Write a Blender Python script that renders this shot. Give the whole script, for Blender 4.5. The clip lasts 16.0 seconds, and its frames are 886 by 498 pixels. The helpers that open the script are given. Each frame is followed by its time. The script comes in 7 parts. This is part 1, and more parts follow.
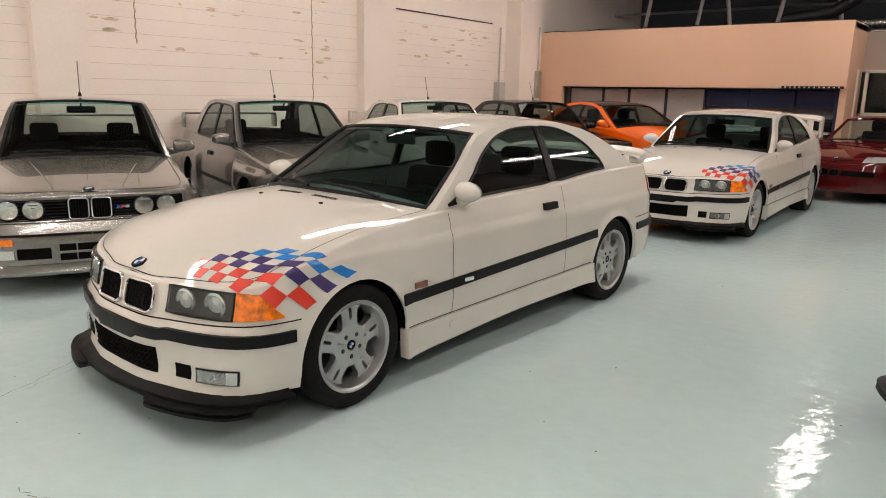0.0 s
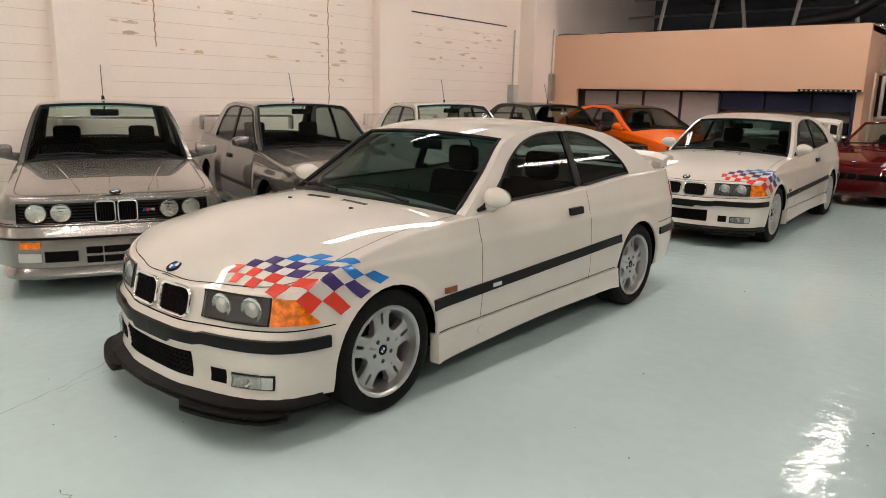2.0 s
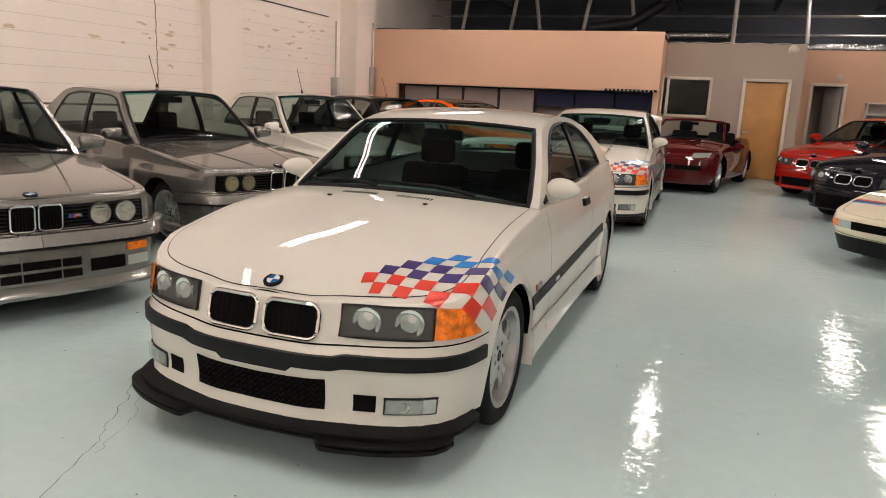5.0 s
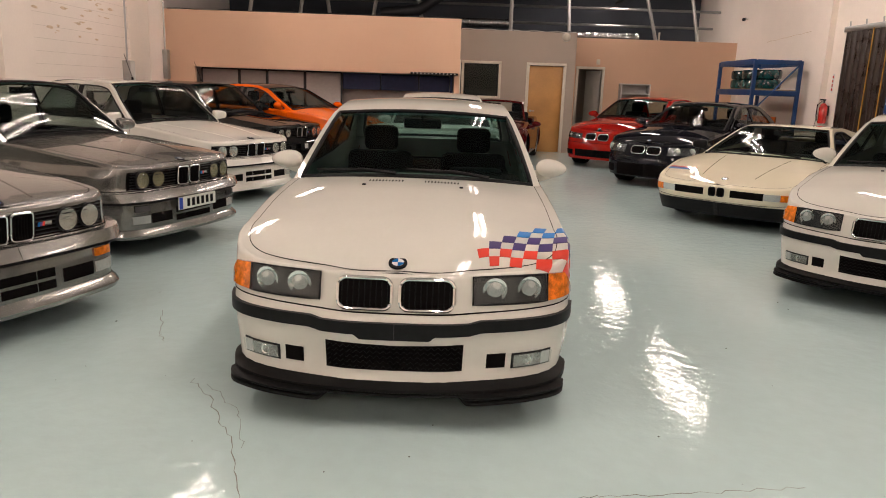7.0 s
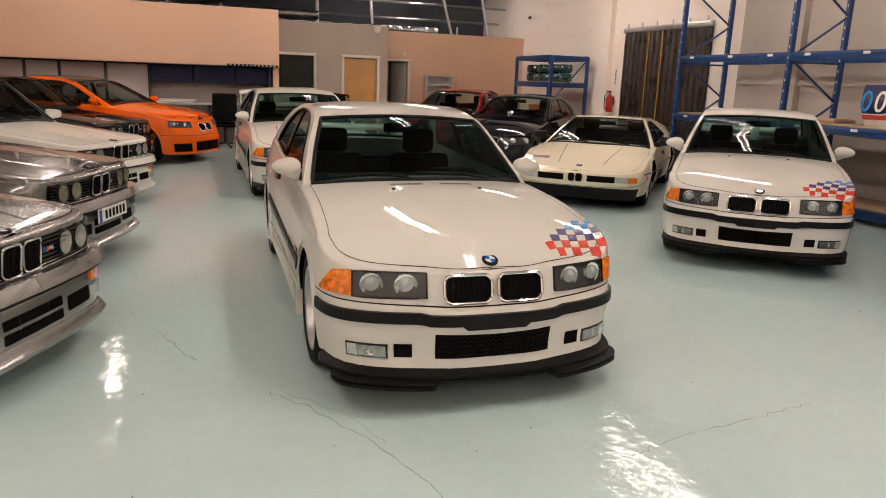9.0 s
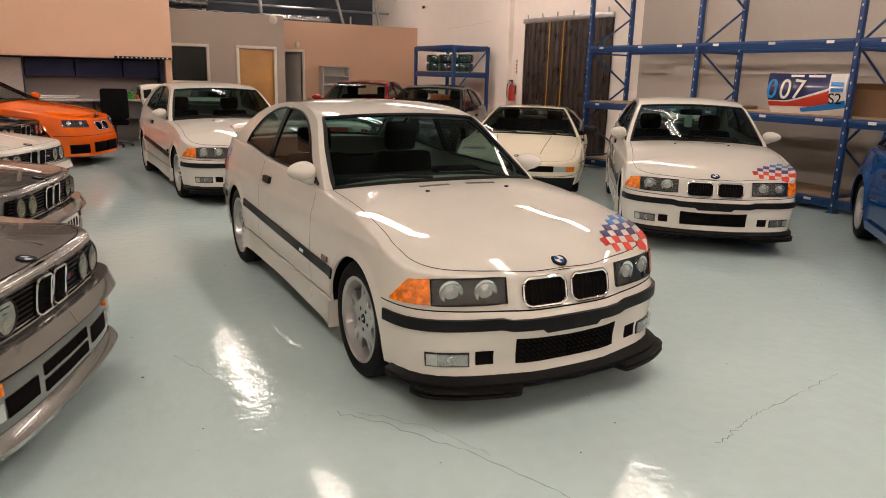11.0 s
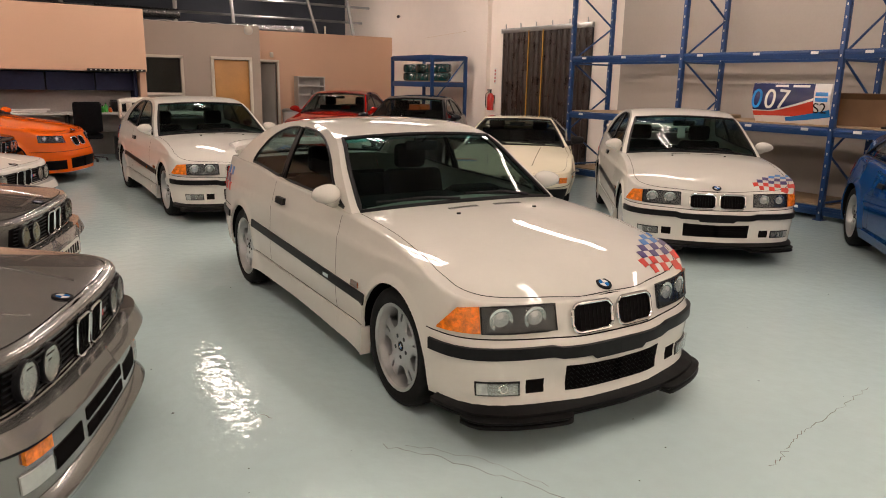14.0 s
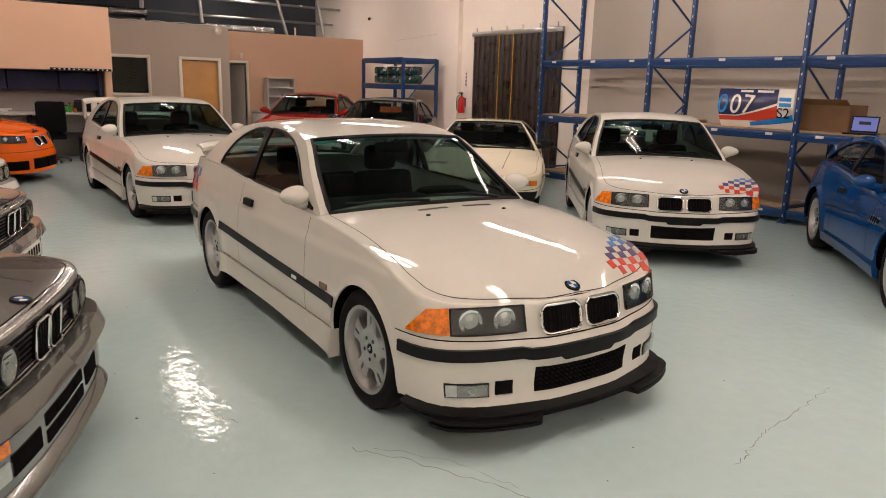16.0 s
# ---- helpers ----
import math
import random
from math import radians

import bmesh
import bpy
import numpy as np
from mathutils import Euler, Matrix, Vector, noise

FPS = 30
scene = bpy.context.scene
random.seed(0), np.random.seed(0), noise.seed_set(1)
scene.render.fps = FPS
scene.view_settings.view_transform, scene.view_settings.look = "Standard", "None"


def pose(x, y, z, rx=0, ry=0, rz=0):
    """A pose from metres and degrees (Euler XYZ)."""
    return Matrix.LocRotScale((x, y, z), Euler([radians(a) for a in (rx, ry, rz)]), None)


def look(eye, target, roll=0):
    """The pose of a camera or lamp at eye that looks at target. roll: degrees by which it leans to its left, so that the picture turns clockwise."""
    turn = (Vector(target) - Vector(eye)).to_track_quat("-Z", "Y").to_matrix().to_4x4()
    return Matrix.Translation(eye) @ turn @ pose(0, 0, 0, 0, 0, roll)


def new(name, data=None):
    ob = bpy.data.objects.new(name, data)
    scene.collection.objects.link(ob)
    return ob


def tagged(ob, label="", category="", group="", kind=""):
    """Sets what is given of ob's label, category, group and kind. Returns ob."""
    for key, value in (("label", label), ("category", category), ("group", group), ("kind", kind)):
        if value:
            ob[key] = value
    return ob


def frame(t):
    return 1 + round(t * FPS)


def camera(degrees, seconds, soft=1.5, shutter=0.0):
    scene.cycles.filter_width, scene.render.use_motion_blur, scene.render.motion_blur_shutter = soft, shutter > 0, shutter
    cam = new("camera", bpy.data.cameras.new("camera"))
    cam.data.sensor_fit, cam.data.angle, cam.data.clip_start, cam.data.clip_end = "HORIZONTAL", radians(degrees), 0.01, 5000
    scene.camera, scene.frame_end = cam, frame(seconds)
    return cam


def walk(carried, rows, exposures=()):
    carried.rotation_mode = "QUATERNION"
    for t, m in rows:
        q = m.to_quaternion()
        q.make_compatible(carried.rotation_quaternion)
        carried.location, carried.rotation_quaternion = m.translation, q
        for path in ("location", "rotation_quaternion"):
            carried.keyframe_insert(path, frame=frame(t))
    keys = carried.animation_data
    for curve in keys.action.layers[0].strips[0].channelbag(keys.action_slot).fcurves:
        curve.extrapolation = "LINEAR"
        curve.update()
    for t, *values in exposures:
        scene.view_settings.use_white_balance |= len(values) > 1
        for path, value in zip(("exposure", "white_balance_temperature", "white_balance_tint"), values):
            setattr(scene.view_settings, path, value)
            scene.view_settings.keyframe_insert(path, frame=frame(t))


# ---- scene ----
cam = camera(64.0, 16.0, 1.0)
PATH = [
    (0, (0.168, -0.095, 1.522), (-1.064, 1.42, 1.092), 1.1),
    (0.5, (0.172, -0.097, 1.529), (-1.06, 1.42, 1.102), 1.1),
    (1, (0.163, -0.123, 1.54), (-1.071, 1.392, 1.114), 1.2),
    (1.5, (0.156, -0.148, 1.547), (-1.088, 1.358, 1.12), 1.2),
    (2, (0.085, -0.176, 1.544), (-1.165, 1.325, 1.117), 1.2),
    (2.5, (-0.087, -0.243, 1.534), (-1.334, 1.26, 1.105), 1.4),
    (3, (-0.24, -0.292, 1.509), (-1.484, 1.214, 1.08), 1.5),
    (3.5, (-0.483, -0.31, 1.473), (-1.636, 1.265, 1.036), 1.8),
    (4, (-0.79, -0.392, 1.443), (-1.752, 1.308, 1.012), 1.9),
    (4.2, (-0.923, -0.458, 1.442), (-1.826, 1.275, 1.015), 2.2),
    (6.3, (-2.294, -1.286, 1.459), (-2.533, 0.653, 1.027), 1.8),
    (6.5, (-2.425, -1.333, 1.454), (-2.593, 0.612, 1.018), 1.9),
    (7, (-2.823, -1.469, 1.469), (-2.817, 0.48, 1.024), 2.0),
    (7.5, (-3.182, -1.599, 1.501), (-3.039, 0.345, 1.053), 1.8),
    (8, (-3.55, -1.595, 1.493), (-3.246, 0.328, 1.034), 1.8),
    (8.5, (-3.952, -1.577, 1.509), (-3.474, 0.31, 1.048), 2.0),
    (9, (-4.343, -1.556, 1.549), (-3.695, 0.28, 1.091), 2.1),
    (9.2, (-4.473, -1.53, 1.542), (-3.769, 0.284, 1.08), 1.9),
    (11.3, (-5.252, -1.008, 1.596), (-4.233, 0.647, 1.121), 1.5),
    (11.5, (-5.303, -0.966, 1.611), (-4.249, 0.666, 1.139), 1.5),
    (12, (-5.415, -0.876, 1.632), (-4.27, 0.697, 1.168), 1.5),
    (12.5, (-5.458, -0.846, 1.647), (-4.28, 0.703, 1.186), 1.2),
    (13, (-5.49, -0.838, 1.651), (-4.321, 0.719, 1.194), 1.2),
    (13.5, (-5.487, -0.825, 1.651), (-4.378, 0.775, 1.194), 1.1),
    (14, (-5.451, -0.809, 1.646), (-4.393, 0.825, 1.187), 1.1),
    (14.5, (-5.438, -0.803, 1.639), (-4.383, 0.834, 1.185), 1.3),
    (15, (-5.44, -0.807, 1.638), (-4.362, 0.817, 1.189), 1.4),
    (15.5, (-5.438, -0.811, 1.642), (-4.324, 0.789, 1.197), 1.5),
    (16, (-5.437, -0.809, 1.638), (-4.312, 0.782, 1.189), 1.6),
]
walk(cam, [(t, look(eye, target, roll)) for t, eye, target, roll in PATH], exposures=[(0.0, 0.13, 6250, 9.0), (4.0, 0.12, 6250, 9.0), (6.5, 0.0, 6510, 11.5), (12.0, 0.02, 6680, 13.0), (16.0, -0.02, 6680, 13.0)])

# ---- light of the hall ----
world = bpy.data.worlds.new("hall_world")
scene.world = world
world.use_nodes = True
world.node_tree.nodes["Background"].inputs[0].default_value = (0.6, 0.7, 0.85, 1)
world.node_tree.nodes["Background"].inputs[1].default_value = 0.05
scene.view_settings.exposure = 0.0
TUBE_POWER = 47.0
TUBE_COLOUR = (1.0, 0.855, 0.765)


# ---- materials ----
def mat(name, colour, rough=0.5, metal=0.0, coat=0.0, scale=0.0, var=0.0, bump=0.0, fine=0.0, spec=0.5, rvar=0.0):
    """A principled surface with noise at two scales in colour, gloss and relief."""
    m = bpy.data.materials.new(name)
    m.use_nodes = True
    nt = m.node_tree
    b = nt.nodes["Principled BSDF"]
    b.inputs["Base Color"].default_value = (*colour, 1)
    b.inputs["Roughness"].default_value = rough
    b.inputs["Metallic"].default_value = metal
    b.inputs["Coat Weight"].default_value = coat
    b.inputs["Coat Roughness"].default_value = 0.015
    b.inputs["Specular IOR Level"].default_value = spec
    if scale:
        tc = nt.nodes.new("ShaderNodeTexCoord")
        n1 = nt.nodes.new("ShaderNodeTexNoise")
        n1.inputs["Scale"].default_value = scale
        n1.inputs["Detail"].default_value = 6
        n2 = nt.nodes.new("ShaderNodeTexNoise")
        n2.inputs["Scale"].default_value = fine or scale * 14
        n2.inputs["Detail"].default_value = 3
        for n in (n1, n2):
            nt.links.new(tc.outputs["Object"], n.inputs["Vector"])
        mx = nt.nodes.new("ShaderNodeMath")
        mx.operation = "MULTIPLY_ADD"
        nt.links.new(n2.outputs["Fac"], mx.inputs[0])
        mx.inputs[1].default_value = 0.4
        nt.links.new(n1.outputs["Fac"], mx.inputs[2])
        ramp = nt.nodes.new("ShaderNodeMapRange")
        ramp.inputs["From Min"].default_value, ramp.inputs["From Max"].default_value = 0.4, 1.0
        ramp.inputs["To Min"].default_value, ramp.inputs["To Max"].default_value = 1 - var, 1 + var
        nt.links.new(mx.outputs[0], ramp.inputs["Value"])
        mul = nt.nodes.new("ShaderNodeVectorMath")
        mul.operation = "SCALE"
        mul.inputs[0].default_value = colour
        nt.links.new(ramp.outputs[0], mul.inputs["Scale"])
        nt.links.new(mul.outputs[0], b.inputs["Base Color"])
        if rvar:
            rr = nt.nodes.new("ShaderNodeMapRange")
            rr.inputs["From Min"].default_value, rr.inputs["From Max"].default_value = 0.4, 1.0
            rr.inputs["To Min"].default_value, rr.inputs["To Max"].default_value = max(0.02, rough - rvar), rough + rvar
            nt.links.new(mx.outputs[0], rr.inputs["Value"])
            nt.links.new(rr.outputs[0], b.inputs["Roughness"])
        if bump:
            bp = nt.nodes.new("ShaderNodeBump")
            bp.inputs["Strength"].default_value = 0.6
            bp.inputs["Distance"].default_value = bump
            nt.links.new(mx.outputs[0], bp.inputs["Height"])
            nt.links.new(bp.outputs[0], b.inputs["Normal"])
    return m


def glass(name, tint, rough=0.02, gloss=0.75):
    """A thin pane: tinted see-through with a mirror sheen that grows at grazing angles."""
    m = bpy.data.materials.new(name)
    m.use_nodes = True
    nt = m.node_tree
    out = nt.nodes["Material Output"]
    nt.nodes.remove(nt.nodes["Principled BSDF"])
    tr = nt.nodes.new("ShaderNodeBsdfTransparent")
    tr.inputs[0].default_value = (*tint, 1)
    gl = nt.nodes.new("ShaderNodeBsdfGlossy")
    gl.inputs["Roughness"].default_value = rough
    gl.inputs["Color"].default_value = (gloss, gloss, gloss, 1)
    # the sheen of a thin pane is the same from both sides
    lw = nt.nodes.new("ShaderNodeLayerWeight")
    lw.inputs["Blend"].default_value = 0.5
    pw = nt.nodes.new("ShaderNodeMath")
    pw.operation = "POWER"
    pw.inputs[1].default_value = 5.0
    nt.links.new(lw.outputs["Facing"], pw.inputs[0])
    fr = nt.nodes.new("ShaderNodeMath")
    fr.operation = "MULTIPLY_ADD"
    fr.inputs[1].default_value, fr.inputs[2].default_value = 0.94, 0.06
    nt.links.new(pw.outputs[0], fr.inputs[0])
    mix = nt.nodes.new("ShaderNodeMixShader")
    nt.links.new(fr.outputs[0], mix.inputs[0])
    nt.links.new(tr.outputs[0], mix.inputs[1])
    nt.links.new(gl.outputs[0], mix.inputs[2])
    nt.links.new(mix.outputs[0], out.inputs["Surface"])
    return m


def glow(name, colour, power, base=0.8):
    m = bpy.data.materials.new(name)
    m.use_nodes = True
    b = m.node_tree.nodes["Principled BSDF"]
    b.inputs["Base Color"].default_value = (base, base, base, 1)
    b.inputs["Emission Color"].default_value = (*colour, 1)
    b.inputs["Emission Strength"].default_value = power
    return m


def paint(name, colour, metal=0.0, rough=0.35, flake=0.0, coat=1.0):
    return mat(name, colour, rough, metal, coat, 3.0, 0.03 + flake, 0.0, 900.0 if flake else 40.0, spec=0.5 if metal else 0.0)


WHITE = paint("alpine_white_paint", (0.70, 0.67, 0.61))
IVORY = paint("ivory_paint", (0.80, 0.73, 0.56))
SILVER = paint("sterling_grey_paint", (0.25, 0.24, 0.225), 0.7, 0.27, 0.06)
SILVER2 = paint("dark_silver_paint", (0.20, 0.192, 0.18), 0.7, 0.27, 0.06)
BLACKP = paint("black_paint", (0.006, 0.006, 0.007), coat=0.8)
ORANGE = paint("fire_orange_paint", (0.88, 0.13, 0.003))
MAROON = paint("maroon_paint", (0.085, 0.005, 0.006))
REDP = paint("red_paint", (0.32, 0.010, 0.006))
GREYP = paint("dark_grey_blue_paint", (0.009, 0.010, 0.015), 0.0, 0.4, 0.05, 0.8)
BLUEP = paint("estoril_blue_paint", (0.004, 0.052, 0.19), 0.0, 0.3, 0.05)
TRIM = mat("black_trim_plastic", (0.009, 0.009, 0.010), 0.45, scale=30, var=0.2, bump=0.0005, spec=0.16)
LIPM = mat("scuffed_black_lip", (0.006, 0.006, 0.006), 0.5, scale=12, var=0.35, bump=0.001, rvar=0.12, spec=0.14)
GAP = mat("panel_gap", (0.006, 0.005, 0.005), 0.9, spec=0.05)
RUBBER = mat("tyre_rubber", (0.011, 0.011, 0.011), 0.75, scale=40, var=0.3, bump=0.001, spec=0.12)
ALLOY = mat("silver_alloy", (0.52, 0.515, 0.51), 0.30, 0.85, scale=6, var=0.08)
ALLOYD = mat("brake_disc_steel", (0.05, 0.048, 0.046), 0.5, 0.6, scale=20, var=0.2)
CHROME = mat("chrome", (0.86, 0.86, 0.86), 0.06, 1.0)
REFLECT = mat("lamp_reflector", (0.86, 0.86, 0.84), 0.22, 0.45, scale=25, var=0.12, bump=0.002)
LAMPW = mat("ribbed_lamp_glass", (0.66, 0.67, 0.65), 0.14, 0.3, 1.0, scale=45, var=0.12, bump=0.003, fine=160)
LAMPC = mat("polished_lamp_bowl", (0.80, 0.80, 0.77), 0.16, 0.85, 1.0, scale=30, var=0.15, bump=0.006, fine=70)
FOGB = mat("fog_lamp_bowl", (0.42, 0.42, 0.40), 0.22, 0.7, 1.0, scale=30, var=0.25, bump=0.003, fine=120)
LAMPY = mat("smoked_yellow_lamp_glass", (0.22, 0.20, 0.12), 0.10, 0.1, 1.0, scale=45, var=0.35, bump=0.003, fine=160)
DARKIN = mat("dark_lamp_bowl", (0.11, 0.11, 0.115), 0.25, 0.5, scale=30, var=0.2)
LENS = glass("clear_lens", (0.72, 0.75, 0.75), 0.02)
LENSC = glass("fluted_lens", (0.92, 0.93, 0.92), 0.10)
AMBER = mat("amber_lens", (0.86, 0.20, 0.006), 0.12, coat=1.0, scale=34, var=0.55, bump=0.006, fine=110)
AMBERD = mat("brown_marker_lens", (0.20, 0.045, 0.008), 0.15, coat=1.0, scale=60, var=0.25)
REDL = mat("red_lamp_lens", (0.35, 0.01, 0.01), 0.1, coat=1.0)
WINDG = glass("green_tinted_windscreen", (0.72, 0.82, 0.79), gloss=0.32)
SIDEG = glass("dark_side_glass", (0.40, 0.45, 0.44), gloss=0.42)
GREENG = glass("deep_green_windscreen", (0.34, 0.49, 0.46), gloss=0.28)
GREENB = glass("green_back_glass", (0.62, 0.80, 0.78), gloss=0.36)
BACKG = glass("pale_back_glass", (0.84, 0.90, 0.88), gloss=0.42)
SHADE = glass("teal_shade_band", (0.25, 0.75, 0.75))
FABRIC = mat("dark_seat_cloth", (0.007, 0.007, 0.008), 0.9, scale=40, var=0.3, bump=0.002, spec=0.05)
INSIDE = mat("black_cabin_plastic", (0.007, 0.007, 0.008), 0.6, scale=30, var=0.2, spec=0.08)
WELL = mat("wheel_well_black", (0.005, 0.005, 0.005), 0.95, spec=0.0)
MESHB = mat("black_grille_mesh", (0.005, 0.005, 0.005), 0.55, scale=80, var=0.4, bump=0.003, spec=0.08)
DRED = mat("red_decal", (0.72, 0.045, 0.022), 0.3, coat=1.0, scale=4, var=0.04)
DIND = mat("indigo_decal", (0.055, 0.030, 0.16), 0.3, coat=1.0, scale=4, var=0.04)
DBLU = mat("blue_decal", (0.008, 0.20, 0.62), 0.3, coat=1.0, scale=4, var=0.04)
RBLUE = mat("roundel_blue", (0.01, 0.16, 0.48), 0.2, coat=1.0)
RWHITE = mat("roundel_white", (0.8, 0.8, 0.8), 0.2, coat=1.0)
PLATEW = mat("plate_white", (0.75, 0.74, 0.68), 0.4, scale=8, var=0.05)
PLATEB = mat("plate_blue", (0.01, 0.05, 0.35), 0.4)


# ---- mesh helpers ----
def part(name, vf, material, parent=None, label="", smooth=True):
    """One mesh object out of (verts, faces), or a list of such pairs joined into one."""
    pairs = vf if isinstance(vf, list) else [vf]
    vs, fs = [], []
    for v, f in pairs:
        n = len(vs)
        vs += [tuple(p) for p in v]
        fs += [[i + n for i in q] for q in f]
    me = bpy.data.meshes.new(name)
    me.from_pydata(vs, [], fs)
    bm = bmesh.new()
    bm.from_mesh(me)
    bmesh.ops.remove_doubles(bm, verts=bm.verts, dist=0.00002)
    bmesh.ops.recalc_face_normals(bm, faces=bm.faces)
    bm.to_mesh(me)
    bm.free()
    me.materials.append(material)
    if smooth:
        me.shade_smooth()
        me.set_sharp_from_angle(angle=radians(38))
    ob = new(name, me)
    if parent is not None:
        ob.parent = parent
    if label:
        ob["label"] = label
    return ob


def box(cx, cy, cz, sx, sy, sz, bev=0.0, m=None):
    bm = bmesh.new()
    bmesh.ops.create_cube(bm, size=1.0)
    bmesh.ops.scale(bm, vec=(sx, sy, sz), verts=bm.verts)
    if bev:
        bmesh.ops.bevel(bm, geom=bm.edges[:] + bm.verts[:], offset=bev, segments=2, affect="EDGES", profile=0.5)
    if m is not None:
        bmesh.ops.transform(bm, matrix=m, verts=bm.verts)
    bmesh.ops.translate(bm, vec=(cx, cy, cz), verts=bm.verts)
    bm.verts.ensure_lookup_table()
    out = ([v.co.copy() for v in bm.verts], [[v.index for v in f.verts] for f in bm.faces])
    bm.free()
    return out


def tube(path, r, n=8, closed=False):
    """A round bar along a path of points; r may be a list."""
    pts = [Vector(p) for p in path]
    vs, fs, k = [], [], len(pts)
    for i, p in enumerate(pts):
        a = pts[(i - 1) % k] if closed or i else p
        b = pts[(i + 1) % k] if closed or i < k - 1 else p
        d = (b - a).normalized()
        u = d.cross(Vector((0, 0, 1)) if abs(d.z) < 0.9 else Vector((1, 0, 0))).normalized()
        w = d.cross(u)
        rr = r[i] if isinstance(r, (list, tuple)) else r
        vs += [p + rr * (math.cos(2 * math.pi * j / n) * u + math.sin(2 * math.pi * j / n) * w) for j in range(n)]
    for i in range(k if closed else k - 1):
        for j in range(n):
            a, b = i * n, ((i + 1) % k) * n
            fs.append([a + j, a + (j + 1) % n, b + (j + 1) % n, b + j])
    if not closed:
        fs += [list(range(n))[::-1], list(range((k - 1) * n, k * n))]
    return vs, fs


def lathe(profile, n=40, axis="x"):
    """Turns (radius, along) pairs round an axis."""
    vs, fs, k = [], [], len(profile)
    for j in range(n):
        c, s = math.cos(2 * math.pi * j / n), math.sin(2 * math.pi * j / n)
        for r, a in profile:
            vs.append({"x": (a, r * c, r * s), "y": (r * c, a, r * s), "z": (r * c, r * s, a)}[axis])
    for j in range(n):
        for i in range(k - 1):
            a, b = j * k + i, ((j + 1) % n) * k + i
            fs.append([a, a + 1, b + 1, b])
    return vs, fs


def moved(vf, m):
    return [m @ Vector(v) for v in vf[0]], vf[1]


def sheet(fn, nu, nv, thick=0.0, base=-0.004):
    """A patch fn(u, v, off) over 0..1, with a rim down to base when thick is given."""
    vs = [fn(i / nu, j / nv, thick) for i in range(nu + 1) for j in range(nv + 1)]
    fs = [[i * (nv + 1) + j, (i + 1) * (nv + 1) + j, (i + 1) * (nv + 1) + j + 1, i * (nv + 1) + j + 1] for i in range(nu) for j in range(nv)]
    if thick:
        loop = [(i, 0) for i in range(nu)] + [(nu, j) for j in range(nv)] + [(i, nv) for i in range(nu, 0, -1)] + [(0, j) for j in range(nv, 0, -1)]
        n = len(vs)
        vs += [fn(i / nu, j / nv, base) for i, j in loop]
        for k, (i, j) in enumerate(loop):
            i2, j2 = loop[(k + 1) % len(loop)]
            fs.append([i * (nv + 1) + j, n + k, n + (k + 1) % len(loop), i2 * (nv + 1) + j2])
    return vs, fs


def smoothcurve(pts):
    """A smooth function through (a, value) pairs."""
    xs = np.array([p[0] for p in pts], float)
    ys = np.array([p[1] for p in pts], float)
    if len(xs) < 3:
        return lambda a: float(np.interp(a, xs, ys))
    d = np.diff(ys) / np.diff(xs)
    t = np.zeros(len(xs))
    t[0], t[-1] = d[0], d[-1]
    for i in range(1, len(xs) - 1):
        t[i] = 0 if d[i - 1] * d[i] <= 0 else 2 * d[i - 1] * d[i] / (d[i - 1] + d[i])

    def f(a):
        if a <= xs[0]:
            return float(ys[0])
        if a >= xs[-1]:
            return float(ys[-1])
        i = int(np.searchsorted(xs, a) - 1)
        h = xs[i + 1] - xs[i]
        u = (a - xs[i]) / h
        return float(ys[i] * (1 + 2 * u) * (1 - u) ** 2 + h * t[i] * u * (1 - u) ** 2 + ys[i + 1] * u * u * (3 - 2 * u) + h * t[i + 1] * u * u * (u - 1))

    return f


def catmull(pts, n):
    p = [Vector(q) for q in pts]
    p = [2 * p[0] - p[1]] + p + [2 * p[-1] - p[-2]]
    out = []
    for i in range(1, len(p) - 2):
        for k in range(n):
            u = k / n
            out.append(0.5 * (2 * p[i] + (p[i + 1] - p[i - 1]) * u + (2 * p[i - 1] - 5 * p[i] + 4 * p[i + 1] - p[i + 2]) * u * u + (3 * p[i] - p[i - 1] - 3 * p[i + 1] + p[i + 2]) * u ** 3))
    return out + [p[-2]]


def thing(name, m, label, category, group=""):
    e = new(name)
    e.empty_display_size = 0.2
    e.matrix_basis = m
    return tagged(e, label, category, group)


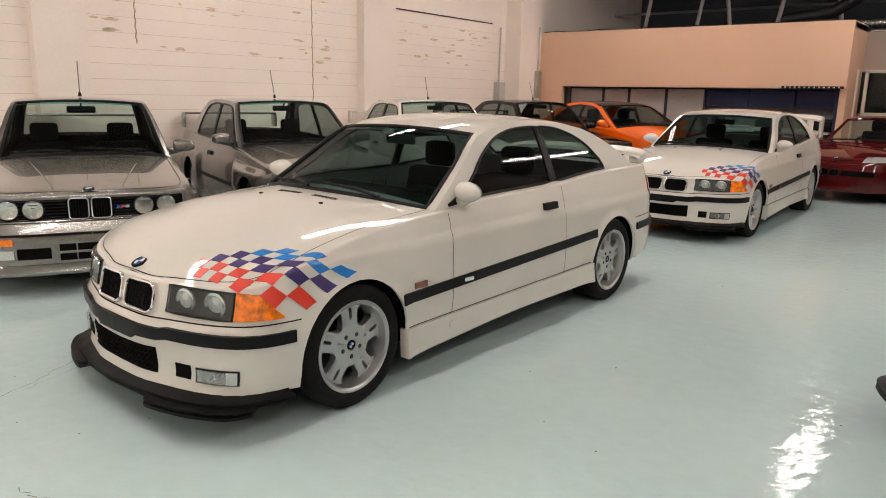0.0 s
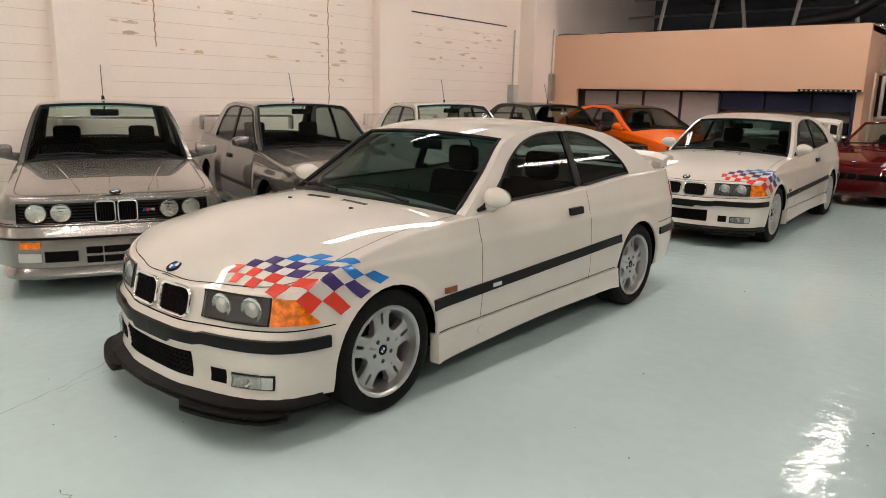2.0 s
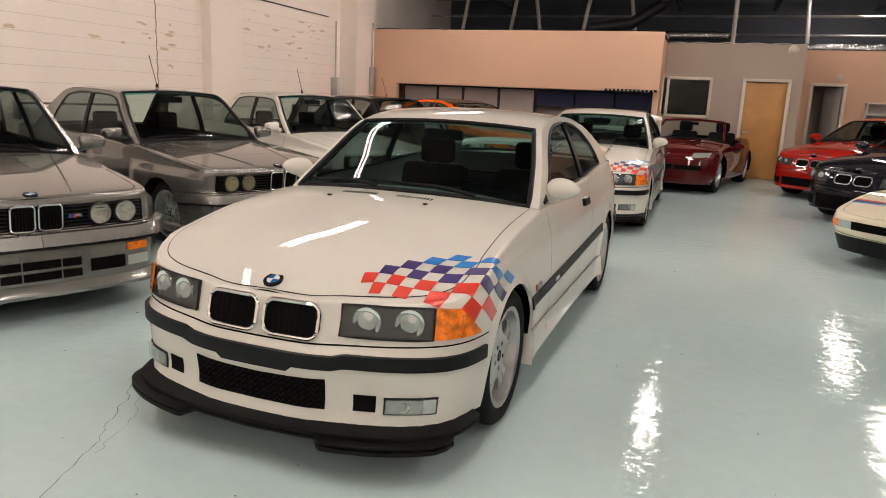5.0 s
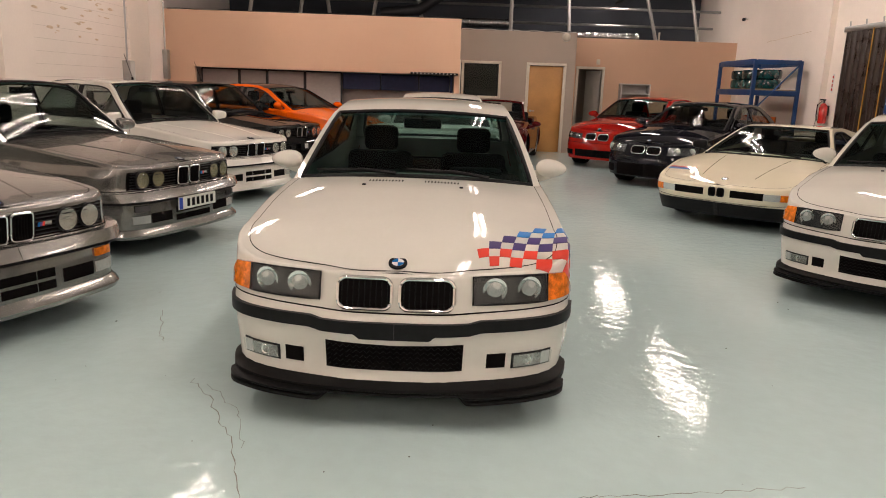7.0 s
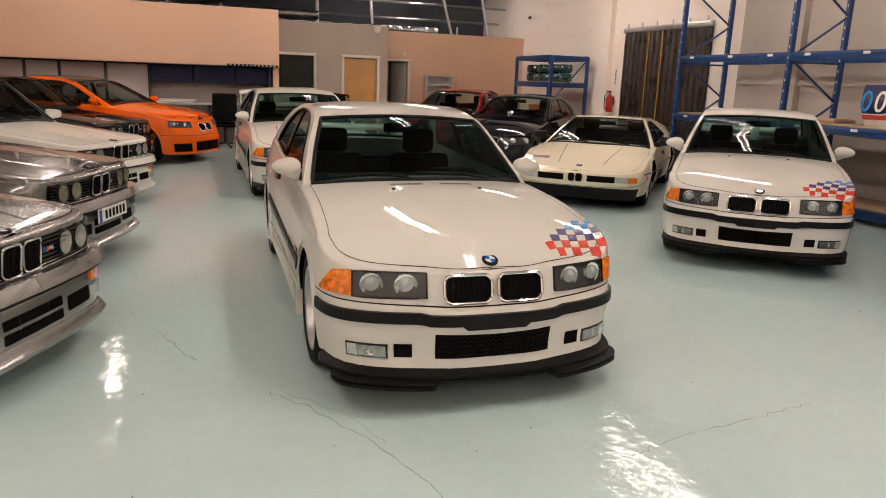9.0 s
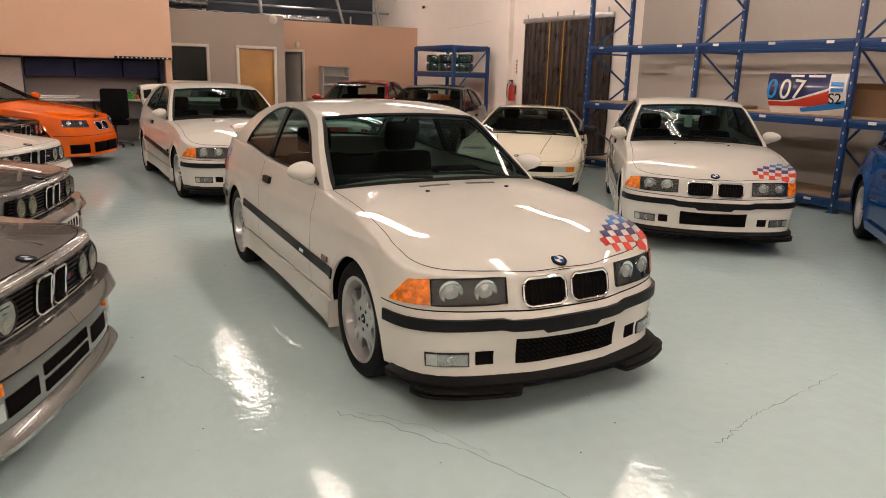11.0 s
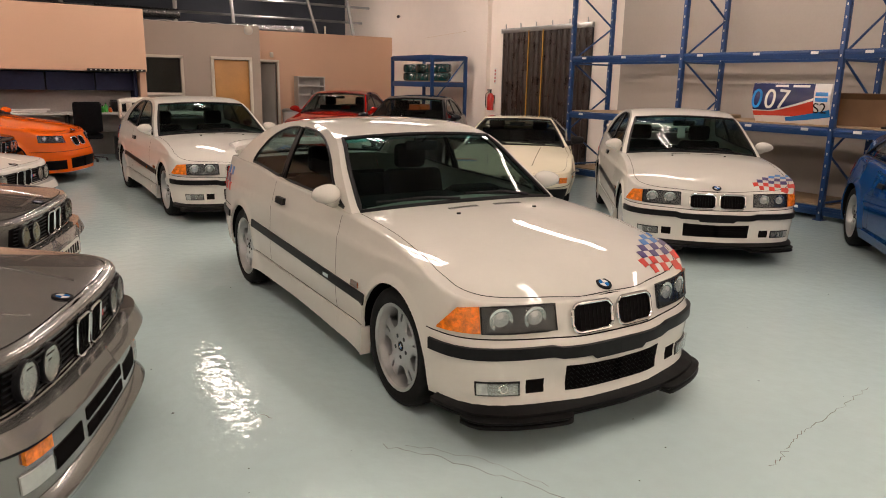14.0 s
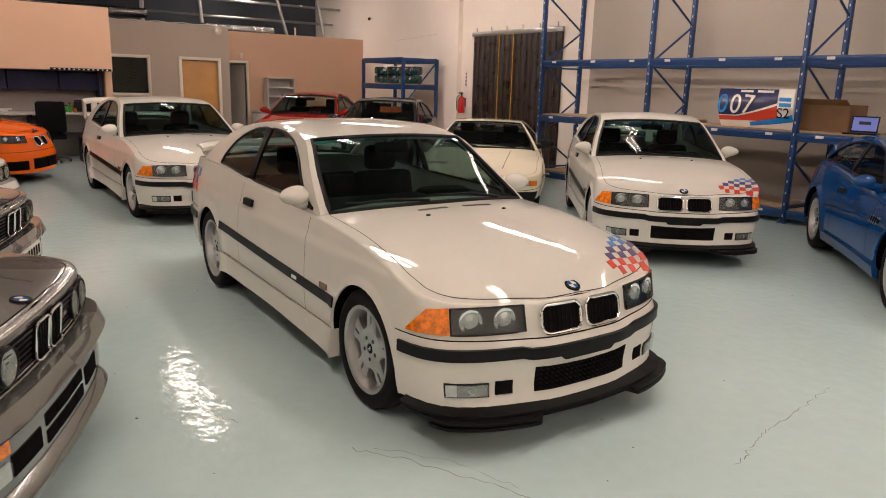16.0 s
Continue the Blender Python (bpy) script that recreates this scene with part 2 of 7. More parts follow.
# ---- cars: origin on the ground under the front axle, nose towards -y, the car's left at +x ----
class Shell:
    """The outer skin of a car as smooth functions: a wall round its plan, a top over it, a greenhouse."""

    def __init__(self, c):
        self.c = c
        o = catmull([(x, y, 0) for x, y in c["plan"]], 24)
        self.ox, self.oy = np.array([max(0.0, p.x) for p in o]), np.maximum.accumulate(np.array([p.y for p in o]) + np.arange(len(o)) * 1e-7)
        dx, dy = np.gradient(self.ox), np.gradient(self.oy)
        ln = np.hypot(dx, dy)
        self.nx, self.ny = dy / ln, -dx / ln
        self.s = np.r_[0, np.cumsum(np.hypot(np.diff(self.ox), np.diff(self.oy)))]
        self.far = int(np.argmax(self.ox))
        self.ds, self.df, self.dr = smoothcurve(c["side"]), smoothcurve(c["front"]), smoothcurve(c["rear"])
        self.ze, self.zc, self.zt = smoothcurve(c["edge"]), smoothcurve(c["mid"]), smoothcurve(c["rail"]) if "rail" in c else None
        self.sill = smoothcurve(c["sill"])
        self.split = smoothcurve(c["split"])
        self.r = c.get("roll", 0.05)
        self.topz = np.zeros(len(self.s))
        for i in range(len(self.s)):
            y = z = 0.0
            for _ in range(4):
                z = self.ze(float(self.oy[i]) + y)
                y = (self.df(z - self.r) + self.r) * max(0.0, -self.ny[i]) - (self.dr(z - self.r) + self.r) * max(0.0, self.ny[i])
            self.topz[i] = z
        top = [self.edge_point(s) for s in self.s]
        self.tx, self.ty = np.array([p[0] for p in top]), np.maximum.accumulate(np.array([p[1] for p in top]))

    def sx(self, x):
        k = int(np.searchsorted(self.ox[: self.far], x))
        return float(np.interp(x, self.ox[: self.far + 1], self.s[: self.far + 1]))

    def sxr(self, x):
        return float(np.interp(x, self.ox[self.far:][::-1], self.s[self.far:][::-1]))

    def sy(self, y):
        return float(np.interp(y, self.oy, self.s))

    def flare(self, y, z):
        c, out = self.c, 0.0
        for yw in (0.0, c["wb"]):
            rho = math.hypot(y - yw, z - c["rw"])
            a = c["arch"]
            out = max(out, c.get("lip", 0.012) * max(0.0, 1 - max(0.0, rho - a) / 0.05))
            b = c.get("box", 0.0)
            if b:
                e = min(1.0, max(0.0, (a + 0.22 - max(abs(y - yw), (z - c["rw"]) * 1.25)) / 0.10))
                out = max(out, b * e * e * (3 - 2 * e))
        return out

    def wall(self, s, z, off=0.0, side=1, zz=None):
        x, y = np.interp(s, self.s, self.ox), np.interp(s, self.s, self.oy)
        nx, ny = np.interp(s, self.s, self.nx), np.interp(s, self.s, self.ny)
        zz = z if zz is None else zz
        x += (-self.ds(zz) + self.flare(y, zz)) * abs(nx) + off * nx
        y += self.df(zz) * max(0.0, -ny) - self.dr(zz) * max(0.0, ny) + off * ny
        return Vector((side * max(0.0, x), y, z))

    def top_z(self, s):
        return float(np.interp(s, self.s, self.topz))

    def roll_point(self, s, a, off=0.0, side=1):
        z = self.top_z(s)
        return self.wall(s, z - self.r + (self.r + off) * math.sin(a), -self.r * (1 - math.cos(a)) + off * math.cos(a), side, zz=z - self.r)

    def edge_point(self, s):
        return self.roll_point(s, math.pi / 2)

    def xe(self, y):
        return float(np.interp(y, self.ty, self.tx))

    def cap(self, x, y, off=0.0):
        e = self.ze(y)
        xe = max(0.02, self.xe(y))
        z = e + (self.zc(y) - e) * (1 - min(1.0, abs(x) / xe) ** self.c.get("pow", 2.4))
        return Vector((x, y, z + off))

    def bottom(self, s):
        y = float(np.interp(s, self.s, self.oy))
        z = self.sill(y)
        for yw in (0.0, self.c["wb"]):
            d = abs(y - yw)
            if d < self.c["arch"]:
                z = max(z, self.c["rw"] + math.sqrt(self.c["arch"] ** 2 - d * d))
        return z

    def xside(self, y, z):
        zb = self.ze(y)
        f = (z - zb) / max(0.05, self.c["roofz"] - zb)
        return self.xe(y) + (self.c["roofx"] - self.xe(y)) * f + 0.05 * f * (1 - f)


def strip(sh, pts, width, off, side, vertical=False):
    """A flat ribbon on the wall through (s, z) pairs."""
    vs, fs = [], []
    for s, z in pts:
        if vertical:
            vs += [sh.wall(s - width / 2, z, off, side), sh.wall(s + width / 2, z, off, side)]
        else:
            vs += [sh.wall(s, z - width / 2, off, side), sh.wall(s, z + width / 2, off, side)]
    for i in range(len(pts) - 1):
        fs.append([2 * i, 2 * i + 1, 2 * i + 3, 2 * i + 2])
    return vs, fs


def wallpatch(sh, s0, s1, z0, z1, side, nu=8, nv=3, thick=0.006, base=-0.006):
    """A raised panel on the wall; z0 and z1 may be pairs, at the two ends."""
    za, zb = (z0 if isinstance(z0, tuple) else (z0, z0)), (z1 if isinstance(z1, tuple) else (z1, z1))

    def fn(u, v, off):
        lo, hi = za[0] + (za[1] - za[0]) * u, zb[0] + (zb[1] - zb[0]) * u
        return sh.wall(s0 + (s1 - s0) * u, lo + (hi - lo) * v, off, side)

    return sheet(fn, nu, nv, thick, base)


WHEELS = {}


def wheel_meshes(style, r, w, rim_r):
    """Rim, tyre and cap meshes of a wheel whose outer face looks to +x; shared by all wheels of the kind."""
    key = (style, r, w, rim_r)
    if key in WHEELS:
        return WHEELS[key]
    h = w / 2
    tyre = lathe([(rim_r - 0.01, -h * 0.86), (rim_r + 0.01, -h * 0.95), (r - 0.05, -h * 1.02), (r - 0.02, -h * 0.97), (r - 0.004, -h * 0.82), (r, -h * 0.6), (r - 0.004, -h * 0.28), (r - 0.004, -h * 0.24), (r, -h * 0.2), (r, h * 0.2), (r - 0.004, h * 0.24), (r - 0.004, h * 0.28), (r, h * 0.6),
                  (r - 0.004, h * 0.82), (r - 0.02, h * 0.97), (r - 0.05, h * 1.02), (rim_r + 0.012, h * 0.95), (rim_r - 0.01, h * 0.86)], 56)
    rim = [lathe([(rim_r - 0.02, -h * 0.9), (rim_r, -h * 0.92), (rim_r - 0.03, -h * 0.5), (rim_r - 0.035, h * 0.45), (rim_r - 0.018, h * 0.78), (rim_r - 0.016, h * 0.90), (rim_r - 0.006, h * 0.96), (rim_r + 0.006, h * 0.95), (rim_r + 0.008, h * 0.86)], 56)]
    face, back = h * 0.62, h * 0.62 - 0.05

    def spoke(a, r0, r1, w0, w1, x0, x1, lean=0.0):
        prof = []
        for rr, ww, xx, tw in ((r0, w0, x0, 0.0), ((r0 + r1) / 2, (w0 + w1) / 2, (x0 + x1) / 2 + 0.006, lean / 2), (r1, w1, x1, lean)):
            for dx, k in ((0.0, 0.72), (-0.008, 1.0), (-0.04, 1.0)):
                for sgn in (-1, 1):
                    prof.append((xx + dx, rr, sgn * ww * k / 2 + tw))
        vs = [Vector((x, y * math.cos(a) - z * math.sin(a), y * math.sin(a) + z * math.cos(a))) for x, y, z in prof]
        fs = []
        for i in (0, 6):
            o, p = i, i + 6
            fs += [[o, o + 1, p + 1, p], [o, p, p + 2, o + 2], [o + 2, p + 2, p + 4, o + 4], [o + 1, o + 3, p + 3, p + 1], [o + 3, o + 5, p + 5, p + 3]]
        return vs, fs

    rim.append(lathe([(0.0, back), (0.082, back), (0.084, face - 0.004), (0.076, face + 0.006), (0.042, face + 0.004), (0.040, face - 0.006), (0.0, face - 0.006)], 30))
    rr = rim_r - 0.03
    if style == "five":
        # a broad hub disc that runs out into five twin spokes, each with a slim slot
        deg = lambda q: float(np.interp(q, (0.0, 0.104, 0.109, 0.116, 0.126, 0.145, 0.166, 0.182, 0.192, rr + 0.006), (36, 36, 30, 25, 22, 19.5, 17.8, 18.2, 21.0, 27)))
        qs = [0.030, 0.055, 0.080, 0.098, 0.104, 0.1065, 0.109, 0.112, 0.116, 0.121, 0.127, 0.134, 0.137, 0.145, 0.155, 0.166, 0.176, 0.183, 0.186, 0.192, rr + 0.006]
        for i in range(5):
            a = math.radians(90 + 72 * i)
            for sgn in (1, -1):
                def limb(u, v, off):
                    q = qs[round(u * (len(qs) - 1))]
                    slot = 0.0085 if 0.136 < q < 0.185 else (0.0050 if 0.133 < q < 0.188 else 0.0)
                    lo, hi = slot / q, math.radians(deg(q))
                    th = a + sgn * (lo + (hi - lo) * v)
                    edge = 0.006 * v ** 6 if q > 0.108 else 0.0
                    x = face + 0.004 - 0.010 * (q / 0.19) ** 2 - edge + off
                    return Vector((x, q * math.cos(th), q * math.sin(th)))

                rim.append(sheet(limb, len(qs) - 1, 6, 0.004, -0.034))
    elif style == "cross":
        for i in range(15):
            a = math.radians(24 * i)
            rim.append(spoke(a, 0.06, rr, 0.016, 0.013, face, face + 0.004, 0.035))
            rim.append(spoke(a, 0.06, rr, 0.016, 0.013, face, face + 0.004, -0.035))
    elif style == "twin":
        for i in range(10):
            a = math.radians(36 * i)
            rim.append(spoke(a, 0.06, rr + 0.005, 0.030, 0.028, face, face + 0.002, 0.012 if i % 2 else -0.012))
    else:
        for i in range(5):
            rim.append(spoke(math.radians(90 + 72 * i), 0.05, rr + 0.005, 0.085, 0.075, face, face + 0.002))
    bolts = moved(lathe([(0.0, 0.0045), (0.009, 0.0045), (0.0115, 0.003), (0.012, -0.02)], 12), Matrix.Translation((face + 0.0045, 0.058, 0)))
    disc = lathe([(0.0, -0.02), (rim_r - 0.07, -0.02), (rim_r - 0.07, -0.045), (0.0, -0.045)], 40)
    cap = lathe([(0.0, face + 0.006), (0.026, face + 0.004), (0.034, face - 0.001), (0.036, face - 0.008)], 24)
    made = []
    for nm, vf, mt in (("wheel", rim, ALLOY), ("tyre", tyre, RUBBER), ("brake_disc", disc, ALLOYD), ("centre_cap", cap, ALLOY), ("bolts", bolts, DARKIN)):
        ob = part(nm, vf, mt)
        made.append(ob.data)
        bpy.data.objects.remove(ob)
    WHEELS[key] = (made, face)
    return WHEELS[key]


def roundel(parent, m, r, on_hood=True):
    """Round badge: dark ring with blue and white quarters."""
    ring = lathe([(r * 0.62, 0.003), (r * 0.66, 0.005), (r * 0.95, 0.005), (r, 0.003), (r, -0.004)], 28, "z")
    ob = part("badge", moved(ring, m), INSIDE, parent, "round badge with blue and white quarters")
    for k in range(4):
        vs = [Vector((0, 0, 0.005))] + [Vector((r * 0.64 * math.cos(math.pi / 2 * k + math.pi / 2 * j / 5), r * 0.64 * math.sin(math.pi / 2 * k + math.pi / 2 * j / 5), 0.0045)) for j in range(6)]
        part("badge_quarter", ([m @ v for v in vs], [[0, j, j + 1] for j in range(1, 6)]), RBLUE if k % 2 else RWHITE, ob)


def add_wheels(car, c):
    (rim, tyre, disc, cap, bolts), face = wheel_meshes(c["wheel"], c["rw"], c.get("tw", 0.225), c.get("rim", 0.216))
    for yw, tr in ((0.0, c["trf"]), (c["wb"], c["trr"])):
        for side in (1, -1):
            m = Matrix.Translation((side * (tr - c.get("tw", 0.225) / 2), yw, c["rw"])) @ Matrix.Rotation(0 if side > 0 else math.pi, 4, "Z")
            w = new("wheel", rim)
            w.parent, w.matrix_basis = car, m
            for nm, me in (("tyre", tyre), ("brake_disc", disc), ("centre_cap", cap)):
                o = new(nm, me)
                o.parent = w
            for k in range(5):
                o = new("wheel_bolt", bolts)
                o.parent, o.matrix_basis = w, Matrix.Rotation(radians(54 + 72 * k), 4, "X")
            part("cap_badge", lathe([(0.0, face + 0.0075), (0.018, face + 0.0065), (0.022, face + 0.0045)], 16), RBLUE, w)
            vs, fs = [], []
            for k in (0, 2):
                n = len(vs)
                vs += [Vector((face + 0.0085, 0, 0))] + [Vector((face + 0.008, 0.014 * math.cos(math.pi / 2 * k + math.pi / 2 * j / 5), 0.014 * math.sin(math.pi / 2 * k + math.pi / 2 * j / 5))) for j in range(6)]
                fs += [[n, n + j, n + j + 1] for j in range(1, 6)]
            part("cap_quarters", (vs, fs), RWHITE, w)
            part("cap_ring", lathe([(0.014, face + 0.0075), (0.0145, face + 0.009), (0.024, face + 0.008), (0.026, face + 0.004)], 18), INSIDE, w)


def seat(car, x, y, z, wide=0.5):
    s = part("seat", [box(x, y, z + 0.10, wide, 0.50, 0.16, 0.05), box(x, y + 0.27, z + 0.40, wide, 0.14, 0.60, 0.05, Matrix.Rotation(radians(-14), 4, "X"))], FABRIC, car, "dark cloth bucket seat")
    part("headrest", box(x, y + 0.37, z + 0.79, wide * 0.52, 0.10, 0.19, 0.04), FABRIC, s)


def cabin(car, sh, c):
    """Dark floor tub, dash, wheel, seats and mirror behind the glass."""
    y0, y1 = c["screen"][0] - 0.1, c["back"][0] + 0.05
    w = sh.xe((y0 + y1) / 2) - 0.06
    tub = [box(0, (y0 + y1) / 2, 0.30, 2 * w, y1 - y0, 0.04), box(0, y1 - 0.03, 0.55, 2 * w, 0.05, 0.55)]
    for sd in (1, -1):
        tub.append(box(sd * w, (y0 + y1) / 2, 0.52, 0.03, y1 - y0, 0.46))
    part("cabin_floor", tub, INSIDE, car)
    zb = sh.ze(y0 + 0.3)
    part("dashboard", [box(0, y0 + 0.35, zb - 0.10, 2 * w - 0.02, 0.55, 0.22, 0.06), box(0.36, y0 + 0.50, zb + 0.0, 0.36, 0.18, 0.09, 0.04)], INSIDE, car)
    ys = c.get("seaty", c["screen"][0] + 0.95)
    zs = c.get("seatz", 0.38)
    seat(car, 0.36, ys, zs)
    seat(car, -0.36, ys, zs)
    if c.get("rearseat", True):
        part("rear_bench", [box(0, ys + 0.72, zs + 0.10, 1.1, 0.42, 0.16, 0.05), box(0, ys + 0.98, zs + 0.33, 1.1, 0.14, 0.5, 0.05, Matrix.Rotation(radians(-18), 4, "X"))], FABRIC, car)
    ring = [(0.36 + 0.18 * math.cos(a), ys - 0.42 + 0.18 * math.sin(a) * 0.42, zs + 0.48 + 0.18 * math.sin(a) * 0.9) for a in np.linspace(0, 2 * math.pi, 25)[:-1]]
    part("steering_wheel", [tube(ring, 0.013, 8, True), box(0.36, ys - 0.425, zs + 0.47, 0.34, 0.03, 0.05, 0.01)], INSIDE, car)


def greenhouse(car, sh, c, paintm, roofm):
    """Pillars, roof, windscreen, back window and side glass."""
    (ya, yt), (yc, yr) = c["screen"], c["back"]
    dlo = smoothcurve(c["dlo"])
    y0, y1 = c["dlo"][0][0], c["dlo"][-1][0]
    ys = sorted(set([round(v, 4) for v in np.linspace(ya, yc, 44)] + [y0, y1, yt, yr]))
    for side in (1, -1):
        vs, fs = [], []
        cols = []
        for y in ys:
            zb, z3 = sh.ze(y), max(sh.ze(y) + 0.001, sh.zt(y))
            z1 = min(zb + 0.018, z3)
            z2 = min(max(z1, dlo(y)), z3) if y0 < y < y1 else z1
            cols.append([Vector((side * sh.xside(y, z), y, z)) for z in (zb, z1, z2, z3)])
        for i, y in enumerate(ys[:-1]):
            inside = y0 <= y and ys[i + 1] <= y1
            for k in (0, 1, 2):
                if k == 1 and inside:
                    continue
                n = len(vs)
                vs += [cols[i][k], cols[i + 1][k], cols[i + 1][k + 1], cols[i][k + 1]]
                fs.append([n, n + 1, n + 2, n + 3])
        part("side_frame", (vs, fs), paintm, car)
        yb = c.get("bpillar")
        spans = [(y0, yb - 0.02), (yb + 0.02, y1)] if yb else [(y0, y1)]

        def pane(u, v, off, a, b):
            y = a + (b - a) * u
            z1 = sh.ze(y) + 0.016
            z = z1 + (max(z1, dlo(y) + 0.003) - z1) * v
            return Vector((side * (sh.xside(y, z) - 0.006 + off), y, z))

        for a, b in spans:
            g = part("side_window", sheet(lambda u, v, off: pane(u, v, off, a, b), 16, 5), SIDEG, car)
            loop = [pane(u, 0, 0.008, a, b) for u in np.linspace(0, 1, 12)] + [pane(u, 1, 0.008, a, b) for u in np.linspace(1, 0, 20)]
            part("window_seal", tube(loop, 0.009, 6, True), TRIM, g)
        if yb:
            part("door_pillar", sheet(lambda u, v, off: pane(u, v, off, yb - 0.035, yb + 0.035), 2, 5, 0.009, -0.01), TRIM, car)
    cr = c.get("crown", 0.035)

    def across(u, t, lo, hi, bow0, bow1, c0, c1, off=0.0):
        """u -1..1 across, t 0..1 from base to top of a front or back window."""
        y = lo + (hi - lo) * t
        z = sh.zt(y)
        x = sh.xside(y, z) * u
        b = bow0 + (bow1 - bow0) * t
        k = c0 + (c1 - c0) * t
        y2 = y + b * (1 - u * u)
        return Vector((x, y2 + (off if lo > hi else -off) * 0.5, z + k * (1 - u * u) + off))

    def roof_at(u, v, off):
        y = yt + (yr - yt) * v
        z = sh.zt(y)
        x = sh.xside(y, z)
        bow = c["bow"][1] * (1 - v) + c["bow"][3] * v
        uu = -1 + 2 * u
        return Vector((x * uu, y + bow * (1 - uu * uu), z + cr * (1 - abs(uu) ** 2.2) + off))

    part("roof", sheet(roof_at, 18, 12), roofm, car)
    for nm, lo, hi, b0, b1, k0, glassm in (("windscreen", ya, yt, c["bow"][0], c["bow"][1], sh.zc(ya + c["bow"][0]) - sh.ze(ya) + 0.005, c.get("screenglass", WINDG)), ("back_window", yc, yr, c["bow"][2], c["bow"][3], sh.zc(yc + c["bow"][2]) - sh.ze(yc), c.get("backglass", BACKG))):
        pw = 0.93 if nm == "windscreen" else 0.90
        for sd in (1, -1):
            part("pillar", sheet(lambda u, v, off: across(sd * (pw + (1 - pw) * u), v, lo, hi, b0, b1, k0, cr, off), 2, 12, 0.003, -0.02), paintm, car)
        g = part(nm, sheet(lambda u, v, off: across(-pw + 2 * pw * u, 0.02 + 0.95 * v, lo, hi, b0, b1, k0, cr, off - 0.004), 20, 12), glassm, car)
        edge = [across(-pw + 2 * pw * u, 0.015, lo, hi, b0, b1, k0, cr) for u in np.linspace(0, 1, 16)] + [across(pw, v, lo, hi, b0, b1, k0, cr) for v in np.linspace(0.1, 0.9, 8)]
        edge += [across(pw - 2 * pw * u, 0.975, lo, hi, b0, b1, k0, cr) for u in np.linspace(0, 1, 16)] + [across(-pw, v, lo, hi, b0, b1, k0, cr) for v in np.linspace(0.9, 0.1, 8)]
        part("window_seal", tube(edge, 0.014, 6, True), TRIM, g)
        if nm == "windscreen":
            part("shade_band", sheet(lambda u, v, off: across(-pw + 2 * pw * u, 0.88 + 0.085 * v, lo, hi, b0, b1, k0, cr, 0.0), 16, 2), SHADE, g)
            mid = across(0, 0.86, lo, hi, b0, b1, k0, cr)
            part("inner_mirror", [box(mid.x, mid.y + 0.10, mid.z - 0.05, 0.25, 0.03, 0.065, 0.015), tube([(mid.x, mid.y + 0.1, mid.z - 0.03), (mid.x, mid.y + 0.03, mid.z + 0.01)], 0.008)], INSIDE, car)
            for x0, d in ((-0.45, 0.52), (0.12, 0.52)):
                a = across(x0 / 0.72 * pw * -1, 0.03, lo, hi, b0, b1, k0, cr, 0.012)
                b = across(x0 / 0.72 * pw * -1 - 0.62, 0.07, lo, hi, b0, b1, k0, cr, 0.016)
                q = a.lerp(b, 0.45)
                part("wiper", [tube([a + Vector((0, -0.02, 0)), q + Vector((0, 0, 0.012)), b], [0.010, 0.009, 0.004], 6), tube([a.lerp(b, 0.1), a.lerp(b, 0.5) + Vector((0, 0, 0.004)), b.lerp(a, -0.06)], 0.007, 6)], TRIM, g)
    return across


def mirror(car, sh, c, paintm):
    y, big = c.get("mirror", (0.78, 1.0))
    for side in (1, -1):
        p = Vector((side * (sh.xe(y) + 0.015), y, sh.ze(y) + 0.045))
        q = p + Vector((side * c.get("mirrorout", 0.135), -0.02, 0.040))
        bm = bmesh.new()
        bmesh.ops.create_uvsphere(bm, u_segments=20, v_segments=12, radius=1.0)
        for v in bm.verts:
            x, yy, z = v.co
            f = 0.055 if yy < 0 else 0.03
            if c.get("boxmirror"):
                x, yy, z = (math.copysign(abs(a) ** 0.55, a) for a in (x, yy, z))
            v.co = Vector((x * 0.105 * big, yy * f * 1.25, z * 0.062 * big * (1 - 0.18 * x * side)))
            v.co = Matrix.Rotation(radians(-12 * side), 3, "Z") @ v.co + q
        bm.verts.ensure_lookup_table()
        vf = ([v.co.copy() for v in bm.verts], [[v.index for v in f.verts] for f in bm.faces])
        bm.free()
        o = part("wing_mirror", vf, paintm, car)
        part("mirror_foot", tube([p + Vector((-side * 0.02, 0.03, -0.02)), p.lerp(q, 0.5) + Vector((0, 0, -0.022)), q + Vector((0, 0.0, -0.012))], [0.042, 0.036, 0.045], 10), paintm, o)
        m = Matrix.Translation(q + Vector((0, 0.036, 0))) @ Matrix.Rotation(radians(-12 * side), 4, "Z") @ Matrix.Scale(0.088 * big, 4, (1, 0, 0)) @ Matrix.Scale(0.05 * big, 4, (0, 0, 1))
        part("mirror_glass", moved(lathe([(0.0, 0.004), (0.9, 0.004), (1.0, 0.0)], 20, "y"), m), CHROME, o)


